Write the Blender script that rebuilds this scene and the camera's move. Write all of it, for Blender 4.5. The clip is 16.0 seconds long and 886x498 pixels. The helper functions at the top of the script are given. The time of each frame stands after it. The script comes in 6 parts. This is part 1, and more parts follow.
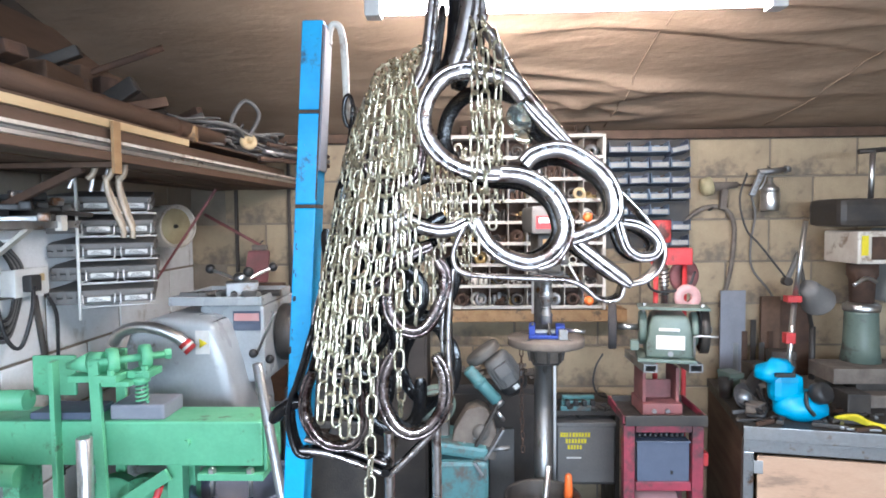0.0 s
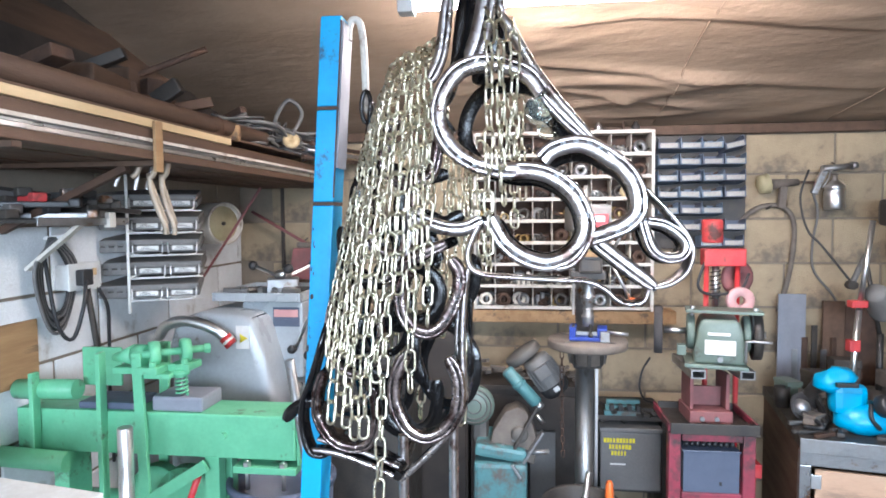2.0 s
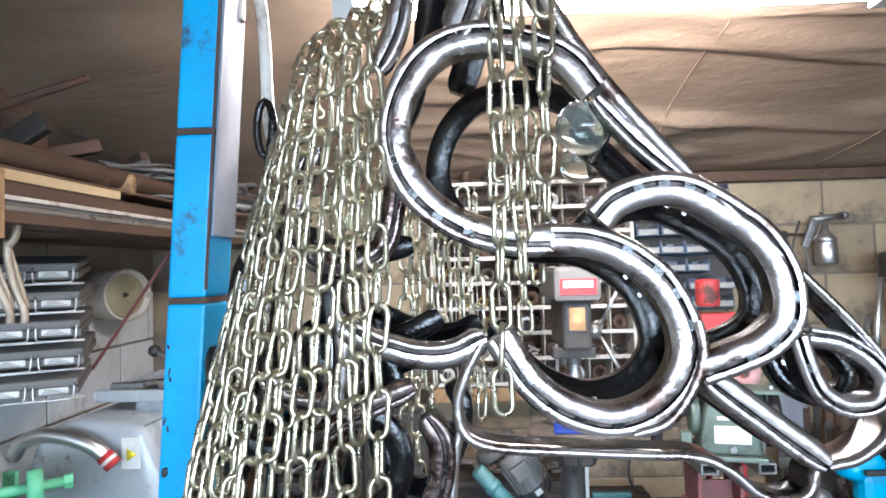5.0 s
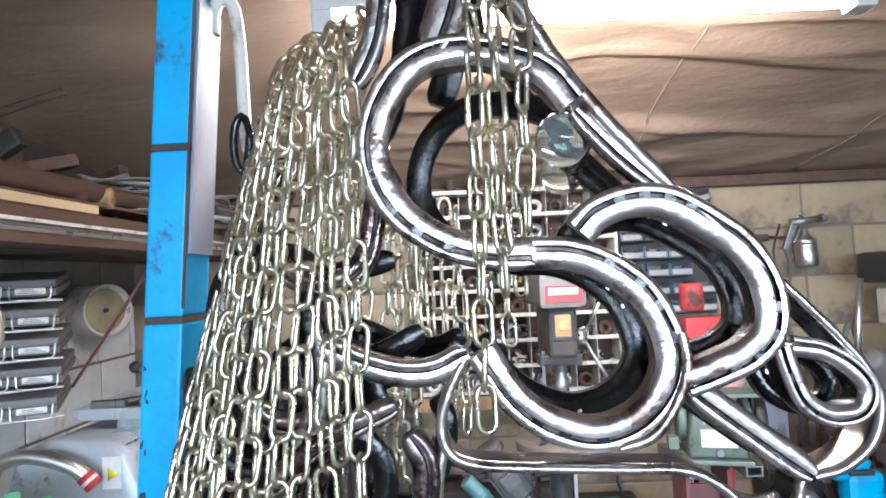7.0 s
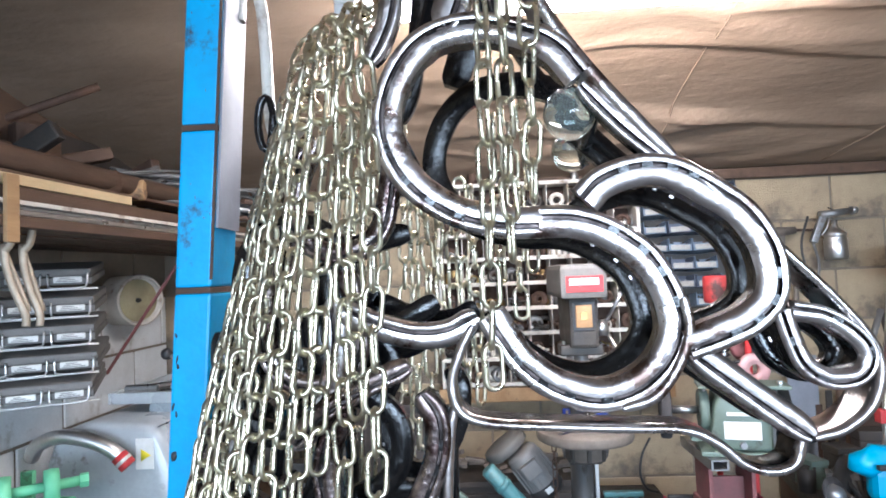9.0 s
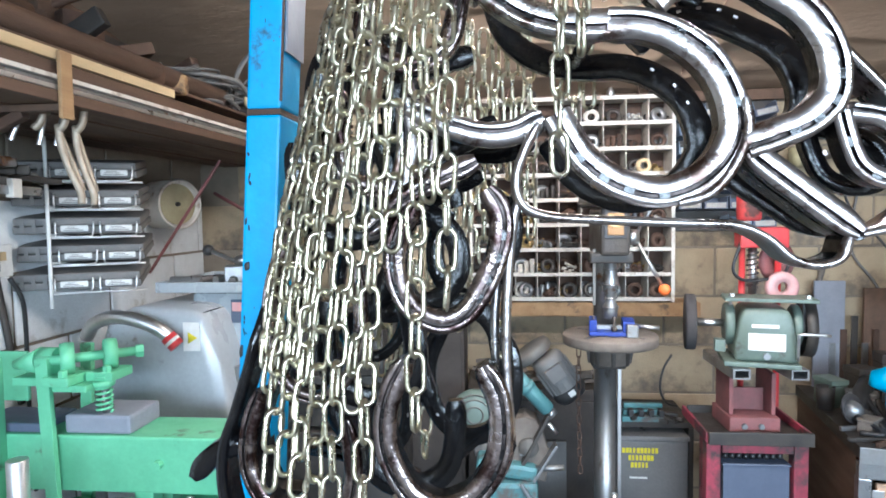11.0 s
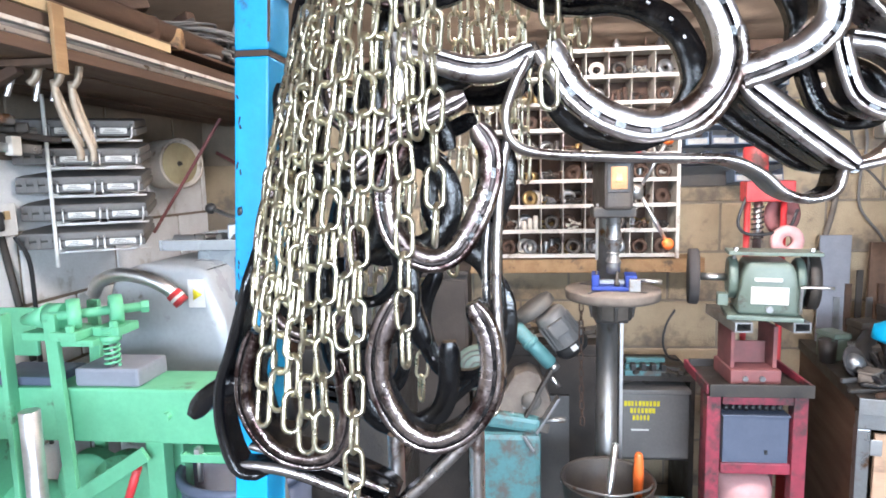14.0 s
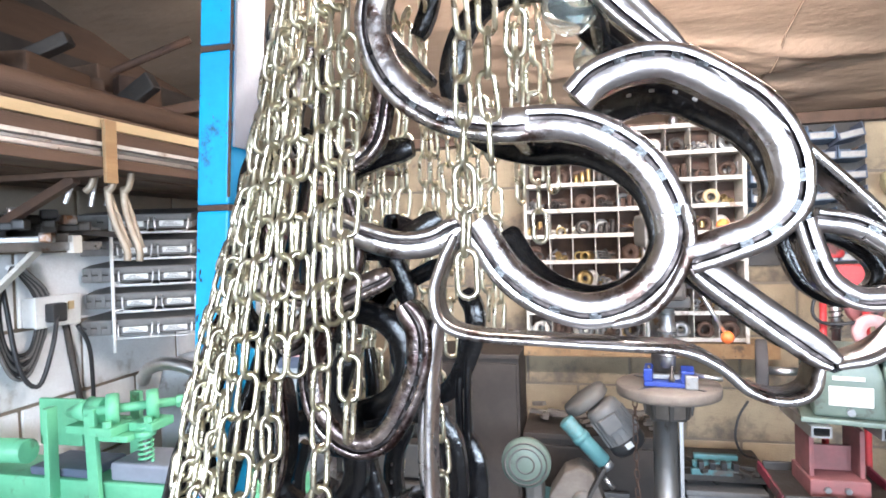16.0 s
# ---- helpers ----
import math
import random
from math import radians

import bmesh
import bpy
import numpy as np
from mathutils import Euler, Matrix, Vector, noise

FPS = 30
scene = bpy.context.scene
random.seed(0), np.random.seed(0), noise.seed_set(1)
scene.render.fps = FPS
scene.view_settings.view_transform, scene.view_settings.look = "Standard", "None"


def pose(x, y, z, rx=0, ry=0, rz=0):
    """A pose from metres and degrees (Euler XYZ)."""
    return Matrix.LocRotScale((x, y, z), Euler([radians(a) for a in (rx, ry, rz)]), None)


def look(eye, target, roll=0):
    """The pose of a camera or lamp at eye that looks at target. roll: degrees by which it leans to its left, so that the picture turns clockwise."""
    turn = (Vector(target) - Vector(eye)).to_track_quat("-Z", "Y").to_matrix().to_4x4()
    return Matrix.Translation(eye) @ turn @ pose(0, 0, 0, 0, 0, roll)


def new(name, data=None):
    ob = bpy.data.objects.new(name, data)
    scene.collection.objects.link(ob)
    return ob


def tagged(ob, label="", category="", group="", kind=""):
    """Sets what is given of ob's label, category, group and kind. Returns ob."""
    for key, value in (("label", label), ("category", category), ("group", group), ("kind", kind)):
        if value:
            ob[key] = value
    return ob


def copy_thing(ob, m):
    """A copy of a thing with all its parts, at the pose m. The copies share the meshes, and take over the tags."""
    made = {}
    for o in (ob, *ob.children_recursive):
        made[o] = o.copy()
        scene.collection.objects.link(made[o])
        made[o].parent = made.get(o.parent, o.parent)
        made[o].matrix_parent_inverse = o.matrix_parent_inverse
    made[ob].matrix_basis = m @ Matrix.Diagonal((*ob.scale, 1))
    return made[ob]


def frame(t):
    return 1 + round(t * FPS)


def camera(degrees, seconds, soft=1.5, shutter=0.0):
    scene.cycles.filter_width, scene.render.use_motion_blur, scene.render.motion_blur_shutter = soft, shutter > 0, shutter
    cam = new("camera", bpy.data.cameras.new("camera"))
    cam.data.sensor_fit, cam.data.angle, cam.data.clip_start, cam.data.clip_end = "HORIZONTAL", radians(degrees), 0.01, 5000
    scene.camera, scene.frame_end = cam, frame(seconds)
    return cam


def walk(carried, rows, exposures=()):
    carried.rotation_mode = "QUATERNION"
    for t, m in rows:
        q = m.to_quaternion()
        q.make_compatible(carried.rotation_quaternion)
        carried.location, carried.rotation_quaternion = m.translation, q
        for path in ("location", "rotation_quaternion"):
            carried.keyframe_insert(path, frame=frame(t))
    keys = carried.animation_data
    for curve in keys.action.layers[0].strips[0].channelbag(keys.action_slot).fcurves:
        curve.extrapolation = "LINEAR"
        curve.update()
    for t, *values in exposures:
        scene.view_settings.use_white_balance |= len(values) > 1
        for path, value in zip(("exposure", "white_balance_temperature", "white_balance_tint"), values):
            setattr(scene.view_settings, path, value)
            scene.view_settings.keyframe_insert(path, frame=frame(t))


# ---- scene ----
cam = camera(73.1, 16.0, soft=1.75)
PATH = [
    (0, (0.094, -0.067, 1.816), (0.025, 1.929, 1.716), -0.6),
    (0.5, (0.097, -0.061, 1.816), (0.012, 1.935, 1.72), -1.1),
    (1, (0.104, -0.059, 1.818), (0.007, 1.936, 1.713), -1.3),
    (1.5, (0.135, -0.058, 1.817), (-0.033, 1.933, 1.721), -0.6),
    (2, (0.15, -0.036, 1.815), (-0.096, 1.946, 1.711), -0.4),
    (2.5, (0.117, 0.045, 1.823), (-0.062, 2.036, 1.767), -0.7),
    (3, (0.074, 0.135, 1.835), (0.021, 2.134, 1.801), -2.0),
    (3.5, (0.073, 0.212, 1.833), (0.043, 2.212, 1.793), -1.9),
    (4, (0.092, 0.29, 1.848), (-0.058, 2.284, 1.881), -0.8),
    (4.5, (0.1, 0.349, 1.853), (-0.071, 2.342, 1.888), -0.4),
    (5, (0.087, 0.389, 1.863), (0.012, 2.387, 1.931), -1.5),
    (5.2, (0.082, 0.399, 1.866), (0.029, 2.396, 1.955), -1.6),
    (7.3, (0.096, 0.392, 1.869), (0.068, 2.39, 1.961), -2.6),
    (7.5, (0.112, 0.382, 1.867), (0.052, 2.379, 1.962), -2.1),
    (8, (0.115, 0.364, 1.866), (0.011, 2.359, 1.968), -2.2),
    (8.5, (0.108, 0.369, 1.855), (0.001, 2.364, 1.95), -2.1),
    (9, (0.101, 0.373, 1.845), (-0.009, 2.368, 1.932), -2.4),
    (9.5, (0.087, 0.369, 1.816), (-0.05, 2.364, 1.861), -1.6),
    (10, (0.076, 0.359, 1.785), (-0.084, 2.352, 1.765), -1.2),
    (10.2, (0.073, 0.355, 1.773), (-0.099, 2.347, 1.738), -1.1),
    (12.3, (0.06, 0.336, 1.704), (-0.136, 2.314, 1.486), -0.8),
    (12.5, (0.061, 0.339, 1.705), (-0.135, 2.317, 1.482), -0.9),
    (13, (0.063, 0.341, 1.7), (-0.144, 2.315, 1.455), -1.0),
    (13.5, (0.066, 0.342, 1.701), (-0.144, 2.314, 1.444), -0.9),
    (14, (0.078, 0.345, 1.713), (-0.135, 2.319, 1.476), -1.3),
    (14.5, (0.103, 0.352, 1.744), (-0.13, 2.329, 1.553), -1.8),
    (15, (0.138, 0.366, 1.772), (-0.175, 2.337, 1.633), -1.6),
    (15.5, (0.173, 0.38, 1.792), (-0.24, 2.335, 1.699), -1.2),
    (16, (0.189, 0.406, 1.803), (-0.276, 2.351, 1.767), -1.7),
]
walk(cam, [(t, look(eye, target, roll)) for t, eye, target, roll in PATH], [(0, -0.09, 5850, 17), (3, -0.02, 5800, 18), (5, -0.12, 5720, 15), (8, -0.17, 5720, 16), (9.2, -0.14, 5620, 16), (10, -0.09, 5450, 10), (12.5, 0.06, 6050, 18), (14.5, 0.35, 6050, 19), (16, 0.36, 6000, 19)])

# ---- light ----
world = bpy.data.worlds.new("daylight")
scene.world = world
world.use_nodes = True
_wn = world.node_tree.nodes
_sky = _wn.new("ShaderNodeTexSky")
_sky.sky_type, _sky.sun_disc = "NISHITA", False
_sky.sun_elevation, _sky.sun_rotation = radians(38), radians(200)
world.node_tree.links.new(_sky.outputs[0], _wn["Background"].inputs[0])
_wn["Background"].inputs[1].default_value = 0.12
sun = new("sun", bpy.data.lights.new("sun", "SUN"))
sun.data.energy, sun.data.angle, sun.data.color = 1.2, radians(0.5), (1.0, 0.95, 0.88)
sun.matrix_world = look((-3.0, -8.0, 7.0), (0, 0, 0))
# the sky's light in the open door behind the camera
door_light = new("door_daylight", bpy.data.lights.new("door_daylight", "AREA"))
door_light.data.shape, door_light.data.size, door_light.data.size_y = "RECTANGLE", 4.4, 1.1
door_light.data.energy, door_light.data.color = 500, (0.77, 0.925, 1.0)
door_light.matrix_world = look((1.0, -3.0, 2.15), (0.0, 2.0, 1.1))
scene.view_settings.exposure = 0.0


# ---- mesh helpers ----
def thing(name, at, label, category, group="", kind="", turn=0):
    ob = new(name)
    ob.empty_display_size = 0.05
    ob.matrix_basis = pose(*at, 0, 0, turn)
    return tagged(ob, label, category, group, kind)


def mesh_of(name, bm, mats):
    me = bpy.data.meshes.new(name)
    bmesh.ops.recalc_face_normals(bm, faces=bm.faces)
    bm.to_mesh(me)
    bm.free()
    for m in mats if isinstance(mats, (list, tuple)) else [mats]:
        me.materials.append(m)
    return me


def part(name, bm, mats, parent, label=""):
    ob = new(name, mesh_of(name, bm, mats))
    ob.parent = parent
    if label:
        ob["label"] = label
    return ob


def solo(name, bm, mats, label, category, group="", kind="", at=(0, 0, 0), turn=0):
    ob = new(name, mesh_of(name, bm, mats))
    ob.matrix_basis = pose(*at, 0, 0, turn)
    return tagged(ob, label, category, group, kind)


def B():
    return bmesh.new()


def add_box(bm, x0, x1, y0, y1, z0, z1, bevel=0.0, m=None, mi=0):
    r = bmesh.ops.create_cube(bm, size=1)
    vs = r["verts"]
    for v in vs:
        v.co = Vector((x0 + (v.co.x + 0.5) * (x1 - x0), y0 + (v.co.y + 0.5) * (y1 - y0), z0 + (v.co.z + 0.5) * (z1 - z0)))
    fs = list({f for v in vs for f in v.link_faces})
    if bevel:
        es = list({e for v in vs for e in v.link_edges})
        out = bmesh.ops.bevel(bm, geom=es, offset=bevel, segments=2, affect="EDGES", profile=0.6)
        fs = list(set(out["faces"]) | {f for f in fs if f.is_valid})
        vs = list({v for f in fs for v in f.verts})
        fs = list({f for v in vs for f in v.link_faces})
    for f in fs:
        f.material_index = mi
        f.smooth = False
    if m is not None:
        bmesh.ops.transform(bm, matrix=m, verts=vs)
    return bm


def box(x0, x1, y0, y1, z0, z1, bevel=0.0, m=None):
    return add_box(B(), x0, x1, y0, y1, z0, z1, bevel, m)


def add_lathe(bm, prof, m=None, seg=24, mi=0, smooth=True, closed=False):
    """A body turned round its z axis: prof holds (radius, z) from one end to the other."""
    rings = []
    for r, z in prof:
        if r < 1e-6:
            rings.append([bm.verts.new((0, 0, z))])
        else:
            rings.append([bm.verts.new((r * math.cos(2 * math.pi * k / seg), r * math.sin(2 * math.pi * k / seg), z)) for k in range(seg)])
    pairs = list(zip(rings, rings[1:]))
    if closed:
        pairs.append((rings[-1], rings[0]))
    for a, b in pairs:
        for k in range(seg):
            q = [a[k % len(a)], a[(k + 1) % len(a)], b[(k + 1) % len(b)], b[k % len(b)]]
            u = []
            for v in q:
                if v not in u:
                    u.append(v)
            if len(u) > 2:
                f = bm.faces.new(u)
                f.smooth, f.material_index = smooth, mi
    if not closed:
        for ring in (rings[0], rings[-1]):
            if len(ring) > 2:
                bm.faces.new(ring).material_index = mi
    if m is not None:
        bmesh.ops.transform(bm, matrix=m, verts=[v for r in rings for v in r])
    return bm


def lathe(prof, m=None, seg=24):
    return add_lathe(B(), prof, m, seg)


def add_cyl(bm, r, z0, z1, m=None, seg=20, mi=0, r2=None, chamfer=0.0):
    r2 = r if r2 is None else r2
    c = chamfer
    prof = [(r, z0), (r2, z1)] if not c else [(r - c, z0), (r, z0 + c), (r2, z1 - c), (r2 - c, z1)]
    bm2 = add_lathe(bm, prof, m, seg, mi, smooth=seg > 8)
    return bm2


def cyl(r, z0, z1, m=None, seg=20, r2=None, chamfer=0.0):
    return add_cyl(B(), r, z0, z1, m, seg, 0, r2, chamfer)


def smooth_path(pts, n=6, closed=False):
    """A Catmull-Rom line through points."""
    P = [Vector(p) for p in pts]
    out = []
    cnt = len(P) if closed else len(P) - 1
    for i in range(cnt):
        a = P[(i - 1) % len(P)] if closed or i else P[0] * 2 - P[1]
        b, c = P[i], P[(i + 1) % len(P)]
        d = P[(i + 2) % len(P)] if closed or i + 2 < len(P) else P[-1] * 2 - P[-2]
        for k in range(n):
            t = k / n
            out.append(0.5 * ((2 * b) + (c - a) * t + (2 * a - 5 * b + 4 * c - d) * t * t + (3 * b - a - 3 * c + d) * t ** 3))
    if not closed:
        out.append(P[-1])
    return out


def add_tube(bm, pts, r, seg=8, closed=False, mi=0):
    """A round rod along a line."""
    P = [Vector(p) for p in pts]
    n = len(P)
    rings, side = [], None
    for i, p in enumerate(P):
        if closed:
            d = P[(i + 1) % n] - P[i - 1]
        else:
            d = P[min(i + 1, n - 1)] - P[max(i - 1, 0)]
        d.normalize()
        if side is None:
            side = d.cross(Vector((0.3, 0.2, 1)) if abs(d.z) < 0.9 else Vector((0.1, 1, 0.2))).normalized()
        side = (side - d * side.dot(d)).normalized()
        up = d.cross(side)
        rings.append([bm.verts.new(p + r * (math.cos(2 * math.pi * k / seg) * side + math.sin(2 * math.pi * k / seg) * up)) for k in range(seg)])
    for i in range(n if closed else n - 1):
        a, b = rings[i], rings[(i + 1) % n]
        for k in range(seg):
            f = bm.faces.new((a[k], a[(k + 1) % seg], b[(k + 1) % seg], b[k]))
            f.smooth, f.material_index = True, mi
    if not closed:
        for ring in (rings[0], rings[-1]):
            bm.faces.new(ring).material_index = mi
    return bm


def tube(pts, r, seg=8, closed=False):
    return add_tube(B(), pts, r, seg, closed)


def along(a, b):
    """The pose that lays the z axis from a to b, and the length."""
    a, b = Vector(a), Vector(b)
    return Matrix.Translation(a) @ (b - a).to_track_quat("Z", "Y").to_matrix().to_4x4(), (b - a).length


def rod(a, b, r, seg=14, r2=None, chamfer=0.0):
    m, l = along(a, b)
    return cyl(r, 0, l, m, seg, r2, chamfer)


def add_rod(bm, a, b, r, seg=14, r2=None, mi=0, chamfer=0.0):
    m, l = along(a, b)
    return add_cyl(bm, r, 0, l, m, seg, mi, r2, chamfer)


def bar(a, b, w, h, bevel=0.002, roll=0):
    """A rectangular bar from a to b."""
    m, l = along(a, b)
    return box(-w / 2, w / 2, -h / 2, h / 2, 0, l, bevel, m @ pose(0, 0, 0, 0, 0, roll))


# ---- materials ----
def surface(name, base, rough=0.6, metal=0.0, other=None, amount=0.5, scale=8.0, fine=90.0, bump=0.15, rough_var=0.15, stretch=(1, 1, 1), dirt=None, dirt_amount=0.0, dirt_scale=3.0, island=0.0, coat=0.0, distance=0.004):
    m = bpy.data.materials.new(name)
    m.use_nodes = True
    t = m.node_tree
    N, L = t.nodes, t.links
    p = N["Principled BSDF"]
    p.inputs["Metallic"].default_value = metal
    p.inputs["Coat Weight"].default_value = coat
    tc, mp = N.new("ShaderNodeTexCoord"), N.new("ShaderNodeMapping")
    mp.inputs["Scale"].default_value = stretch
    L.new(tc.outputs["Object"], mp.inputs[0])

    def noise_at(s, detail, rough_=0.6):
        n = N.new("ShaderNodeTexNoise")
        n.inputs["Scale"].default_value, n.inputs["Detail"].default_value, n.inputs["Roughness"].default_value = s, detail, rough_
        L.new(mp.outputs[0], n.inputs["Vector"])
        return n

    def mix(fac, a, b):
        x = N.new("ShaderNodeMix")
        x.data_type = "RGBA"
        for sock, val in ((x.inputs[0], fac), (x.inputs[6], a), (x.inputs[7], b)):
            if isinstance(val, bpy.types.NodeSocket):
                L.new(val, sock)
            elif isinstance(val, (int, float)):
                sock.default_value = val
            else:
                sock.default_value = (*val, 1)
        return x.outputs[2]

    def ramp(sock, lo, hi, a=0.0, b=1.0):
        r = N.new("ShaderNodeMapRange")
        r.inputs[1].default_value, r.inputs[2].default_value, r.inputs[3].default_value, r.inputs[4].default_value = lo, hi, a, b
        L.new(sock, r.inputs[0])
        return r.outputs[0]

    big, small = noise_at(scale, 5), noise_at(fine, 4)
    other = other or tuple(c * 0.72 for c in base)
    col = mix(ramp(big.outputs[0], 0.38, 0.62, 0.0, amount), base, other)
    col = mix(ramp(small.outputs[0], 0.3, 0.7, 0.0, 0.35), col, tuple(c * 0.7 for c in base))
    if dirt:
        d = noise_at(dirt_scale, 7, 0.7)
        col = mix(ramp(d.outputs[0], 0.62 - 0.3 * dirt_amount, 0.70 - 0.22 * dirt_amount), col, dirt)
    if island:
        oi = N.new("ShaderNodeObjectInfo")
        hs = N.new("ShaderNodeHueSaturation")
        L.new(ramp(oi.outputs["Random"], 0, 1, 1 - island, 1 + island), hs.inputs["Value"])
        L.new(col, hs.inputs["Color"])
        col = hs.outputs[0]
    L.new(col, p.inputs["Base Color"])
    L.new(ramp(big.outputs[0], 0.3, 0.7, max(0.03, rough - rough_var), min(1, rough + rough_var)), p.inputs["Roughness"])
    if bump:
        bp = N.new("ShaderNodeBump")
        bp.inputs["Strength"].default_value, bp.inputs["Distance"].default_value = bump, distance
        L.new(small.outputs[0], bp.inputs["Height"])
        L.new(bp.outputs[0], p.inputs["Normal"])
    return m


def glow(name, colour, strength):
    m = bpy.data.materials.new(name)
    m.use_nodes = True
    p = m.node_tree.nodes["Principled BSDF"]
    p.inputs["Base Color"].default_value = (*colour, 1)
    p.inputs["Emission Color"].default_value = (*colour, 1)
    p.inputs["Emission Strength"].default_value = strength
    return m


def glass(name, colour=(0.9, 1.0, 0.95), rough=0.03):
    m = bpy.data.materials.new(name)
    m.use_nodes = True
    p = m.node_tree.nodes["Principled BSDF"]
    p.inputs["Base Color"].default_value = (*colour, 1)
    p.inputs["Transmission Weight"].default_value, p.inputs["Roughness"].default_value, p.inputs["IOR"].default_value = 1.0, rough, 1.45
    return m


M_STEEL = surface("polished_steel", (0.64, 0.61, 0.60), 0.32, 1.0, (0.36, 0.30, 0.28), 0.85, 20, 40, 0.45, 0.12, dirt=(0.14, 0.095, 0.08), dirt_amount=0.32, dirt_scale=26)
M_BROWNED = surface("browned_steel", (0.50, 0.43, 0.41), 0.28, 1.0, (0.16, 0.11, 0.10), 0.9, 30, 60, 0.35, 0.12, dirt=(0.05, 0.03, 0.028), dirt_amount=0.55, dirt_scale=24)
M_COLUMN = surface("dull_column_steel", (0.34, 0.34, 0.34), 0.42, 0.9, (0.22, 0.20, 0.18), 0.7, 12, 120, 0.15, 0.1, stretch=(1, 1, 0.3), dirt=(0.14, 0.11, 0.09), dirt_amount=0.2, dirt_scale=9)
M_DUSTYBROWN = surface("dust_covered_iron", (0.19, 0.16, 0.135), 0.75, 0.2, (0.11, 0.09, 0.075), 0.8, 14, 110, 0.3, 0.1)
M_PADGREY = surface("pale_grey_paint", (0.24, 0.25, 0.29), 0.6, 0.0, (0.18, 0.185, 0.21), 0.6, 9, 90, 0.15, 0.1)
M_GRIME = surface("grimy_brown_paint", (0.055, 0.042, 0.034), 0.7, 0.0, (0.03, 0.025, 0.022), 0.8, 5, 90, 0.3, 0.1)
M_OCHRE = surface("dull_ochre", (0.42, 0.37, 0.22), 0.6, 0.0, (0.3, 0.25, 0.15), 0.7, 12, 90, 0.2, 0.1)
M_BLACK = surface("black_gloss_paint", (0.004, 0.004, 0.005), 0.2, 0.0, (0.012, 0.010, 0.009), 0.5, 40, 120, 0.2, 0.1)
M_GROOVE = surface("dark_groove", (0.10, 0.08, 0.075), 0.45, 0.9, (0.008, 0.007, 0.007), 1.0, 55, 200, 0.2)
M_CHAIN = surface("zinc_chain", (0.71, 0.66, 0.52), 0.30, 1.0, (0.52, 0.46, 0.30), 0.6, 60, 300, 0.12, 0.1)
M_BLUE = surface("blue_paint", (0.0, 0.33, 0.62), 0.5, 0.0, (0.0, 0.25, 0.54), 0.6, 12, 120, 0.12, 0.12, dirt=(0.03, 0.03, 0.035), dirt_amount=0.05, dirt_scale=14)
M_BARE = surface("worn_grey_steel", (0.36, 0.37, 0.38), 0.4, 0.8, (0.22, 0.2, 0.18), 0.7, 9, 150, 0.2, 0.15, dirt=(0.16, 0.08, 0.04), dirt_amount=0.15, dirt_scale=12)
M_BRIGHT = surface("bright_steel", (0.74, 0.74, 0.74), 0.36, 1.0, (0.5, 0.48, 0.46), 0.5, 20, 200, 0.08, 0.1)
M_RUST = surface("rusty_iron", (0.10, 0.055, 0.035), 0.75, 0.3, (0.05, 0.035, 0.03), 0.7, 12, 110, 0.4, 0.12)
M_DARKIRON = surface("dark_iron", (0.055, 0.05, 0.047), 0.55, 0.5, (0.10, 0.085, 0.07), 0.6, 14, 120, 0.3, 0.15)
M_BLOCK = surface("concrete_block", (0.40, 0.315, 0.205), 0.92, 0.0, (0.28, 0.215, 0.145), 0.8, 5, 130, 0.7, 0.05, dirt=(0.16, 0.13, 0.10), dirt_amount=0.36, dirt_scale=2.5, island=0.14, distance=0.008)
M_WORN = surface("grubby_label", (0.40, 0.39, 0.36), 0.65, 0.0, (0.24, 0.22, 0.20), 0.8, 30, 120, 0.1, 0.08)
M_DUSTYRED = surface("dusty_red_paint", (0.25, 0.085, 0.085), 0.7, 0.0, (0.15, 0.085, 0.08), 0.7, 10, 90, 0.2, 0.1)
# mortar of the joints; also the painted shade on the left wall's top courses
M_MORTAR_SHADE = surface("mortar", (0.235, 0.195, 0.15), 0.95, 0.0, None, 0.6, 10, 150, 0.6, 0.04)
M_WHITEWALL = surface("whitewashed_block", (0.80, 0.82, 0.83), 0.85, 0.0, (0.62, 0.62, 0.61), 0.7, 5, 120, 0.5, 0.06, dirt=(0.42, 0.39, 0.35), dirt_amount=0.15, dirt_scale=3, island=0.06)
M_FLOOR = surface("concrete_floor", (0.10, 0.095, 0.088), 0.85, 0.0, (0.07, 0.065, 0.06), 0.8, 2, 60, 0.4, 0.1, dirt=(0.06, 0.055, 0.05), dirt_amount=0.4, dirt_scale=1.2)
M_SHEET = surface("brown_roof_membrane", (0.35, 0.255, 0.18), 0.6, 0.0, (0.25, 0.175, 0.12), 0.85, 2.6, 13, 0.5, 0.1, stretch=(0.6, 1.3, 1), distance=0.014)
M_WOOD = surface("old_pine", (0.40, 0.25, 0.12), 0.7, 0.0, (0.27, 0.15, 0.07), 0.8, 4, 60, 0.35, 0.1, stretch=(6, 0.6, 6), dirt=(0.12, 0.08, 0.05), dirt_amount=0.2)
M_PALEWOOD = surface("pale_wood", (0.62, 0.47, 0.27), 0.65, 0.0, (0.5, 0.36, 0.19), 0.7, 4, 60, 0.25, 0.1, stretch=(6, 0.6, 6))
M_BROWNWOOD = surface("dark_timber", (0.115, 0.064, 0.038), 0.75, 0.0, (0.07, 0.042, 0.028), 0.8, 4, 70, 0.35, 0.1, stretch=(5, 0.6, 5))
M_PLY = surface("plywood", (0.55, 0.36, 0.24), 0.7, 0.0, (0.46, 0.29, 0.19), 0.7, 3, 60, 0.2, 0.1, stretch=(1, 1, 4), dirt=(0.3, 0.2, 0.14), dirt_amount=0.2)
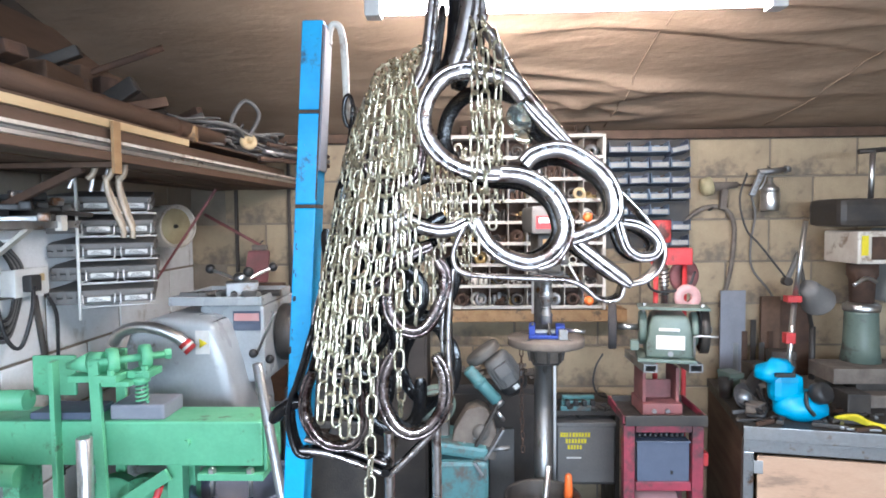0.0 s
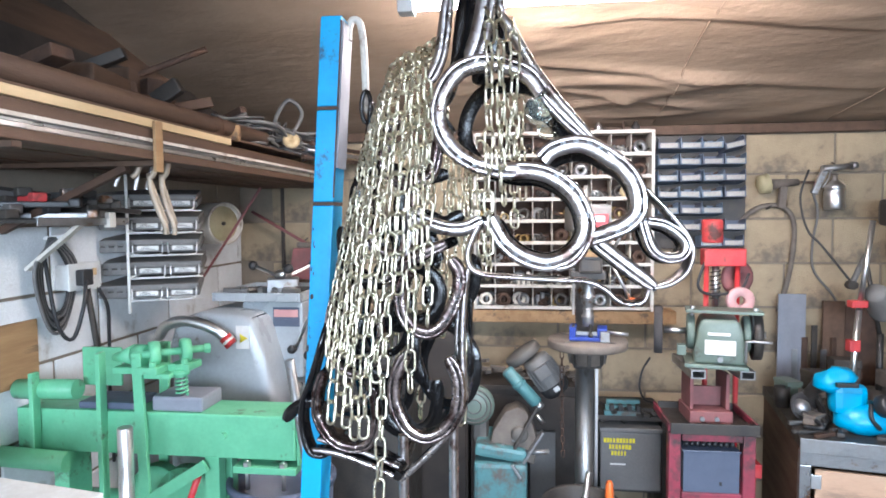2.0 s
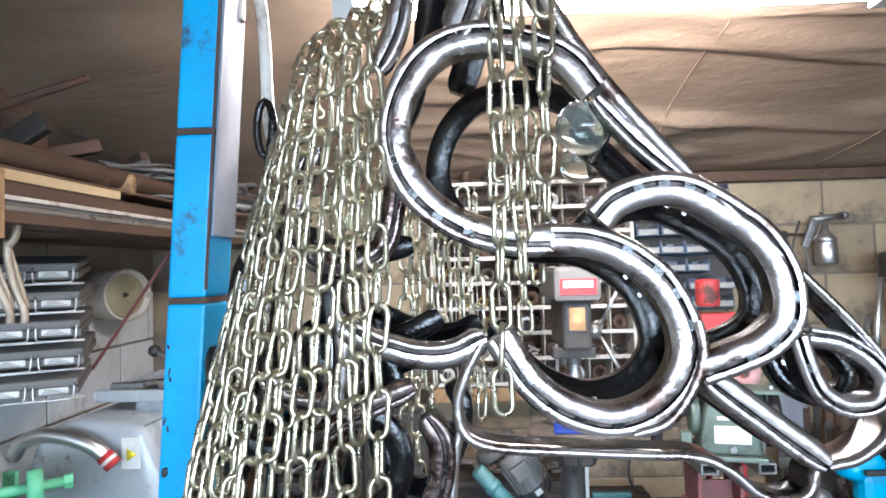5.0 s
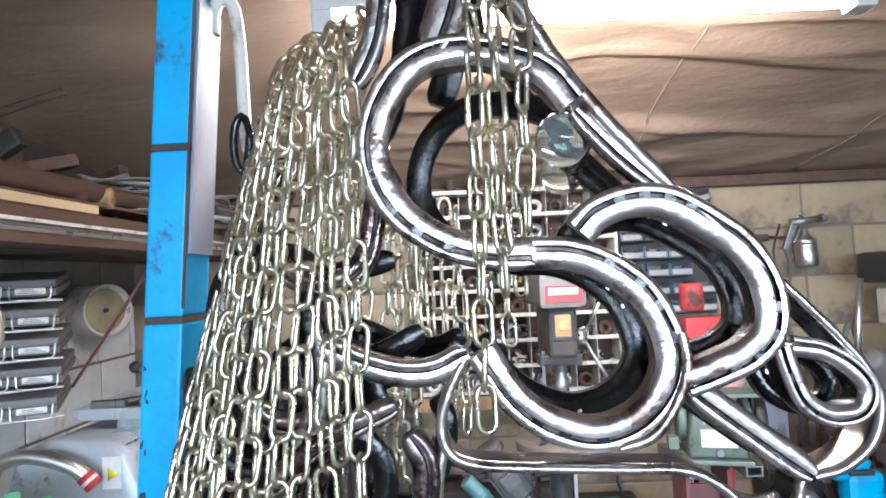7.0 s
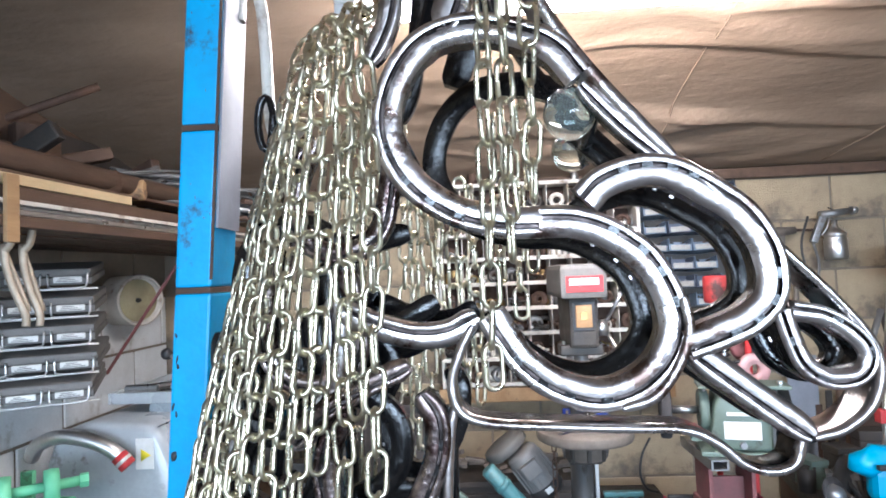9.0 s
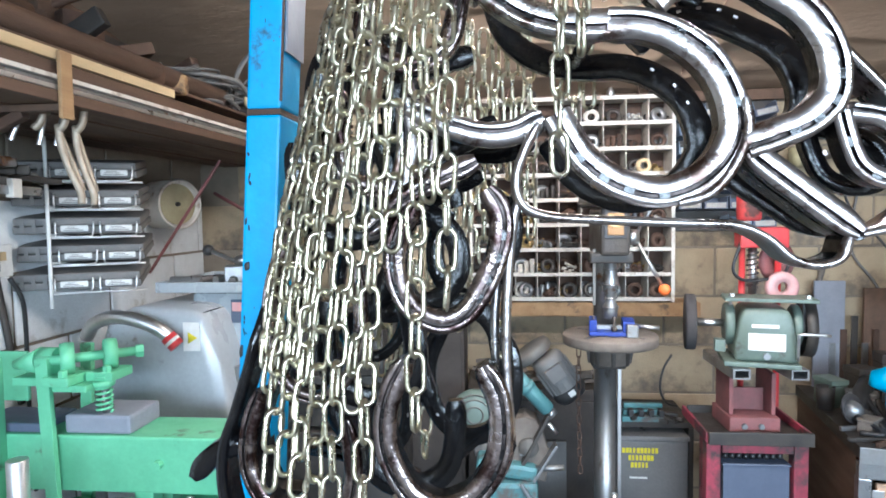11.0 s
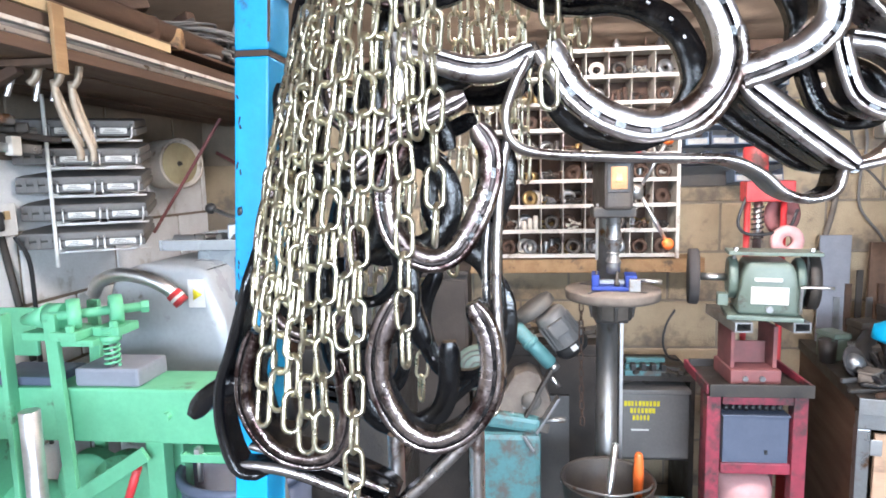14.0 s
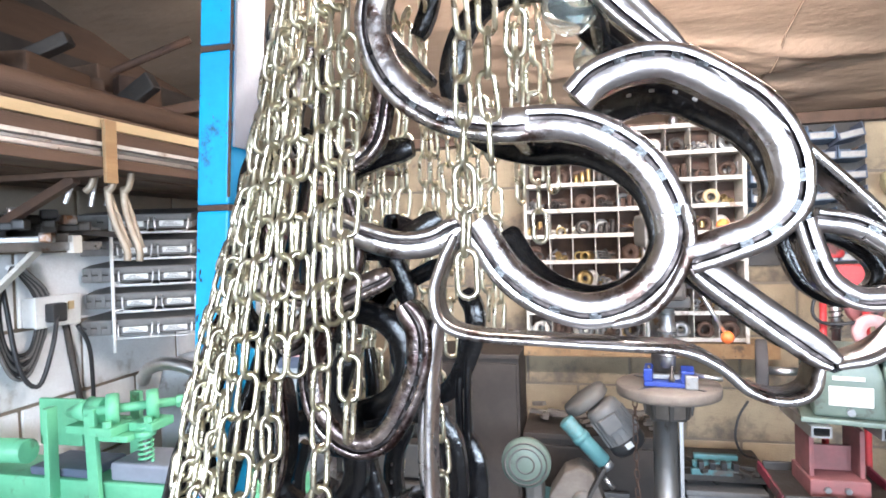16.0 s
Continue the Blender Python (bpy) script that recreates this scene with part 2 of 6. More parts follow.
M_CREAM = surface("cream_paint", (0.66, 0.62, 0.55), 0.55, 0.0, (0.5, 0.44, 0.38), 0.7, 8, 90, 0.2, 0.1, dirt=(0.25, 0.18, 0.13), dirt_amount=0.25, dirt_scale=10)
M_GREEN = surface("green_paint", (0.15, 0.48, 0.27), 0.5, 0.0, (0.09, 0.35, 0.19), 0.6, 6, 80, 0.2, 0.12, dirt=(0.08, 0.09, 0.06), dirt_amount=0.15, dirt_scale=8)
M_GREYGREEN = surface("grey_green_enamel", (0.135, 0.18, 0.15), 0.45, 0.0, (0.095, 0.13, 0.11), 0.6, 9, 90, 0.15, 0.12, dirt=(0.06, 0.05, 0.04), dirt_amount=0.2, dirt_scale=9)
M_TEAL = surface("teal_enamel", (0.085, 0.22, 0.23), 0.5, 0.0, (0.06, 0.14, 0.15), 0.6, 9, 90, 0.15, 0.12, dirt=(0.10, 0.09, 0.08), dirt_amount=0.45, dirt_scale=9)
M_LATHE = surface("pale_grey_enamel", (0.38, 0.41, 0.43), 0.32, 0.1, (0.31, 0.33, 0.35), 0.6, 5, 80, 0.1, 0.1, dirt=(0.12, 0.10, 0.08), dirt_amount=0.12, dirt_scale=7)
M_RED = surface("red_enamel", (0.50, 0.025, 0.03), 0.5, 0.0, (0.52, 0.10, 0.09), 0.6, 9, 90, 0.15, 0.12, dirt=(0.08, 0.03, 0.025), dirt_amount=0.2, dirt_scale=9)
M_MAROON = surface("faded_red_paint", (0.36, 0.045, 0.075), 0.5, 0.0, (0.14, 0.028, 0.04), 0.8, 9, 90, 0.2, 0.12, dirt=(0.05, 0.035, 0.035), dirt_amount=0.42, dirt_scale=6)
M_PINK = surface("pale_pink_casting", (0.60, 0.36, 0.35), 0.55, 0.0, (0.48, 0.20, 0.20), 0.6, 9, 90, 0.15, 0.1)
M_BLUEGREY = surface("blue_grey_plastic", (0.09, 0.11, 0.16), 0.5, 0.0, (0.065, 0.08, 0.12), 0.6, 7, 90, 0.12, 0.1)
M_VISEBLUE = surface("cobalt_paint", (0.012, 0.038, 0.27), 0.4, 0.0, None, 0.5, 9, 90, 0.1, 0.1)
M_CYAN = surface("cyan_plastic", (0.0, 0.36, 0.62), 0.42, 0.0, (0.0, 0.28, 0.52), 0.6, 9, 90, 0.1, 0.1)
M_YELLOW = surface("yellow_webbing", (0.75, 0.62, 0.02), 0.7, 0.0, None, 0.5, 20, 200, 0.3, 0.1)
M_ORANGE = surface("orange_plastic", (0.8, 0.16, 0.03), 0.4, 0.0, None, 0.4, 20, 100, 0.05, 0.1)
M_BLACKPL = surface("black_plastic", (0.02, 0.02, 0.022), 0.45, 0.0, (0.035, 0.033, 0.03), 0.5, 15, 120, 0.15, 0.12)
M_CASE = surface("grey_case_plastic", (0.14, 0.135, 0.13), 0.6, 0.0, (0.19, 0.18, 0.17), 0.6, 6, 90, 0.15, 0.1, island=0.1)
M_LABEL = surface("paper_label", (0.72, 0.72, 0.70), 0.7, 0.0, (0.6, 0.58, 0.54), 0.6, 25, 120, 0.05, 0.08, island=0.08)
M_WHITEPL = surface("white_plastic", (0.7, 0.7, 0.68), 0.5, 0.0, (0.6, 0.58, 0.54), 0.6, 10, 90, 0.08, 0.1)
M_STONE = surface("abrasive_wheel", (0.055, 0.05, 0.05), 0.9, 0.0, None, 0.5, 30, 300, 0.5, 0.05)
M_BRASS = surface("dull_brass", (0.5, 0.36, 0.15), 0.4, 0.9, (0.3, 0.2, 0.1), 0.6, 20, 100, 0.15, 0.1)
M_TAN = surface("dull_tan_steel", (0.36, 0.30, 0.23), 0.5, 0.4, (0.24, 0.18, 0.13), 0.6, 14, 110, 0.2, 0.12)
M_DUSTY = surface("dusty_casting", (0.13, 0.115, 0.10), 0.7, 0.2, (0.12, 0.13, 0.13), 0.7, 9, 90, 0.25, 0.1)
M_YARD = surface("yard_gravel", (0.16, 0.13, 0.10), 0.95, 0.0, (0.11, 0.09, 0.07), 0.7, 1.5, 40, 0.5, 0.05)
M_GLASS = glass("greenish_glass", (0.86, 0.97, 0.93))
M_GLASS.node_tree.nodes["Principled BSDF"].inputs["Transmission Weight"].default_value = 0.93
M_TUBE = glow("lit_tube", (1.0, 0.91, 0.79), 340.0)
M_BINBLUE = surface("blue_bin_plastic", (0.13, 0.18, 0.25), 0.5, 0.0, (0.09, 0.12, 0.17), 0.6, 12, 90, 0.1, 0.1, island=0.25)

# ---- the building ----
BACK, LEFT, RIGHT, FRONT = 3.17, -1.40, 3.05, -1.5
WALL_H = 2.26


def ceiling_height(x, y):
    slope = 2.275 + 0.22 * (BACK - y)
    soft = 0.035 * noise.noise((x * 0.6, y * 1.1, 2.0)) + 0.010 * noise.noise((x * 1.5, y * 3.0, 5.0))
    here = max(0.0, 1 - abs(x - 0.9) / 1.3)
    n1 = noise.noise((x * 0.55 + 3, y * 2.6 + 0.5 * x, 0.3))
    n2 = noise.noise((x * 0.8 + 9, y * 4.2 - 0.6 * x, 4.3))
    folds = soft - here * (0.036 * max(0.0, 1 - abs(n1) * 8) + 0.024 * max(0.0, 1 - abs(n2) * 7))
    edge = min(1.0, max(0.0, (BACK - y) * 3.0))
    return slope + folds * edge


def make_ceiling():
    bm = B()
    nx, ny = 120, 260
    grid = [[bm.verts.new((LEFT + (RIGHT - LEFT) * i / nx, FRONT + (BACK - FRONT) * j / ny, ceiling_height(LEFT + (RIGHT - LEFT) * i / nx, FRONT + (BACK - FRONT) * j / ny))) for i in range(nx + 1)] for j in range(ny + 1)]
    for j in range(ny):
        for i in range(nx):
            bm.faces.new((grid[j][i], grid[j][i + 1], grid[j + 1][i + 1], grid[j + 1][i])).smooth = True
    # seams where two widths of membrane overlap
    for a, b in (((1.65, 3.1), (1.95, 1.0)), ((0.83, 3.1), (0.80, 0.6))):
        pts = [(a[0] + (b[0] - a[0]) * k / 30, a[1] + (b[1] - a[1]) * k / 30) for k in range(31)]
        add_tube(bm, [(x, y, ceiling_height(x, y) - 0.001) for x, y in pts], 0.004, 5)
    # the roof deck above it
    add_box(bm, LEFT - 0.2, RIGHT + 0.2, FRONT - 0.2, BACK + 0.2, 3.85, 3.95)
    return solo("ceiling", bm, M_SHEET, "sagging brown roofing membrane with creases and seams", "ceiling", kind="structure")


make_ceiling()
solo("floor", box(LEFT, RIGHT, FRONT, BACK, -0.12, 0), M_FLOOR, "stained grey concrete workshop floor", "floor", kind="structure")
solo("ground", box(-40, 40, -60, FRONT - 0.2, -0.2, -0.06), M_YARD, "brown gravel yard outside the open door", "ground", kind="structure")
wall_back = solo("wall_back", box(LEFT - 0.2, RIGHT + 0.2, BACK, BACK + 0.2, 0, 3.8), M_MORTAR_SHADE, "bare concrete block wall with dusty mortar joints", "wall", kind="structure")
wall_left = solo("wall_left", box(LEFT - 0.2, LEFT, FRONT, BACK, 0, 3.8), M_MORTAR_SHADE, "whitewashed concrete block wall, its upper courses coloured dark for shade", "wall", kind="structure")
solo("wall_right", box(RIGHT, RIGHT + 0.2, FRONT, BACK, 0, 3.8), M_BLOCK, "bare concrete block side wall", "wall", kind="structure")
bm = box(LEFT - 0.2, -1.35, FRONT - 0.2, FRONT, 0, 3.8)
add_box(bm, 2.75, RIGHT + 0.2, FRONT - 0.2, FRONT, 0, 3.8)
add_box(bm, -1.35, 2.75, FRONT - 0.2, FRONT, 2.2, 3.8)
solo("wall_front", bm, M_BLOCK, "front wall with a wide open doorway", "wall", kind="structure")
solo("trim", box(LEFT, RIGHT, BACK - 0.05, BACK - 0.001, WALL_H - 0.035, WALL_H + 0.012, 0.004), M_BROWNWOOD, "dark red-brown timber wall plate under the roof", "wall plate", kind="structure")

# ---- horse head sculpture ----
S = 0.835


def u_line(cx, cz, r, opening, length, close, n=14):
    """The middle line of a shoe: a half ring with two arms that close in; opening: degrees of its open side."""
    pts = []
    for k in range(n):
        s = 1 - k / n
        pts.append((-r * (1 - (1 - close) * s * s), length * s))
    for k in range(2 * n + 1):
        a = math.pi * (1 + k / (2 * n))
        pts.append((r * math.cos(a), r * math.sin(a) * 0.97))
    for k in range(1, n + 1):
        s = k / n
        pts.append((r * (1 - (1 - close) * s * s), length * s))
    c, d = math.cos(radians(opening - 90)), math.sin(radians(opening - 90))
    return [(cx + c * u - d * v, cz + d * u + c * v) for u, v in pts]


def add_band(bm, line, y0, band=0.021, thick=0.011, groove=True, mats=(0, 1, 2), depth=None, taper=True):
    """A forged band that follows a line in the plane of the head; mats: face, back and inside, groove."""
    depth = depth or (lambda x: 0.0)
    h, t = band / 2, thick / 2
    if groove:
        prof = [(-h, -t + 0.85 * t), (-0.86 * h, -t + 0.42 * t), (-0.58 * h, -t + 0.12 * t), (-0.25 * h, -t), (0.06 * h, -t + 0.10 * t), (0.14 * h, -t + 0.75 * t), (0.34 * h, -t + 0.75 * t), (0.42 * h, -t + 0.16 * t), (0.64 * h, -t + 0.03 * t), (0.86 * h, -t + 0.22 * t), (h, -t + 0.75 * t), (h, t), (-h, t)]
        kind = [0, 0, 0, 0, 2, 2, 2, 0, 0, 0, 1, 1, 1]
        hard = (0, 4, 5, 6, 7, 10, 11, 12)
    else:
        prof = [(-h, -t + 0.4 * t), (-h + 0.3 * h, -t), (h - 0.3 * h, -t), (h, -t + 0.4 * t), (h, t), (-h, t)]
        kind = [0, 0, 0, 0, 1, 1]
        hard = (0, 3, 4, 5)
    n = len(line)
    rings = []
    for i, (x, z) in enumerate(line):
        x1, z1 = line[min(i + 1, n - 1)]
        x0, z0 = line[max(i - 1, 0)]
        l = math.hypot(x1 - x0, z1 - z0) or 1
        nx, nz = (z1 - z0) / l, -(x1 - x0) / l
        e = min(i, n - 1 - i)
        k = 1.0 if not taper else (0.62, 0.86, 0.97, 1.0)[min(e, 3)]
        w = 1 + 0.05 * noise.noise((x * 60, z * 60, y0 * 10))
        rings.append([bm.verts.new((x + nx * b * k * w, y0 + depth(x) + d, z + nz * b * k * w)) for b, d in prof])
    m = len(prof)
    for a, b in zip(rings, rings[1:]):
        for k in range(m):
            f = bm.faces.new((a[k], a[(k + 1) % m], b[(k + 1) % m], b[k]))
            f.material_index, f.smooth = mats[kind[k]], True
            bm.edges.get((a[k], b[k])).smooth = k not in hard
    for ring in (rings[0], rings[-1]):
        bm.faces.new(ring).material_index = mats[0]
    return bm


def add_nail_holes(bm, line, y0, off, mi, count=8, start=0.16, gap=0.30, size=1.0):
    """Nail holes along both branches of a shoe, as small boxes of material mi."""
    n = len(line)
    for k in range(count):
        s = start + (0.5 - gap / 2 - start) * (k % (count // 2)) / (count // 2 - 1)
        s = s if k < count // 2 else 1 - s
        i = int(s * (n - 1))
        x, z = line[i]
        x1, z1 = line[min(i + 1, n - 1)]
        x0, z0 = line[max(i - 1, 0)]
        l = math.hypot(x1 - x0, z1 - z0) or 1
        nx, nz = (z1 - z0) / l, -(x1 - x0) / l
        m = Matrix(((nx, 0, (x1 - x0) / l, x + nx * off), (0, 1, 0, y0), (nz, 0, (z1 - z0) / l, z + nz * off), (0, 0, 0, 1)))
        add_box(bm, -0.0022 * size, 0.0022 * size, -0.0014, 0.0006, -0.004 * size, 0.004 * size, 0, m, mi)
    return bm


SHOES = [  # middle line (x, z) with its outer side to the right of the way, band, forward offset, sideways shift of the far twin, browned
    ([(0.186, 1.994), (0.167, 2.018), (0.136, 2.033), (0.100, 2.038), (0.070, 2.030), (0.048, 2.008), (0.036, 1.977), (0.038, 1.947), (0.055, 1.917), (0.085, 1.895), (0.122, 1.884), (0.152, 1.8825)], 0.0245, 0.0006, 0.026, False),
    ([(0.110, 1.813), (0.119, 1.798), (0.134, 1.776), (0.158, 1.758), (0.189, 1.749), (0.217, 1.756), (0.238, 1.774), (0.248, 1.799), (0.243, 1.826), (0.228, 1.852), (0.204, 1.871), (0.178, 1.881), (0.150, 1.883)], 0.0245, 0.0, 0.004, False),
    ([(0.255, 1.785), (0.276, 1.792), (0.302, 1.803), (0.319, 1.822), (0.318, 1.852), (0.302, 1.881), (0.278, 1.900), (0.250, 1.916), (0.224, 1.918), (0.199, 1.910), (0.185, 1.897)], 0.0250, -0.003, 0.010, False),
    ([(0.326, 1.808), (0.331, 1.789), (0.340, 1.768), (0.357, 1.757), (0.377, 1.759), (0.385, 1.773), (0.376, 1.789), (0.355, 1.803), (0.332, 1.808)], 0.0150, -0.002, 0.006, False),
    ([(-0.005, 1.743), (-0.018, 1.720), (-0.023, 1.695), (-0.018, 1.669), (-0.003, 1.651), (0.017, 1.644), (0.037, 1.653), (0.054, 1.680), (0.064, 1.707), (0.065, 1.734), (0.054, 1.754)], 0.0200, 0.001, 0.014, True),
    ([(-0.014, 1.612), (-0.029, 1.582), (-0.034, 1.552), (-0.029, 1.525), (-0.012, 1.497), (0.013, 1.486), (0.039, 1.496), (0.056, 1.517), (0.064, 1.545), (0.062, 1.580), (0.049, 1.608)], 0.0205, -0.0015, 0.014, True),
    ([(-0.142, 1.583), (-0.154, 1.546), (-0.153, 1.510), (-0.134, 1.479), (-0.106, 1.466), (-0.080, 1.470), (-0.066, 1.490), (-0.062, 1.520), (-0.068, 1.560)], 0.0165, 0.0, 0.02, True),
    ([(-0.102, 1.750), (-0.121, 1.711), (-0.133, 1.678), (-0.138, 1.639), (-0.133, 1.604), (-0.114, 1.580), (-0.088, 1.577), (-0.066, 1.600), (-0.056, 1.640), (-0.058, 1.690)], 0.0130, 0.012, 0.015, True),
]


def back_depth(x):
    return max(0.04, min(0.17, 0.045 + (0.36 - x) * 0.36))


def make_horse():
    bm = B()
    face = (0, 1, 2)
    for line, bd, forward, shift, browned in SHOES:
        line = [(p.x, p.y) for p in smooth_path([(a, b, 0) for a, b in line], 6)]
        x, y = line[len(line) // 2][0], S + forward
        add_band(bm, line, y, bd, 0.012, True, (4, 1, 2) if browned else face, taper=browned)
        add_band(bm, line, y + 0.011, bd * 0.92, 0.012, False, (1, 1, 1))
        add_nail_holes(bm, line, y - 0.0036, 0.24 * bd / 2, 1, 8 if bd > 0.018 else 4)
        # the other side of the head, painted black
        line = [(a + shift, b - 0.004) for a, b in line]
        add_band(bm, line, S + 0.012, bd, 0.012, False, (1, 1, 1), back_depth)
        # small bright steel dots: sparkle at the far nail holes, put in as colour
        add_nail_holes(bm, line, S + 0.0055 + back_depth(x), 0.0, 0, 8 if bd > 0.018 else 4, size=0.45)

    for x, z, r, op, y in ((-0.056, 1.850, 0.044, 260, 0.05), (0.0, 1.835, 0.040, 20, 0.09), (-0.078, 1.755, 0.045, 100, 0.06), (-0.02, 1.69, 0.046, 200, 0.10), (-0.06, 1.60, 0.044, 95, 0.07),
                           (0.020, 1.60, 0.044, 280, 0.11), (-0.03, 1.50, 0.046, 80, 0.10), (-0.10, 1.66, 0.040, 60, 0.12), (-0.04, 1.77, 0.044, 300, 0.13)):
        line = u_line(x, z, r, op, 0.055, 0.85, 10)
        add_band(bm, line, S + y, 0.022, 0.012, False, (1, 1, 1))
    for x, z, r, op, y in ((-0.014, 1.905, 0.040, 75, 0.040), (-0.040, 1.795, 0.040, 95, 0.040)):
        line = u_line(x, z, r, op, 0.055, 0.85)
        add_band(bm, line, S + y, 0.019, 0.012, True, (4, 1, 2))

    def path(pts, y=S, band=0.020, thick=0.012, groove=True, mats=face, back=True, smooth=8):
        line = [(p.x, p.y) for p in smooth_path([(a, b, 0) for a, b in pts], smooth)]
        add_band(bm, line, y, band, thick, groove, mats)
        if back:
            add_band(bm, line, S + 0.012, band, 0.012, False, (1, 1, 1), back_depth)

    # straightened shoe under the muzzle, raised rim of the jaw shoe, cheek pieces
    path([(0.259, 1.781), (0.299, 1.749), (0.342, 1.716)], S, 0.022)
    add_band(bm, [(0.259 + 0.083 * k / 8, 1.781 - 0.065 * k / 8) for k in range(9)], S + 0.022, 0.022, 0.03, False, (1, 1, 1))
    path([(0.205, 1.740), (0.230, 1.748), (0.248, 1.771), (0.257, 1.797), (0.254, 1.821)], S - 0.001, 0.008, 0.014, False, (0, 1, 1), False)
    path([(0.100, 1.811), (0.076, 1.800), (0.050, 1.799), (0.022, 1.807), (-0.010, 1.822)], S + 0.004, 0.021)
    path([(-0.012, 1.830), (-0.010, 1.796), (-0.017, 1.760), (-0.029, 1.736), (-0.050, 1.717)], S + 0.006, 0.021)
    path([(-0.046, 1.720), (-0.020, 1.744), (0.012, 1.762), (0.046, 1.777)], S - 0.002, 0.018, mats=(4, 1, 2))
    # forehead
    path([(0.188, 1.988), (0.220, 1.953), (0.250, 1.926)], S + 0.004, 0.018)
    path([(0.128, 2.105), (0.150, 2.070), (0.178, 2.022), (0.212, 1.977), (0.254, 1.928)], S + 0.012, 0.013, 0.030, False, (0, 1, 1))
    # thin edge strips: jaw line, bridge of the nose round to the chin
    jaw = [(0.096, 1.806), (0.085, 1.785), (0.078, 1.762), (0.083, 1.741), (0.105, 1.731), (0.158, 1.727), (0.216, 1.724), (0.251, 1.722), (0.275, 1.711), (0.292, 1.696), (0.312, 1.690), (0.329, 1.696), (0.334, 1.712)]
    path(jaw, S + 0.010, 0.0075, 0.030, False, (0, 1, 1), False)
    nose = [(0.254, 1.928), (0.291, 1.892), (0.330, 1.853), (0.364, 1.817), (0.387, 1.787), (0.394, 1.764), (0.387, 1.738), (0.366, 1.720), (0.343, 1.714)]
    path(nose, S + 0.012, 0.0075, 0.034, False, (0, 1, 1), False)
    # ears
    path([(0.024, 2.013), (0.039, 2.044), (0.046, 2.080), (0.050, 2.116), (0.060, 2.190)], S - 0.004, 0.019)
    path([(0.084, 2.040), (0.096, 2.072), (0.104, 2.108), (0.109, 2.145), (0.108, 2.195)], S + 0.002, 0.030)
    path([(0.058, 2.026), (0.078, 2.062), (0.086, 2.120), (0.085, 2.190)], S + 0.03, 0.026, 0.02, False, (1, 1, 1), False)
    path([(0.128, 2.106), (0.124, 2.140), (0.110, 2.195)], S + 0.010, 0.012, 0.014, False)
    # neck outline in black flat bar, with steel at the throat and the base
    back_line = [(-0.088, 2.008), (-0.090, 1.985), (-0.096, 1.925), (-0.108, 1.830), (-0.122, 1.745), (-0.143, 1.640), (-0.164, 1.570), (-0.177, 1.535), (-0.179, 1.496), (-0.167, 1.456), (-0.140, 1.450)]
    back_line = [(p.x, p.y) for p in smooth_path([(a, b, 0) for a, b in back_line], 8)]
    for away in (0.0, 0.085):
        add_band(bm, back_line, S + 0.010 + away, 0.009, 0.030, False, (1, 1, 1), lambda x: max(0.0, min(0.1, (x + 0.146) * 1.8)))
    add_tube(bm, [(-0.096 + 0.008 * math.sin(a), S + 0.10, 1.998 + 0.026 * math.cos(a)) for a in (2 * math.pi * k / 14 for k in range(14))], 0.004, 6, True, 1)
    path([(-0.164, 1.458), (-0.124, 1.453), (-0.083, 1.440), (-0.034, 1.421)], S + 0.010, 0.010, 0.018, False, (0, 1, 1))
    path([(-0.158, 1.473), (-0.120, 1.464), (-0.080, 1.453), (-0.030, 1.434)], S + 0.014, 0.007, 0.014, False, (0, 1, 1))
    path([(-0.150, 1.466), (-0.090, 1.450), (-0.028, 1.424)], S + 0.034, 0.022, 0.018, False, (1, 1, 1))
    path([(-0.026, 1.416), (0.018, 1.459), (0.047, 1.491), (0.067, 1.522), (0.073, 1.552)], S + 0.010, 0.010, 0.016, False, (0, 1, 1))
    path([(0.073, 1.550), (0.070, 1.585), (0.069, 1.630), (0.071, 1.680), (0.075, 1.723), (0.081, 1.748)], S + 0.012, 0.008, 0.022, False, (0, 1, 1))
    path([(0.060, 1.600), (0.060, 1.650), (0.066, 1.710)], S + 0.028, 0.008, 0.016, False, (0, 1, 1))
    # fixing tab at the back of the neck
    path([(-0.160, 1.536), (-0.180, 1.528), (-0.196, 1.518), (-0.208, 1.503)], S + 0.014, 0.019, 0.026, False, (1, 1, 1), False, 5)
    # cross pieces that tie both sides
    for x, z in ((0.262, 1.780), (0.140, 1.882), (0.038, 1.965), (0.324, 1.812), (0.342, 1.716), (0.090, 1.800), (0.070, 1.54), (-0.03, 1.424)):
        add_rod(bm, (x, S, z), (x, S + 0.012 + back_depth(x), z), 0.007, 8, mi=1)
    # glass eyes on each side, with their black sockets
    for x, y, z, r in ((0.182, S + 0.027, 1.972, 0.0215), (0.202, S + 0.145, 1.964, 0.0205)):
        bmesh_ball(bm, x, y, z, r, 3)
    add_tube(bm, [(0.20, S + 0.03, 1.972), (0.206, S + 0.09, 1.966), (0.215, S + 0.15, 1.957)], 0.008, 8, False, 1)
    # legs of its stand
    for x, y in ((-0.030, S + 0.05), (0.045, S + 0.10)):
        add_rod(bm, (x, y, 0.012), (x, y, 1.47), 0.008, 10, mi=0)
    add_box(bm, -0.20, 0.22, S - 0.08, S + 0.24, 0, 0.012, 0.003, None, 1)
    return solo("horse_head_sculpture", bm, [M_STEEL, M_BLACK, M_GROOVE, M_GLASS, M_BROWNED], "polished horse head sculpture welded from used horseshoes, black inside", "sculpture")


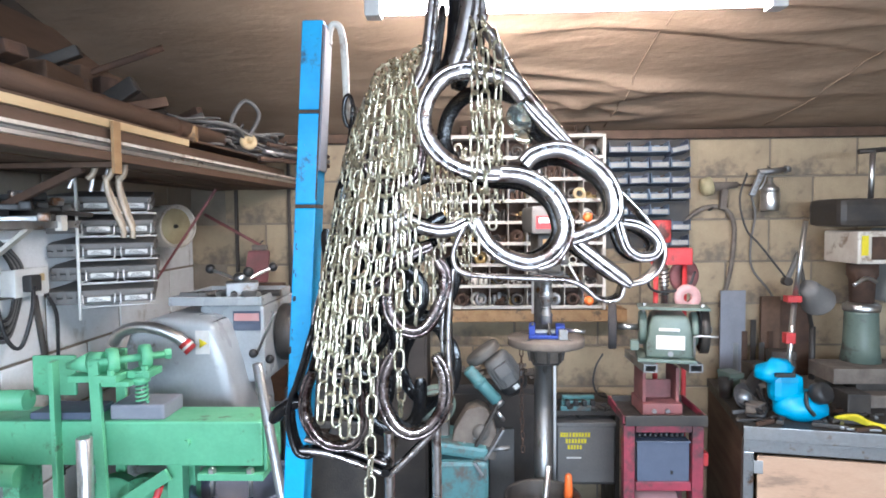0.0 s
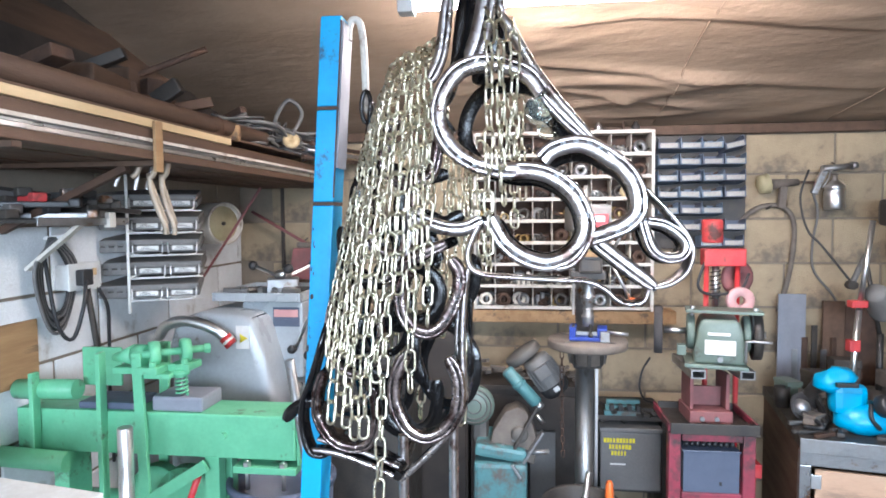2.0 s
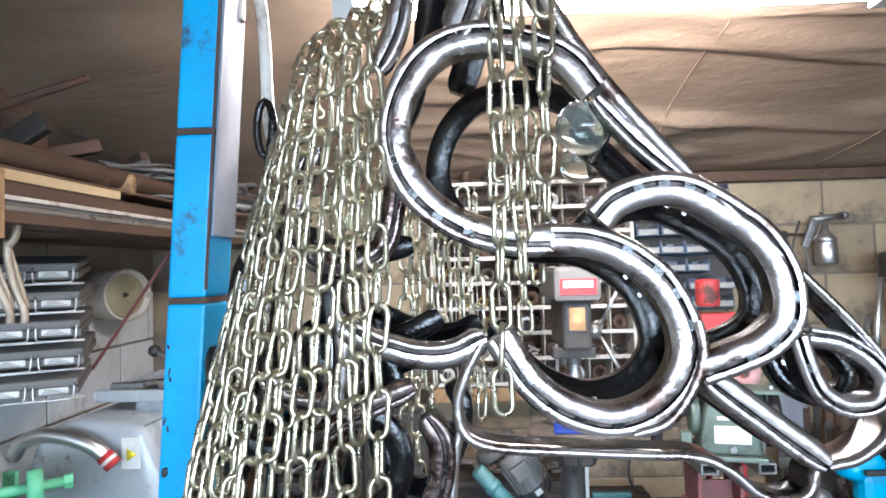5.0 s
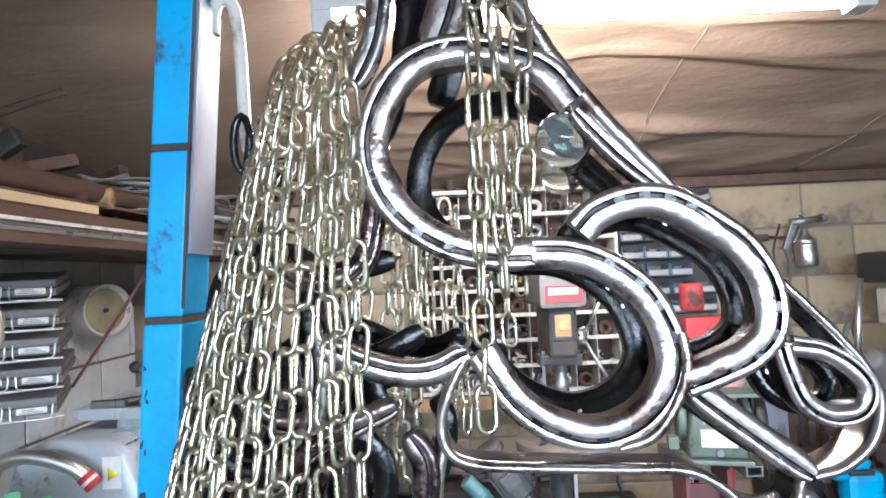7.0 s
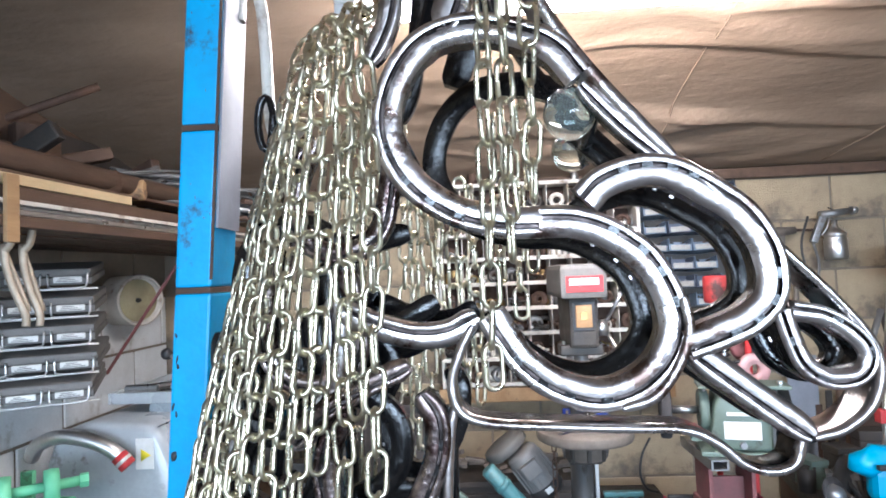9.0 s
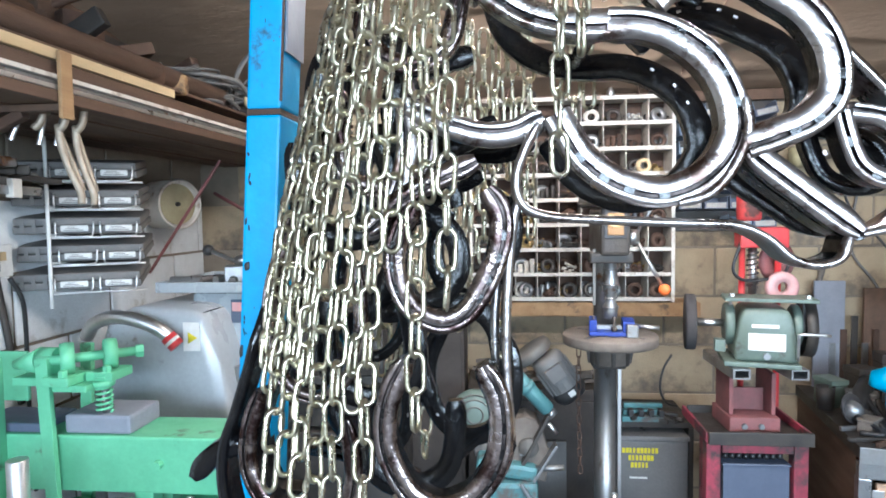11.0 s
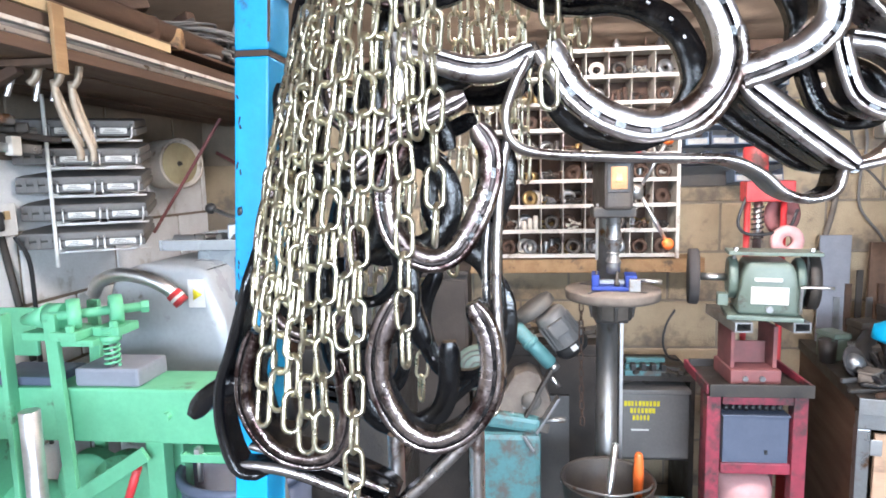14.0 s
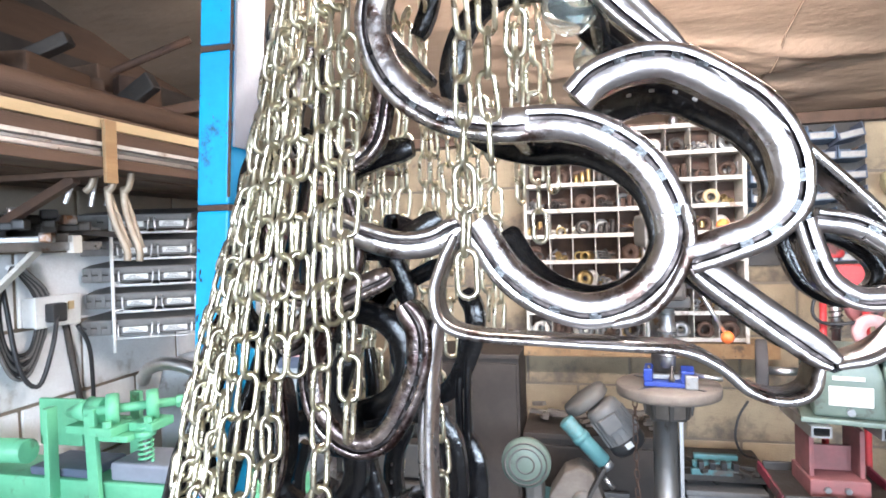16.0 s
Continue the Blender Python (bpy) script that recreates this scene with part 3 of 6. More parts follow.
def bmesh_ball(bm, x, y, z, r, mi, seg=24):
    n = 12
    add_lathe(bm, [(r * math.sin(math.pi * k / n), -r * math.cos(math.pi * k / n)) for k in range(n + 1)], pose(x, y, z), seg, mi)


make_horse()

# ---- mane of chains ----
LINK_PITCH, LINK_LEN, LINK_W, LINK_R = 0.0292, 0.0368, 0.0176, 0.0021


def link_mesh():
    bm = B()
    hw, hl = LINK_W / 2 - LINK_R, LINK_LEN / 2 - LINK_R - (LINK_W / 2 - LINK_R)
    pts = []
    for k in range(7):
        a = math.pi * k / 6
        pts.append((hw * math.cos(a), 0, hl + hw * math.sin(a)))
    for k in range(7):
        a = math.pi + math.pi * k / 6
        pts.append((hw * math.cos(a), 0, -hl + hw * math.sin(a)))
    add_tube(bm, pts, LINK_R, 7, True)
    return mesh_of("link", bm, M_CHAIN)


LINK = link_mesh()
chain_rng = random.Random(5)


def chain(points, label, group, face=0.0):
    """A hanging chain along a line from its top; each link is turned a quarter from the last."""
    line = smooth_path(points, 16)
    root = thing("chain", points[0], label, "chain", group)
    base = Vector(points[0])
    run, i, want, k = 0.0, 0, LINK_PITCH * 0.5, 0
    phase = chain_rng.choice((0, 1))
    spin = face + chain_rng.uniform(-14, 14)
    while i + 1 < len(line):
        seg = (line[i + 1] - line[i]).length
        if run + seg >= want:
            p = line[i].lerp(line[i + 1], (want - run) / seg)
            d = (line[min(i + 2, len(line) - 1)] - line[max(i - 1, 0)]).normalized()
            q = (-d).to_track_quat("Z", "Y").to_matrix().to_4x4()
            spin += chain_rng.uniform(-7, 7)
            quarter = 12 + spin if (k + phase) % 2 == 0 else 78 + spin
            ob = new("link", LINK)
            ob.parent = root
            ob.matrix_basis = Matrix.Translation(p - base) @ q @ pose(0, 0, 0, chain_rng.uniform(-4, 4), chain_rng.uniform(-5, 5), quarter + (180 if chain_rng.random() < 0.5 else 0))
            want += LINK_PITCH
            k += 1
        else:
            run += seg
            i += 1
    return root


MANE = [  # top x, y, z, end x, y, z
    (0.024, 0.826, 2.050, 0.024, 0.796, 1.650),
    (0.008, 0.826, 2.040, -0.003, 0.800, 1.563),
    (-0.010, 0.830, 2.030, -0.045, 0.775, 1.412),
    (-0.022, 0.840, 2.030, -0.068, 0.781, 1.495),
    (-0.035, 0.850, 2.026, -0.083, 0.784, 1.495),
    (-0.046, 0.865, 2.012, -0.094, 0.786, 1.520),
    (-0.056, 0.880, 1.998, -0.104, 0.788, 1.548),
    (-0.068, 0.898, 1.982, -0.116, 0.784, 1.532),
    (-0.078, 0.912, 1.966, -0.121, 0.798, 1.590),
    (-0.086, 0.922, 1.952, -0.125, 0.812, 1.625),
    (-0.002, 0.834, 2.036, -0.020, 0.806, 1.700),
    (-0.028, 0.852, 2.022, -0.054, 0.800, 1.575),
    (0.016, 0.832, 2.046, 0.008, 0.808, 1.735),
    (-0.062, 0.900, 1.990, -0.098, 0.806, 1.600),
]
for x0, y0, z0, x1, y1, z1 in MANE:
    chain([(x0 + 0.018, y0 + 0.034, z0 + 0.024), (x0, y0, z0), (x0 * 0.52 + x1 * 0.48, y0 * 0.65 + y1 * 0.35, z0 * 0.66 + z1 * 0.34), (x0 * 0.14 + x1 * 0.86, y0 * 0.24 + y1 * 0.76, z0 * 0.28 + z1 * 0.72), (x1, y1, z1)],
          "bright zinc chain hanging as mane from the horse head", "mane chains", 0)
for x0, y0, z0, x1, y1, z1 in MANE[1:8]:
    dx = 0.018
    chain([(x0 + dx + 0.01, 0.99, z0 + 0.005), (x0 + dx, 1.022, z0 - 0.02), (x0 * 0.6 + x1 * 0.4 + dx, 1.03, z0 * 0.6 + z1 * 0.4), (x1 + dx, 1.03, z1 + 0.03)],
          "zinc chain hanging as mane on the far side", "mane chains", 40)
for x0, z0, x1, z1, y0 in ((0.112, 2.085, 0.110, 1.760, 0.805), (0.128, 2.090, 0.127, 1.868, 0.812), (0.147, 2.075, 0.146, 1.905, 0.818)):
    chain([(x0 - 0.004, y0 + 0.02, z0 + 0.02), (x0, y0, z0 - 0.01), ((x0 + x1) / 2, y0 - 0.002, (z0 + z1) / 2), (x1, y0, z1)], "zinc chain hanging as forelock over the brow", "forelock chains", 0)
for x0, z0, x1, z1, y0 in ((0.124, 2.07, 0.128, 1.83, 1.0), (0.140, 2.06, 0.146, 1.80, 1.0), (0.155, 2.05, 0.160, 1.86, 1.0), (0.062, 1.93, 0.058, 1.76, 1.03), (0.074, 1.92, 0.075, 1.77, 1.03), (0.086, 1.95, 0.088, 1.72, 1.03), (0.098, 1.94, 0.100, 1.70, 1.02), (0.048, 1.94, 0.046, 1.68, 1.03), (0.034, 1.95, 0.030, 1.62, 1.03)):
    chain([(x0, y0, z0), ((x0 + x1) / 2, y0 + 0.004, (z0 + z1) / 2), (x1, y0, z1)], "zinc chain hanging on the far side of the head", "forelock chains", 30)
chain([(0.062, 0.90, 1.66), (0.064, 0.90, 1.58), (0.062, 0.90, 1.49)], "short zinc chain hanging behind the neck", "mane chains", 20)

# ---- blue post with its bent rod ----
LEAN, FOOT = 0.063, -0.1154
post = thing("steel_post", (-0.171, 0.955, 0), "tall blue painted box-section post with chipped paint", "post")


def leaning(bm):
    """The post stands a little out of plumb."""
    bmesh.ops.transform(bm, matrix=Matrix(((1, 0, LEAN, FOOT), (0, 1, 0, 0), (0, 0, 1, 0), (0, 0, 0, 1))), verts=bm.verts)
    return bm


bm = B()
for z0, z1 in ((0.01, 0.9), (0.906, 1.837), (1.843, 1.995), (2.001, 2.148)):
    add_box(bm, -0.0195, 0.0165, -0.022, 0.034, z0, z1, 0.003)
part("upright", leaning(bm), M_BLUE, post)
part("side_plate", leaning(box(0.0170, 0.0195, -0.018, 0.033, 1.90, 2.140)), M_PADGREY, post, "bare worn steel side of the post")
part("edge_wear", leaning(box(0.0150, 0.0172, -0.0228, -0.0205, 1.85, 2.140)), M_RUST, post, "rust along the corner")
part("bent_rod", tube(smooth_path([(0.036, 0.02, 2.118), (0.036, 0.02, 2.135), (0.042, 0.02, 2.152), (0.056, 0.02, 2.146), (0.062, 0.02, 2.10), (0.065, 0.02, 2.02), (0.070, 0.02, 1.996), (0.084, 0.02, 1.990), (0.100, 0.01, 2.000)], 6), 0.0062, 10), M_CREAM, post, "pale bent rod hooked over the top")
for z in (0.903, 1.840, 1.998):
    part("weld_seam", leaning(box(-0.0188, 0.0158, -0.0212, 0.033, z - 0.0028, z + 0.0028)), M_RUST, post, "rusty weld seam")
chip_rng = random.Random(14)
for k in range(30):
    low = k < 20
    z = chip_rng.uniform(1.42, 1.82) if low else chip_rng.uniform(1.85, 2.12)
    edge = chip_rng.random() < 0.6
    x = (chip_rng.uniform(-0.0178, -0.012) if edge else chip_rng.uniform(-0.008, 0.0145)) + LEAN * z + FOOT
    r = chip_rng.choice((0.0008, 0.0012, 0.0018, 0.0032)) if low else chip_rng.uniform(0.0004, 0.0010)
    m = pose(x, -0.0221, z, 90, 0, 0) @ pose(0, 0, 0, 0, 0, chip_rng.uniform(-25, 25)) @ Matrix.Diagonal((chip_rng.uniform(0.4, 1), chip_rng.uniform(1.0, 2.8), 1, 1))
    bm = lathe([(r, 0), (r * 0.8, 0.0006), (0, 0.0007)], m, 11)
    for v in bm.verts:
        v.co.x += 0.35 * r * noise.noise(v.co * 900)
        v.co.z += 0.9 * r * noise.noise(v.co * 700)
    part("paint_chip", bm, M_BLACKPL if low else M_BLUEGREY, post)
part("base_plate", box(-0.22, -0.02, -0.12, 0.12, 0, 0.012, 0.003), M_BLUE, post)

# ---- tube lamp ----
LAMP_X = 0.392
lamp = thing("tube_lamp", (LAMP_X, 1.58, 2.415), "lit fluorescent batten lamp under the ceiling", "lamp")
part("body", box(-0.56, 0.56, -0.022, 0.022, -0.005, 0.034, 0.006), M_WHITEPL, lamp)
part("tube", rod((-0.515, -0.0, -0.026), (0.515, 0.0, -0.026), 0.0175, 16), M_TUBE, lamp, "glowing white tube")
for sx in (-1, 1):
    part("end_cap", box(sx * 0.537 - 0.022, sx * 0.537 + 0.022, -0.024, 0.024, -0.052, -0.0055, 0.005), M_WHITEPL, lamp)
for sx in (-0.4, 0.4):
    part("hanger", rod((sx, 0, 0.034), (sx, 0, 0.21), 0.004, 8), M_BARE, lamp)

# ---- pigeonhole rack on the back wall ----
RX0, RX1, RZ0, RZ1, RY = -0.058, 0.806, 1.352, 2.230, 3.02
rack = thing("pigeonhole_rack", (RX0, RY, RZ0), "cream painted pigeonhole rack full of small metal parts", "rack")
W, H, D = RX1 - RX0, RZ1 - RZ0, BACK - RY - 0.009
COLS, ROWS = 9, 8
part("side_panel", box(-0.012, 0, 0, D, -0.01, H + 0.01, 0.002), M_CREAM, rack)
part("side_panel", box(W, W + 0.016, -0.004, D, -0.01, H + 0.01, 0.002), M_CREAM, rack)
for r in range(ROWS + 1):
    z = H * r / ROWS
    bm = box(0.0005, W - 0.0005, 0, D, z - 0.003, z + 0.003)
    add_box(bm, 0.0005, W - 0.0005, -0.003, 0.002, z - 0.004, z + 0.013, 0.001)
    part("shelf", bm, M_CREAM, rack)
for c in range(1, COLS):
    x = W * c / COLS
    for r in range(ROWS):
        part("divider", box(x - 0.0015, x + 0.0015, 0.004, D, H * r / ROWS + 0.0035, H * (r + 1) / ROWS - 0.0045), M_CREAM, rack)
part("back_panel", box(0, W, D - 0.004, D, 0, H), M_RUST, rack)
solo("batten", box(RX0 - 0.03, RX1 + 0.13, RY + 0.01, BACK - 0.009, RZ0 - 0.075, RZ0 - 0.012, 0.003), M_WOOD, "pale wooden batten under the rack", "batten")

parts_rng = random.Random(11)


def junk(kind):
    bm = B()
    if kind == 0:  # pipe stub lying on its side
        add_lathe(bm, [(0.022, 0), (0.022, 0.06), (0.015, 0.06), (0.015, 0)], pose(0, 0.03, 0.022, 90, 0, 0) @ pose(0, 0, -0.03), 16, closed=True)
    elif kind == 1:  # hexagon nut heap
        for k in range(6):
            add_lathe(bm, [(0.014, -0.006), (0.014, 0.006), (0.007, 0.006), (0.007, -0.006)], pose(parts_rng.uniform(-0.02, 0.02), parts_rng.uniform(-0.02, 0.02), 0.012 + 0.006 * k * 0.7, parts_rng.uniform(0, 180), parts_rng.uniform(0, 180), 0), 6, 0, False, True)
    elif kind == 2:  # standing sockets
        for k in range(3):
            add_cyl(bm, 0.011, 0, 0.045 + 0.012 * k, pose(-0.026 + 0.026 * k, 0, 0), 12, chamfer=0.002)
    elif kind == 3:  # disc on edge
        add_lathe(bm, [(0.036, -0.006), (0.036, 0.006), (0.012, 0.008), (0.012, -0.008)], pose(0, 0, 0.036, 80, 0, 0), 20, 0, True, True)
    elif kind == 4:  # tangle of bolts
        for k in range(7):
            a = parts_rng.uniform(0, 3.1)
            p = Vector((parts_rng.uniform(-0.02, 0.02), parts_rng.uniform(-0.03, 0.03), 0.010 + 0.005 * k))
            d = Vector((math.cos(a), math.sin(a), parts_rng.uniform(-0.2, 0.3))) * 0.022
            add_rod(bm, p - d, p + d, 0.004, 7)
            add_rod(bm, p + d, p + d * 1.25, 0.008, 6)
    else:  # ring
        add_lathe(bm, [(0.026 + 0.010 * math.cos(a), 0.010 * math.sin(a)) for a in (2 * math.pi * k / 8 for k in range(8))], pose(0, 0, 0.036, 78, 0, 0), 18, 0, True, True)
    return bm


KINDS = [("pipe_stub", "short rusty pipe stub lying in a pigeonhole", "pipe"), ("metal_heap", "heap of dark steel nuts in a pigeonhole", "nuts"), ("socket_set", "row of small steel sockets in a pigeonhole", "sockets"),
         ("disc", "brown metal disc standing in a pigeonhole", "disc"), ("scrap_heap", "tangle of old bolts in a pigeonhole", "bolts"), ("ring", "steel ring standing in a pigeonhole", "ring")]
JUNK_MATS = [M_RUST, M_DARKIRON, M_BARE, M_RUST, M_DARKIRON, M_BARE, M_BRASS, M_CREAM]
masters = {}
for c in range(COLS):
    for r in range(ROWS):
        for n in range(parts_rng.choice((2, 2, 3, 3))):
            k = parts_rng.choice((0, 1, 1, 2, 3, 4, 4, 5))
            mt = parts_rng.choice(JUNK_MATS)
            name, label, cat = KINDS[k]
            if (k, mt.name) not in masters:
                masters[(k, mt.name)] = mesh_of(name, junk(k), mt)
            ob = tagged(new(name, masters[(k, mt.name)]), label, cat, "small parts in the rack", "stuff" if k in (1, 4) else "")
            ob.matrix_basis = pose(RX0 + W * (c + 0.5) / COLS + (0, -0.022, 0.024)[n], RY + (0.04, 0.075, 0.085)[n], RZ0 + H * r / ROWS + 0.0032, 0, 0, parts_rng.uniform(-25, 25))
ring = solo("yellow_ring", add_lathe(B(), [(0.024 + 0.010 * math.cos(a), 0.010 * math.sin(a)) for a in (2 * math.pi * k / 8 for k in range(8))], pose(0, 0, 0, 85, 0, 0), 20, 0, True, True), M_PALEWOOD, "pale yellow ring standing in a pigeonhole", "ring", at=(0.69, RY + 0.012, 1.94))
# small bottles, tins and a shiny knob on top of the rack
for x, h, r, mt, label in ((0.10, 0.10, 0.022, M_RUST, "brown bottle standing on the rack"), (0.20, 0.06, 0.03, M_DARKIRON, "dark tin standing on the rack"), (0.557, 0.055, 0.018, M_BRIGHT, "bright steel knob standing on the rack"), (0.68, 0.13, 0.006, M_RUST, "thin rusty spindle standing on the rack"), (0.74, 0.05, 0.02, M_DARKIRON, "small dark tin standing on the rack")):
    solo("tin" if h < 0.09 else "bottle", lathe([(r, 0), (r, h * 0.6), (r * 0.5, h * 0.8), (r * 0.5, h), (0, h)], None, 14), mt, label, "container", at=(x, RY + 0.06, RZ1 + 0.0105))

# ---- wall of storage bins ----
BX0, BZ0 = 0.872, 1.668
bin_mesh = {}


def bin_parts(mt, full):
    w, d, h = 0.098, 0.10, 0.055
    root = thing("storage_bin", (0, 0, 0), "small blue-grey plastic storage bin with a white label and screws", "storage bin", "storage bins")
    bm = box(-w / 2, w / 2, 0, d, 0, 0.003)
    add_box(bm, -w / 2, -w / 2 + 0.003, 0.0, d, 0.003, h)
    add_box(bm, w / 2 - 0.003, w / 2, 0.0, d, 0.003, h)
    add_box(bm, -w / 2 + 0.003, w / 2 - 0.003, d - 0.003, d, 0.003, h)
    add_box(bm, -w / 2 + 0.003, w / 2 - 0.003, 0, 0.003, 0.003, 0.03)
    part("tray", bm, mt, root)
    part("label", box(-w / 2 + 0.008, w / 2 - 0.008, -0.003, -0.0005, 0.004, 0.026), M_WORN, root, "grubby white paper label")
    bm = B()
    rng = random.Random(full)
    for k in range(16):
        p = Vector((rng.uniform(-0.038, 0.038), rng.uniform(0.01, 0.085), 0.012 + rng.uniform(0, 0.03)))
        a = rng.uniform(0, 3.1)
        v = Vector((math.cos(a), math.sin(a), rng.uniform(-0.3, 0.3))) * 0.012
        add_rod(bm, p - v, p + v, 0.004, 6)
    tagged(part("contents", bm, rng.choice((M_BARE, M_RUST, M_DARKIRON, M_BRASS)), root, "loose screws and fittings"), "loose screws and fittings in the bin", kind="stuff")
    return root


back_board = solo("bin_rack", box(BX0 - 0.03, BX0 + 0.42, BACK - 0.022, BACK - 0.009, BZ0 - 0.02, 2.225, 0.002), M_DARKIRON, "dark louvred panel that carries storage bins", "panel")
bin_masters = [bin_parts(M_BINBLUE, 1), bin_parts(M_BLUEGREY, 2), bin_parts(M_BINBLUE, 3)]
bin_rng = random.Random(3)
first = {}
for r in range(7):
    for c in range(4):
        k = bin_rng.randrange(3)
        if (r, c) in ((0, 1), (2, 3), (0, 0)):
            continue
        m = pose(BX0 + 0.02 + 0.105 * c + bin_rng.uniform(-0.004, 0.004), BACK - 0.123 - bin_rng.uniform(0, 0.012), BZ0 + 0.080 * r, -4 - bin_rng.uniform(0, 5), bin_rng.uniform(-2, 2) if (r, c) != (6, 3) else -12, bin_rng.uniform(-4, 4))
        if k not in first:
            first[k] = bin_masters[k]
            bin_masters[k].matrix_basis = m
        else:
            copy_thing(bin_masters[k], m)

# ---- spray gun on the wall ----
gun = thing("spray_gun", (1.69, BACK - 0.06, 1.84), "old silver paint spray gun hanging on the block wall", "spray gun")
part("cup", lathe([(0.040, 0), (0.046, 0.01), (0.046, 0.09), (0.040, 0.10), (0.044, 0.102), (0.044, 0.118), (0.028, 0.13), (0.012, 0.15), (0.012, 0.175)], None, 24), M_BRIGHT, gun)
part("barrel", rod((-0.06, 0, 0.20), (0.075, 0, 0.215), 0.018, 14, 0.013), M_BARE, gun)
part("grip", bar((-0.045, 0, 0.20), (-0.095, 0.0, 0.08), 0.022, 0.03, 0.005), M_BARE, gun)
part("trigger", tube(smooth_path([(-0.02, 0, 0.19), (-0.035, -0.01, 0.15), (-0.06, -0.01, 0.11)], 5), 0.004, 6), M_BRIGHT, gun)
part("air_cap", rod((0.075, 0, 0.215), (0.10, 0, 0.218), 0.020, 14, 0.014), M_BARE, gun)
part("hook", tube([(0.01, 0.0, 0.215), (0.01, 0.05, 0.235), (0.01, 0.058, 0.235)], 0.003, 6), M_DARKIRON, gun)
part("hose", tube(smooth_path([(-0.095, 0, 0.08), (-0.06, 0.03, -0.02), (-0.08, 0.03, -0.16), (-0.07, 0.035, -0.30), (0.02, 0.035, -0.42), (0.06, 0.035, -0.50)], 6), 0.006, 8), M_CASE, gun)

# loose hose and a hand drill hung on the wall beside the bins
hose = thing("air_hose", (1.36, BACK - 0.02, 1.75), "dusty brown hose looped on a wall hook", "hose")
part("tube", tube(smooth_path([(-0.12, 0, 0.0), (-0.02, -0.01, 0.10), (0.10, -0.01, 0.11), (0.16, -0.01, 0.02), (0.15, -0.005, -0.2), (0.10, 0.0, -0.42)], 7), 0.012, 9), M_DUSTYBROWN, hose)
part("hook", rod((0.04, 0.012, 0.10), (0.04, -0.04, 0.11), 0.006, 8), M_DARKIRON, hose)
brush = thing("wire_brush_drill", (1.40, BACK - 0.05, 1.95), "grimy hand drill with a round brush hanging on the wall", "drill")
part("round_brush", lathe([(0.02, -0.03), (0.045, -0.02), (0.05, 0.02), (0.02, 0.03)], pose(-0.04, -0.02, 0.02, 0, 80, 0), 18), M_OCHRE, brush)
part("body", rod((0.0, 0, 0.02), (0.13, 0.01, 0.03), 0.026, 14, 0.016), M_DUSTYBROWN, brush)
part("handle", bar((0.06, 0.0, 0.01), (0.05, 0.0, -0.10), 0.03, 0.035, 0.006), M_DUSTYBROWN, brush)
part("spindle", rod((0.13, 0.01, 0.03), (0.24, 0.01, 0.025), 0.006, 8), M_RUST, brush)

# ---- hydraulic press ----
press = thing("hydraulic_press", (1.03, 2.66, 0), "red hydraulic bottle press standing behind the bench grinder", "press")
part("ram_cylinder", lathe([(0.038, 1.70), (0.043, 1.71), (0.043, 1.79), (0.040, 1.80), (0, 1.802)], pose(-0.045, 0, 0), 22), M_RED, press)
part("head_plate", box(-0.085, 0.085, -0.035, 0.035, 1.60, 1.675, 0.006), M_RED, press)
for sx in (-0.068, 0.06):
    part("column", rod((sx, 0, 0.72), (sx, 0, 1.60), 0.011, 12), M_RED, press)
part("ram", rod((-0.03, 0, 1.42), (-0.03, 0, 1.60), 0.014, 14), M_BRIGHT, press)
part("spring", tube([(-0.03 + 0.02 * math.cos(0.8 * k), 0.02 * math.sin(0.8 * k), 1.45 + 0.0024 * k) for k in range(60)], 0.003, 6), M_DARKIRON, press)
part("bed", box(-0.15, 0.15, -0.07, 0.07, 0.70, 0.76, 0.005), M_RED, press)
for sx in (-0.13, 0.10):
    part("leg", box(sx, sx + 0.03, -0.06, 0.06, 0, 0.70, 0.003), M_RED, press)
part("gear_casting", add_lathe(B(), [(0.052, -0.015), (0.058, -0.008), (0.058, 0.008), (0.052, 0.015), (0.02, 0.015), (0.02, -0.015)], pose(0.062, -0.03, 1.455, 90, 20, 0), 20, 0, True, True), M_PINK, press, "faded pink cast ring")
part("hand_wheel", lathe([(0.065, -0.01), (0.078, 0), (0.065, 0.01), (0.02, 0.01), (0.02, -0.01)], pose(0.075, 0.045, 1.545, 90, 0, 15), 24), M_DUSTYRED, press)
part("hose", tube(smooth_path([(-0.08, -0.02, 1.62), (-0.11, -0.03, 1.52), (-0.06, -0.03, 1.48), (0.06, -0.03, 1.50), (0.10, -0.02, 1.57)], 6), 0.006, 8), M_BLACKPL, press)

# ---- bench grinder on its stand ----
stand = thing("grinder_stand", (0.908, 2.49, 0), "faded red steel pedestal stand with a dark rimmed tray top", "stand")
part("tray_top", box(-0.158, 0.160, -0.135, 0.13, 0.972, 0.986, 0.003), M_DARKIRON, stand)
for a in ((-0.164, 0.166, -0.150, -0.1355), (-0.150, 0.160, 0.1305, 0.142)):
    part("tray_rim", box(*a, 0.968, 1.012, 0.003), M_DARKIRON, stand)
for sx in (-0.170, 0.1605):
    part("tray_rim", bar((sx + 0.005, -0.135, 0.990), (sx + 0.005, 0.13, 0.996), 0.010, 0.034, 0.003), M_MAROON, stand)
for sx, sy in ((-0.166, -0.13), (0.112, -0.13), (-0.105, 0.09), (0.105, 0.09)):
    part("leg", box(sx, sx + 0.046, sy, sy + 0.042, 0, 0.967, 0.004), M_MAROON, stand)
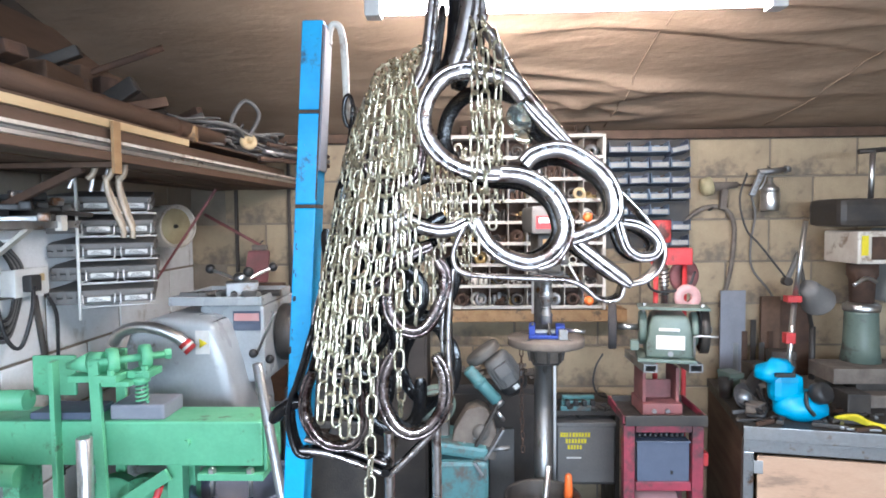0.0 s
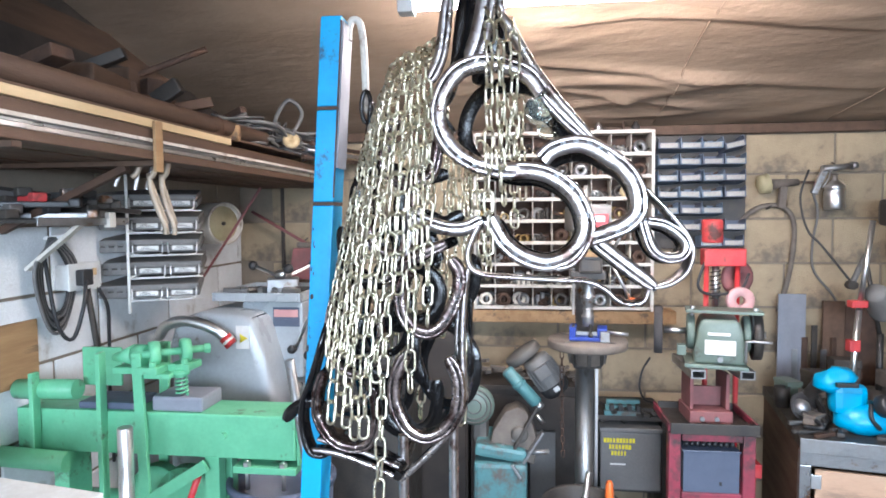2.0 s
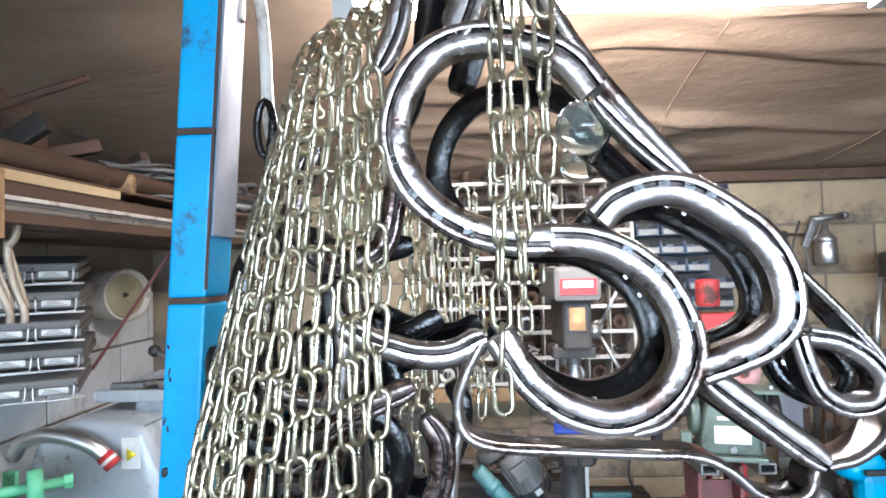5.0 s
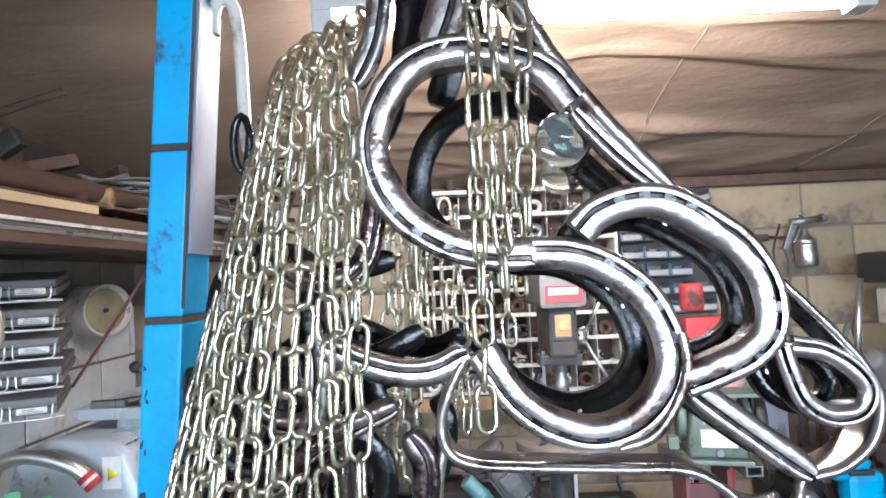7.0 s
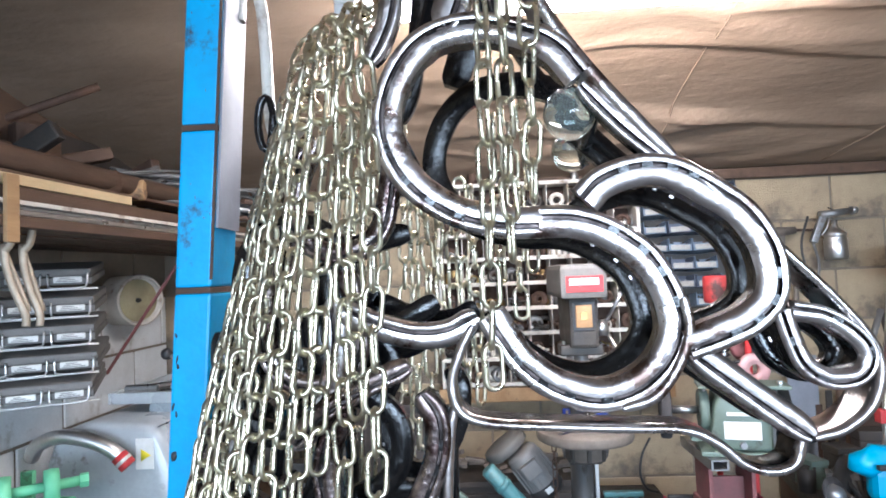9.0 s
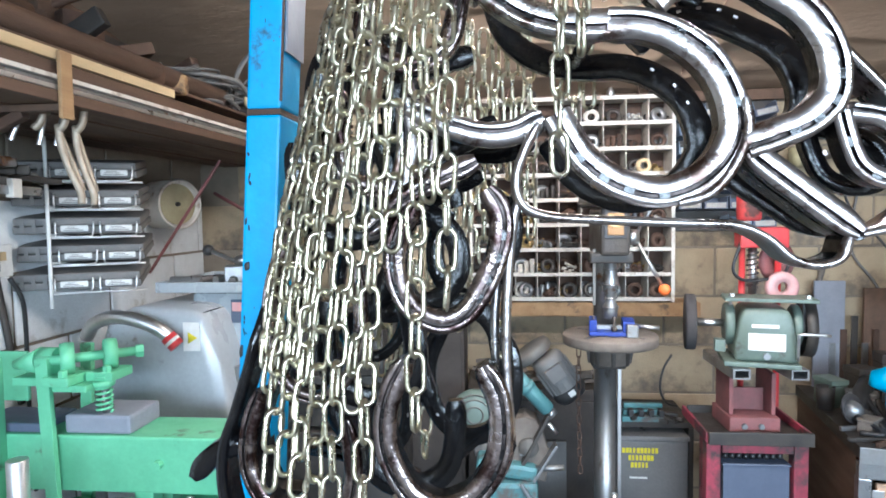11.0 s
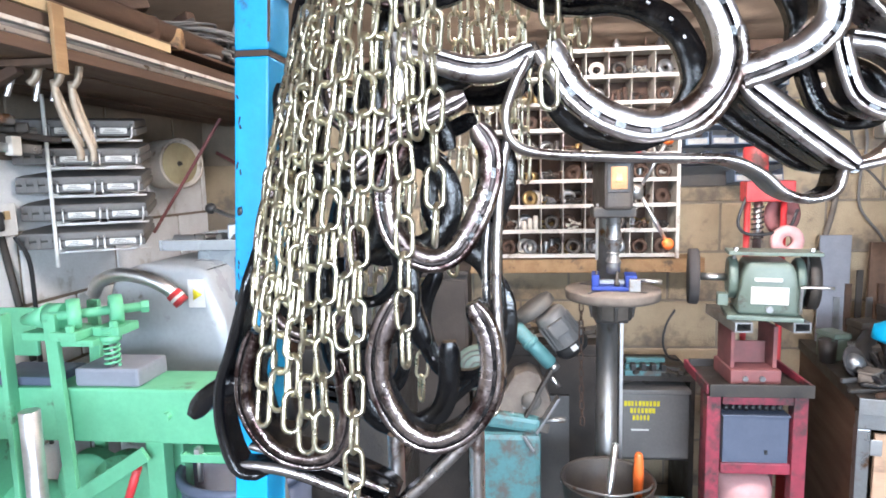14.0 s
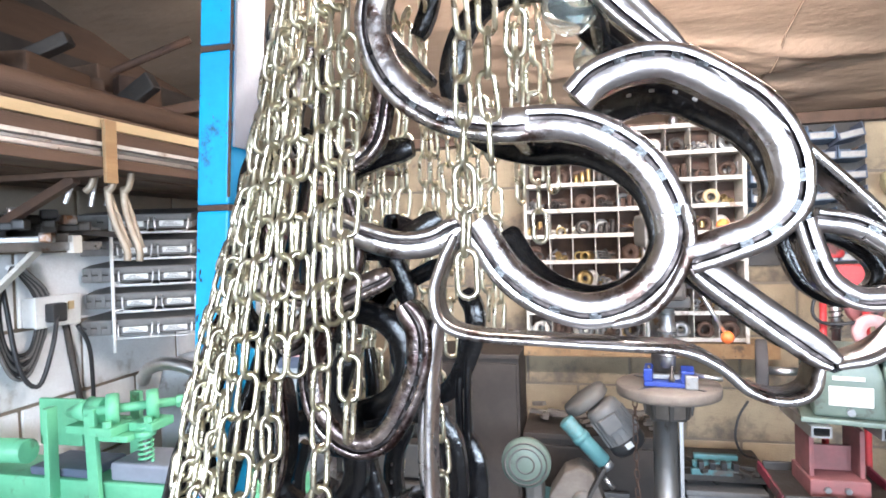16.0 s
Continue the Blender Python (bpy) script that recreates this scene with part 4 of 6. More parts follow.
part("front_rail", box(-0.115, 0.111, -0.128, -0.118, 0.935, 0.967, 0.003), M_MAROON, stand)
part("shelf", box(-0.115, 0.111, -0.125, 0.088, 0.690, 0.728, 0.004), M_MAROON, stand)
part("lower_shelf", box(-0.115, 0.111, -0.10, 0.088, 0.22, 0.24, 0.003), M_MAROON, stand)
for sx in (-0.070, 0.068):
    part("riser", box(sx, sx + 0.014, -0.06, 0.07, 1.042, 1.186, 0.003), M_DUSTYRED, stand)
part("riser_web", box(-0.055, 0.067, 0.0, 0.012, 1.042, 1.12, 0.002), M_DUSTYRED, stand)
part("riser_foot", box(-0.076, 0.088, -0.085, 0.09, 0.987, 1.041, 0.006), M_DUSTYRED, stand)
for k in range(2):
    part("bolt", rod((-0.03 + 0.055 * k, -0.085, 1.012), (-0.03 + 0.055 * k, -0.094, 1.012), 0.010, 6), M_BARE, stand)
for sx in (-0.092, 0.089):
    bm = box(sx, sx + 0.055, -0.15, 0.14, 1.188, 1.193)
    add_box(bm, sx, sx + 0.055, -0.15, 0.14, 1.217, 1.222)
    add_box(bm, sx, sx + 0.006, -0.15, 0.14, 1.193, 1.217)
    add_box(bm, sx + 0.049, sx + 0.055, -0.15, 0.14, 1.193, 1.217)
    part("box_tube", bm, M_BARE, stand, "grey open-ended steel tube")
grinder = thing("bench_grinder", (0.951, 2.46, 1.223), "grey-green bench grinder with a dark wheel and a worn label", "bench grinder", turn=-13)
part("base", box(-0.128, 0.100, -0.115, 0.10, 0.0, 0.016, 0.005), M_GREYGREEN, grinder)
bm = B()
prof = [(-0.096, 0.0165), (0.096, 0.0165), (0.090, 0.075), (0.080, 0.150), (0.066, 0.190), (-0.066, 0.190), (-0.080, 0.150), (-0.092, 0.075)]
fr = [bm.verts.new((x, -0.10 + 0.12 * max(0, z - 0.12), z)) for x, z in prof]
bk = [bm.verts.new((x, 0.085, z)) for x, z in prof]
bm.faces.new(fr), bm.faces.new(bk)
for k in range(len(prof)):
    bm.faces.new((fr[k], fr[(k + 1) % len(prof)], bk[(k + 1) % len(prof)], bk[k]))
bmesh.ops.bevel(bm, geom=bm.edges[:], offset=0.014, segments=3, affect="EDGES", profile=0.5)
for f in bm.faces:
    f.smooth = True
part("motor_body", bm, M_GREYGREEN, grinder)
for sx, ex in ((-0.118, -0.088), (0.086, 0.112)):
    part("end_bell", rod((sx, 0, 0.125), (ex, 0, 0.125), 0.072, 28, None, 0.006), M_GREYGREEN, grinder)
part("name_plate", box(-0.055, 0.055, -0.1035, -0.1008, 0.055, 0.112, 0.001), M_LABEL, grinder, "worn white label")
part("lettering", box(-0.045, 0.035, -0.1015, -0.0985, 0.130, 0.141), M_LABEL, grinder)
part("terminal_screw", rod((0.0, -0.10, 0.038), (0.0, -0.112, 0.038), 0.011, 10), M_BARE, grinder)
part("top_plate", box(-0.125, 0.150, -0.10, 0.02, 0.214, 0.226, 0.003), M_GREYGREEN, grinder, "flat green guard plate")
for x in (-0.10, 0.125):
    part("plate_post", rod((x, -0.02, 0.10), (x, -0.02, 0.214), 0.006, 8), M_BARE, grinder)
    part("nut", cyl(0.009, 0.2265, 0.236, pose(x, -0.06, 0), 6), M_BRIGHT, grinder)
part("arbor", rod((-0.205, 0, 0.125), (-0.119, 0, 0.125), 0.0125, 14), M_BRIGHT, grinder)
part("wheel", lathe([(0.03, -0.017), (0.094, -0.017), (0.098, -0.012), (0.098, 0.012), (0.094, 0.017), (0.03, 0.017)], pose(-0.226, 0, 0.125, 0, 90, 0), 36), M_STONE, grinder, "dark abrasive wheel")
part("arbor", rod((0.113, 0, 0.125), (0.17, 0, 0.125), 0.0125, 14), M_BRIGHT, grinder)
part("wheel", lathe([(0.02, -0.009), (0.088, -0.009), (0.088, 0.009), (0.02, 0.009)], pose(0.138, 0.02, 0.120, 0, 90, 0), 32), M_STONE, grinder)
part("wheel_guard", add_lathe(B(), [(0.094, -0.016), (0.099, -0.016), (0.099, 0.016), (0.094, 0.016)], pose(0.138, 0.02, 0.120, 0, 90, 0), 32, 0, True, True), M_DARKIRON, grinder)
part("tool_rest", tube(smooth_path([(0.088, -0.11, 0.03), (0.088, -0.12, 0.10), (0.095, -0.125, 0.118), (0.175, -0.125, 0.118)], 4), 0.005, 8), M_BRIGHT, grinder)
part("switch", box(-0.155, -0.122, -0.10, -0.06, 0.045, 0.085, 0.003), M_GREYGREEN, grinder)
box1 = thing("plastic_crate", (0.906, 2.372, 0.7285), "blue-grey plastic crate on the stand's shelf", "crate")
part("floor", box(-0.105, 0.105, 0, 0.18, 0, 0.006), M_BLUEGREY, box1)
for a in ((-0.105, -0.101, 0, 0.18), (0.101, 0.105, 0, 0.18), (-0.101, 0.101, 0, 0.004), (-0.101, 0.101, 0.176, 0.18)):
    part("side_panel", box(*a, 0.0065, 0.16), M_BLUEGREY, box1)
part("lid", box(-0.110, 0.110, -0.005, 0.185, 0.1605, 0.168, 0.003), M_BLUEGREY, box1)
part("keyhole", box(0.03, 0.04, -0.003, -0.0005, 0.03, 0.045), M_BLACKPL, box1)
bm = B()
for k in range(9):
    a = -0.09 + 0.022 * k
    add_tube(bm, smooth_path([(a, 0.03, 0.175), (a + 0.02, 0.06, 0.20 + 0.006 * (k % 3)), (a + 0.06, 0.10, 0.19), (a + 0.02, 0.15, 0.178)], 4), 0.009, 6)
solo("cable_heap", bm, M_BLACKPL, "heap of black cable on the plastic crate", "cables", kind="stuff", at=(0.906, 2.372, 0.7285))
solo("pink_tub", lathe([(0.075, 0), (0.09, 0.02), (0.095, 0.36), (0.085, 0.40), (0, 0.405)], None, 24), M_PINK, "dusty pink round tub under the stand's shelf", "tub", at=(0.906, 2.47, 0.241))

# ---- pillar drill ----
drill = thing("pillar_drill", (0.425, 2.44, 0), "dusty floor-standing pillar drill with a round table and orange knobs", "pillar drill")
part("base", box(-0.17, 0.17, -0.24, 0.16, 0, 0.05, 0.01), M_DARKIRON, drill)
part("column", rod((0, 0, 0.05), (0, 0, 1.26), 0.038, 28), M_COLUMN, drill, "bare steel column")
part("upper_column", rod((0, 0.02, 1.30), (0, 0.02, 1.80), 0.036, 24), M_BARE, drill)
part("rack_bar", box(0.040, 0.052, -0.02, 0.0, 0.3, 1.22, 0.001), M_BRIGHT, drill)
part("table", lathe([(0.05, 1.235), (0.066, 1.24), (0.066, 1.285), (0.140, 1.300), (0.152, 1.304), (0.154, 1.312), (0.154, 1.330), (0.151, 1.336), (0, 1.336)], pose(0.0, -0.09, 0), 44), M_DUSTYBROWN, drill, "round cast table with slots")
part("table_arm", box(-0.055, 0.055, -0.10, 0.05, 1.215, 1.285, 0.012), M_DARKIRON, drill)
for k in range(4):
    a = math.pi / 4 + math.pi / 2 * k
    part("slot", bar((0.03 * math.cos(a), -0.09 + 0.03 * math.sin(a), 1.3365), (0.13 * math.cos(a), -0.09 + 0.13 * math.sin(a), 1.3365), 0.012, 0.002, 0), M_BLACKPL, drill)
part("head_cover", box(-0.072, 0.072, -0.22, 0.16, 1.755, 1.862, 0.015), M_CASE, drill, "grey belt cover")
part("badge", box(-0.055, 0.058, -0.2235, -0.2205, 1.775, 1.825, 0.002), M_RED, drill, "red and white badge plate")
part("badge_mark", box(-0.045, 0.045, -0.2255, -0.2235, 1.797, 1.818), M_LABEL, drill)
part("head_body", box(-0.045, 0.045, -0.19, 0.07, 1.60, 1.755, 0.012), M_DARKIRON, drill)
part("switch_frame", box(-0.036, 0.034, -0.1935, -0.1905, 1.655, 1.745, 0.002), M_BLACKPL, drill)
part("switch_plate", box(-0.026, 0.024, -0.1975, -0.194, 1.665, 1.735, 0.003), M_WOOD, drill, "amber switch cover")
part("switch_button", box(-0.012, 0.010, -0.2005, -0.198, 1.688, 1.715, 0.002), M_BRASS, drill)
part("depth_stop", box(-0.075, 0.06, -0.17, -0.10, 1.575, 1.61, 0.006), M_DARKIRON, drill)
for k in range(8):
    a = math.tau * k / 8
    part("collar_rib", bar((0.064 * math.cos(a), -0.09 + 0.064 * math.sin(a), 1.238), (0.072 * math.cos(a), -0.09 + 0.072 * math.sin(a), 1.286), 0.012, 0.012, 0.002), M_DARKIRON, drill)
part("quill", lathe([(0.012, 1.385), (0.022, 1.39), (0.024, 1.43), (0.018, 1.44), (0.018, 1.47), (0.026, 1.48), (0.026, 1.52), (0.022, 1.53), (0.022, 1.57), (0.030, 1.58), (0.030, 1.60)], pose(0.0, -0.10, 0), 22), M_BARE, drill)
for z, r in ((1.425, 0.026), (1.455, 0.021), (1.50, 0.029), (1.55, 0.025)):
    part("quill_ring", lathe([(0.012, z - 0.004), (r, z - 0.003), (r, z + 0.003), (0.012, z + 0.004)], pose(0.0, -0.10, 0), 22), M_COLUMN, drill)
part("feed_hub", rod((0.045, -0.11, 1.655), (0.085, -0.11, 1.655), 0.026, 18), M_BRIGHT, drill)
for dx, dz in ((0.075, 0.150), (0.08, -0.155), (-0.02, 0.01)):
    arm = part("feed_handle", rod((0.075, -0.11, 1.655), (0.075 + dx, -0.14, 1.655 + dz), 0.006, 10), M_BRIGHT, drill)
    if abs(dz) > 0.05:
        bm = B()
        bmesh_ball(bm, 0.075 + dx * 1.08, -0.143, 1.655 + dz * 1.08, 0.019, 0, 18)
        part("knob", bm, M_ORANGE, arm, "orange ball knob")
part("depth_rod", rod((-0.06, -0.15, 1.44), (-0.06, -0.15, 1.62), 0.005, 8), M_BRIGHT, drill)
clampv = thing("drill_vice", (0.425, 2.33, 1.338), "small cobalt blue drill vice on the round table", "vice", turn=-8)
part("base", box(-0.07, 0.075, -0.045, 0.045, 0, 0.014, 0.003), M_VISEBLUE, clampv)
part("fixed_jaw", box(-0.07, -0.045, -0.045, 0.045, 0.014, 0.052, 0.004), M_VISEBLUE, clampv)
part("moving_jaw", box(0.035, 0.072, -0.042, 0.042, 0.014, 0.050, 0.004), M_VISEBLUE, clampv)
part("slide", box(-0.045, 0.035, -0.012, 0.012, 0.016, 0.03, 0.002), M_BARE, clampv)
part("screw", rod((0.072, 0, 0.03), (0.15, -0.01, 0.026), 0.007, 10), M_BRIGHT, clampv)
part("jaw_block", box(0.046, 0.082, -0.062, -0.046, 0.0, 0.042, 0.004), M_BARE, clampv, "grey steel block")
for x in (-0.055, 0.01):
    part("clamp_bolt", lathe([(0.009, 0.0145), (0.009, 0.026), (0.005, 0.028), (0.005, 0.062), (0, 0.063)], pose(x, -0.03, 0), 10), M_DARKIRON, clampv)
bucket = thing("bucket", (0.39, 2.20, 0.44), "dark old metal bucket with offcuts in front of the drill", "bucket")
part("shell", lathe([(0.10, 0), (0.145, 0.30), (0.150, 0.305), (0.146, 0.31), (0.140, 0.30), (0.097, 0.008), (0, 0.008)], None, 34), M_DARKIRON, bucket)
part("handle", tube(smooth_path([(-0.145, 0, 0.29), (-0.10, -0.08, 0.31), (0.0, -0.13, 0.318), (0.10, -0.08, 0.31), (0.145, 0, 0.29)], 6), 0.004, 6), M_BARE, bucket)
solo("stool", add_box(box(-0.16, 0.16, -0.14, 0.14, 0.40, 0.438, 0.004), -0.15, 0.15, -0.13, 0.13, 0, 0.40, 0.004), M_RUST, "low rusty block that carries the bucket", "stool", at=(0.39, 2.20, 0))
solo("steel_offcut", rod((0.0, 0, 0.012), (0.055, 0.03, 0.42), 0.011, 12), M_BRIGHT, "bright steel rod leaning in the bucket", "rod", at=(0.36, 2.17, 0.442))
ham = thing("wood_chisel", (0.485, 2.24, 0.455), "orange-handled file standing in the bucket", "file")
part("blade", bar((0, 0, 0), (0.015, 0.02, 0.20), 0.02, 0.006, 0.001), M_DARKIRON, ham)
part("handle", lathe([(0.010, 0), (0.016, 0.02), (0.018, 0.08), (0.014, 0.15), (0.010, 0.16), (0, 0.162)], pose(0.015, 0.02, 0.19), 16), M_ORANGE, ham, "orange handle")

# ---- machines and boxes on the floor behind the sculpture ----
saw = thing("bandsaw", (0.13, 2.50, 0), "grimy teal metal-cutting saw with a tilted dark motor", "saw")
part("stand_body", box(-0.16, 0.062, -0.11, 0.16, 0, 0.80, 0.02), M_TEAL, saw)
bm = box(-0.16, 0.055, -0.10, 0.14, 0, 0.055, 0.016)
bmesh.ops.transform(bm, matrix=pose(0, 0, 0.803, 0, 8, 0), verts=bm.verts)
part("body_top", bm, M_TEAL, saw)
part("latch", bar((0.0, -0.118, 0.80), (0.035, -0.122, 0.745), 0.012, 0.012, 0.003), M_BARE, saw)
bm = B()
prof = [(-0.10, 0.83), (0.09, 0.78), (0.105, 0.88), (0.085, 0.95), (0.06, 1.00), (0.02, 1.02), (-0.03, 1.00), (-0.08, 0.92)]
fr = [bm.verts.new((x, -0.06, z)) for x, z in prof]
bk = [bm.verts.new((x, 0.05, z)) for x, z in prof]
bm.faces.new(fr), bm.faces.new(bk)
for k in range(len(prof)):
    bm.faces.new((fr[k], fr[(k + 1) % len(prof)], bk[(k + 1) % len(prof)], bk[k]))
bmesh.ops.bevel(bm, geom=bm.edges[:], offset=0.007, segments=2, affect="EDGES", profile=0.5)
part("saw_casting", bm, M_DUSTYBROWN, saw, "dusty grey casting")
part("guide_plate", bar((-0.01, -0.075, 0.82), (0.10, -0.07, 1.03), 0.035, 0.012, 0.002), M_DARKIRON, saw)
part("guide_plate", bar((0.045, -0.082, 0.80), (0.125, -0.08, 0.93), 0.045, 0.010, 0.002), M_BARE, saw)
for k in range(3):
    part("bolt", rod((-0.04 + 0.045 * k, -0.061, 0.86 + 0.03 * k), (-0.04 + 0.045 * k, -0.074, 0.86 + 0.03 * k), 0.009, 6), M_BARE, saw)
part("boss", lathe([(0.034, -0.01), (0.036, 0.0), (0.030, 0.012), (0, 0.014)], pose(0.03, -0.068, 0.91, 90, 0, 0), 24), M_DUSTY, saw)
part("clamp_screw", rod((0.05, -0.08, 0.84), (0.15, -0.10, 0.855), 0.010, 12), M_BARE, saw)
part("belt_guard", box(-0.17, -0.105, -0.02, 0.10, 0.84, 1.02, 0.03), M_DUSTY, saw)
part("wheel_cover", lathe([(0.07, -0.02), (0.085, -0.01), (0.085, 0.015), (0.05, 0.03), (0, 0.032)], pose(-0.16, -0.03, 1.02, 90, 0, 0), 28), M_GREYGREEN, saw)
for r in (0.03, 0.055, 0.072):
    part("ring", add_lathe(B(), [(r - 0.003, 0.0), (r, -0.004), (r + 0.003, 0.0)], pose(-0.16, -0.062 + 0.2 * max(0, r - 0.045), 1.02, 90, 0, 0), 28, 0, True, True), M_DUSTY, saw)
part("belt_guard", lathe([(0.0, -0.02), (0.078, -0.018), (0.082, -0.01), (0.082, 0.014), (0.07, 0.022), (0, 0.024)], pose(0.045, 0.05, 1.225, 0, 144, 0), 28), M_DUSTY, saw, "dusty round pulley guard")
mm = pose(0.091, 0.0, 1.221, 0, 144.6, 0)
part("motor", lathe([(0.0, 0.0), (0.050, 0.001), (0.058, 0.012), (0.060, 0.03), (0.060, 0.135), (0.056, 0.150), (0.045, 0.166), (0, 0.170)], mm, 28), M_CASE, saw, "dark finned motor")
for k in range(16):
    part("fin", box(-0.0015, 0.0015, 0.0602, 0.0645, 0.035, 0.130, 0, mm @ pose(0, 0, 0, 0, 0, 22.5 * k)), M_CASE, saw)
part("fan_cover", lathe([(0.0605, 0.132), (0.063, 0.134), (0.063, 0.160), (0.050, 0.178), (0, 0.180)], mm, 28), M_BLACKPL, saw)
part("terminal_box", box(-0.035, 0.03, -0.078, -0.052, 0.03, 0.085, 0.006, mm), M_CASE, saw)
part("motor_label", box(-0.020, 0.004, -0.0665, -0.064, 0.137, 0.156, 0, mm), M_LABEL, saw)
part("saw_arm", rod((-0.025, -0.04, 1.176), (0.103, -0.04, 1.035), 0.027, 18, None, 0.006), M_TEAL, saw, "teal cylinder of the saw arm")
part("arm_collar", rod((0.020, -0.04, 1.126), (0.034, -0.04, 1.111), 0.031, 18), M_TEAL, saw)
part("end_cap", rod((0.1035, -0.04, 1.0345), (0.118, -0.04, 1.018), 0.020, 14), M_BARE, saw)
part("hose_clip", rod((0.100, -0.075, 1.0), (0.128, -0.075, 0.965), 0.008, 10), M_BRIGHT, saw)
# added dark box that darkens the wall behind the neck; its locker form is invented
backing = thing("tall_locker", (-0.34, 2.98, 0), "tall dark box with doors, added to darken the back wall", "locker")
part("body", box(-0.28, 0.25, -0.13, 0.14, 0, 1.30, 0.006), M_GRIME, backing)
part("top", box(-0.285, 0.255, -0.15, 0.145, 1.301, 1.32, 0.004), M_GRIME, backing)
for x in (-0.27, -0.01):
    dr = part("door", box(x, x + 0.25, -0.146, -0.131, 0.06, 1.28, 0.004), M_GRIME, backing)
    part("handle", rod((x + 0.04, -0.16, 0.85), (x + 0.04, -0.16, 0.97), 0.006, 8), M_DARKIRON, dr)
cab = thing("dark_cabinet", (0.22, 2.96, 0), "dark brown grimy cabinet behind the saw and the drill", "cabinet")
part("body", box(-0.295, 0.27, -0.13, 0.15, 0, 0.985, 0.006), M_GRIME, cab)
part("top", box(-0.296, 0.275, -0.15, 0.155, 0.986, 1.01, 0.004), M_GRIME, cab)
for x in (-0.29, -0.01):
    dr = part("door", box(x, x + 0.27, -0.146, -0.131, 0.06, 0.96, 0.004), M_GRIME, cab)
    part("handle", rod((x + 0.04, -0.16, 0.70), (x + 0.04, -0.16, 0.80), 0.006, 8), M_DARKIRON, dr)
bm = B()
top_rng = random.Random(17)
for k in range(26):
    p = Vector((top_rng.uniform(-0.24, 0.24), top_rng.uniform(-0.12, 0.08), 0.014 + 0.0035 * k * (0.4 + 0.6 * top_rng.random())))
    a = top_rng.uniform(0, 6.3)
    v = Vector((math.cos(a), math.sin(a) * 0.5, top_rng.uniform(0.0, 0.3))) * top_rng.uniform(0.02, 0.06)
    m_, l_ = along(p - v * 0.9, p + v)
    add_box(bm, -0.011, 0.011, -0.008, 0.008, 0, l_, 0.003, m_)
solo("tool_heap", bm, M_DUSTYBROWN, "heap of dusty brown tools on the dark cabinet", "tools", kind="stuff", at=(0.22, 2.94, 1.012))
shelfb = thing("low_shelf", (0.68, 2.95, 0), "low dark shelf unit heaped with tools behind the drill", "shelf")
part("top", box(-0.18, 0.16, -0.15, 0.15, 0.86, 0.885, 0.003), M_DARKIRON, shelfb)
for sx in (-0.18, 0.14):
    part("side", box(sx, sx + 0.02, -0.15, 0.15, 0, 0.86, 0.003), M_DARKIRON, shelfb)
part("middle", box(-0.16, 0.14, -0.15, 0.15, 0.52, 0.54, 0.003), M_DARKIRON, shelfb)
tool = thing("clamp_set", (0.64, 2.84, 0.886), "teal clamp bars lying on dark tools", "clamps")
for k in range(3):
    part("clamp_bar", box(-0.085 + 0.01 * k, 0.08 + 0.006 * k, -0.05 + 0.035 * k, -0.025 + 0.035 * k, 0.0 + 0.016 * k, 0.022 + 0.016 * k, 0.003), M_TEAL, tool)
for k in range(4):
    part("jaw", box(-0.06 + 0.04 * k, -0.04 + 0.04 * k, -0.055, -0.02, 0.0225, 0.05, 0.003), M_BLACKPL, tool)
crate = thing("ammunition_box", (0.67, 2.78, 0.541), "dark grey metal box with yellow stencilled writing", "box")
part("body", box(-0.135, 0.14, -0.01, 0.14, 0, 0.275, 0.008), M_CASE, crate)
part("lid", box(-0.14, 0.145, -0.015, 0.145, 0.276, 0.295, 0.005), M_CASE, crate)
let_rng = random.Random(2)
for r, (n, x0) in enumerate(((10, -0.12), (7, -0.095), (5, -0.085))):
    for k in range(n):
        w = let_rng.uniform(0.008, 0.012)
        part("stencil_mark", box(x0 + 0.0145 * k, x0 + 0.0145 * k + w, -0.0125, -0.0102, 0.225 - 0.03 * r, 0.246 - 0.03 * r), M_YELLOW, crate)
part("stencil_mark", box(-0.09, -0.02, -0.0125, -0.0102, 0.12, 0.127), M_LABEL, crate)
bm = B()
heap_rng = random.Random(9)
for k in range(22):
    p = Vector((heap_rng.uniform(-0.12, 0.12), heap_rng.uniform(-0.03, 0.10), 0.012 + 0.003 * k))
    a = heap_rng.uniform(0, 6.3)
    v = Vector((math.cos(a), math.sin(a) * 0.5, heap_rng.uniform(-0.1, 0.2))) * heap_rng.uniform(0.03, 0.07)
    m_, l_ = along(p - v, p + v)
    add_box(bm, -0.012, 0.012, -0.008, 0.008, 0, l_, 0.003, m_)
solo("tool_heap", bm, M_DARKIRON, "heap of dark worn hand tools on a metal box", "tools", kind="stuff", at=(0.67, 2.83, 0.838))
solo("teal_case", box(-0.09, 0.09, 0, 0.16, 0, 0.40, 0.012), M_TEAL, "teal plastic tool case standing upright", "case", at=(0.70, 2.58, 0))
solo("dark_sheet", box(-0.09, 0.03, 0, 0.02, 0, 0.80, 0.004), M_CASE, "dark board leaning beside the drill", "board", at=(0.30, 2.78, 0))
solo("cable_loop", tube(smooth_path([(0.80, 2.98, 1.12), (0.76, 2.96, 1.06), (0.745, 2.95, 0.98), (0.77, 2.95, 0.92), (0.82, 2.96, 0.90)], 6), 0.005, 7), M_BLACKPL, "thin black cable drooping beside the stand", "cable")
hangchain = chain([(0.33, 2.40, 1.303), (0.33, 2.40, 1.1), (0.335, 2.40, 0.85)], "dull chain hanging behind the drill table", "workshop chain", 10)
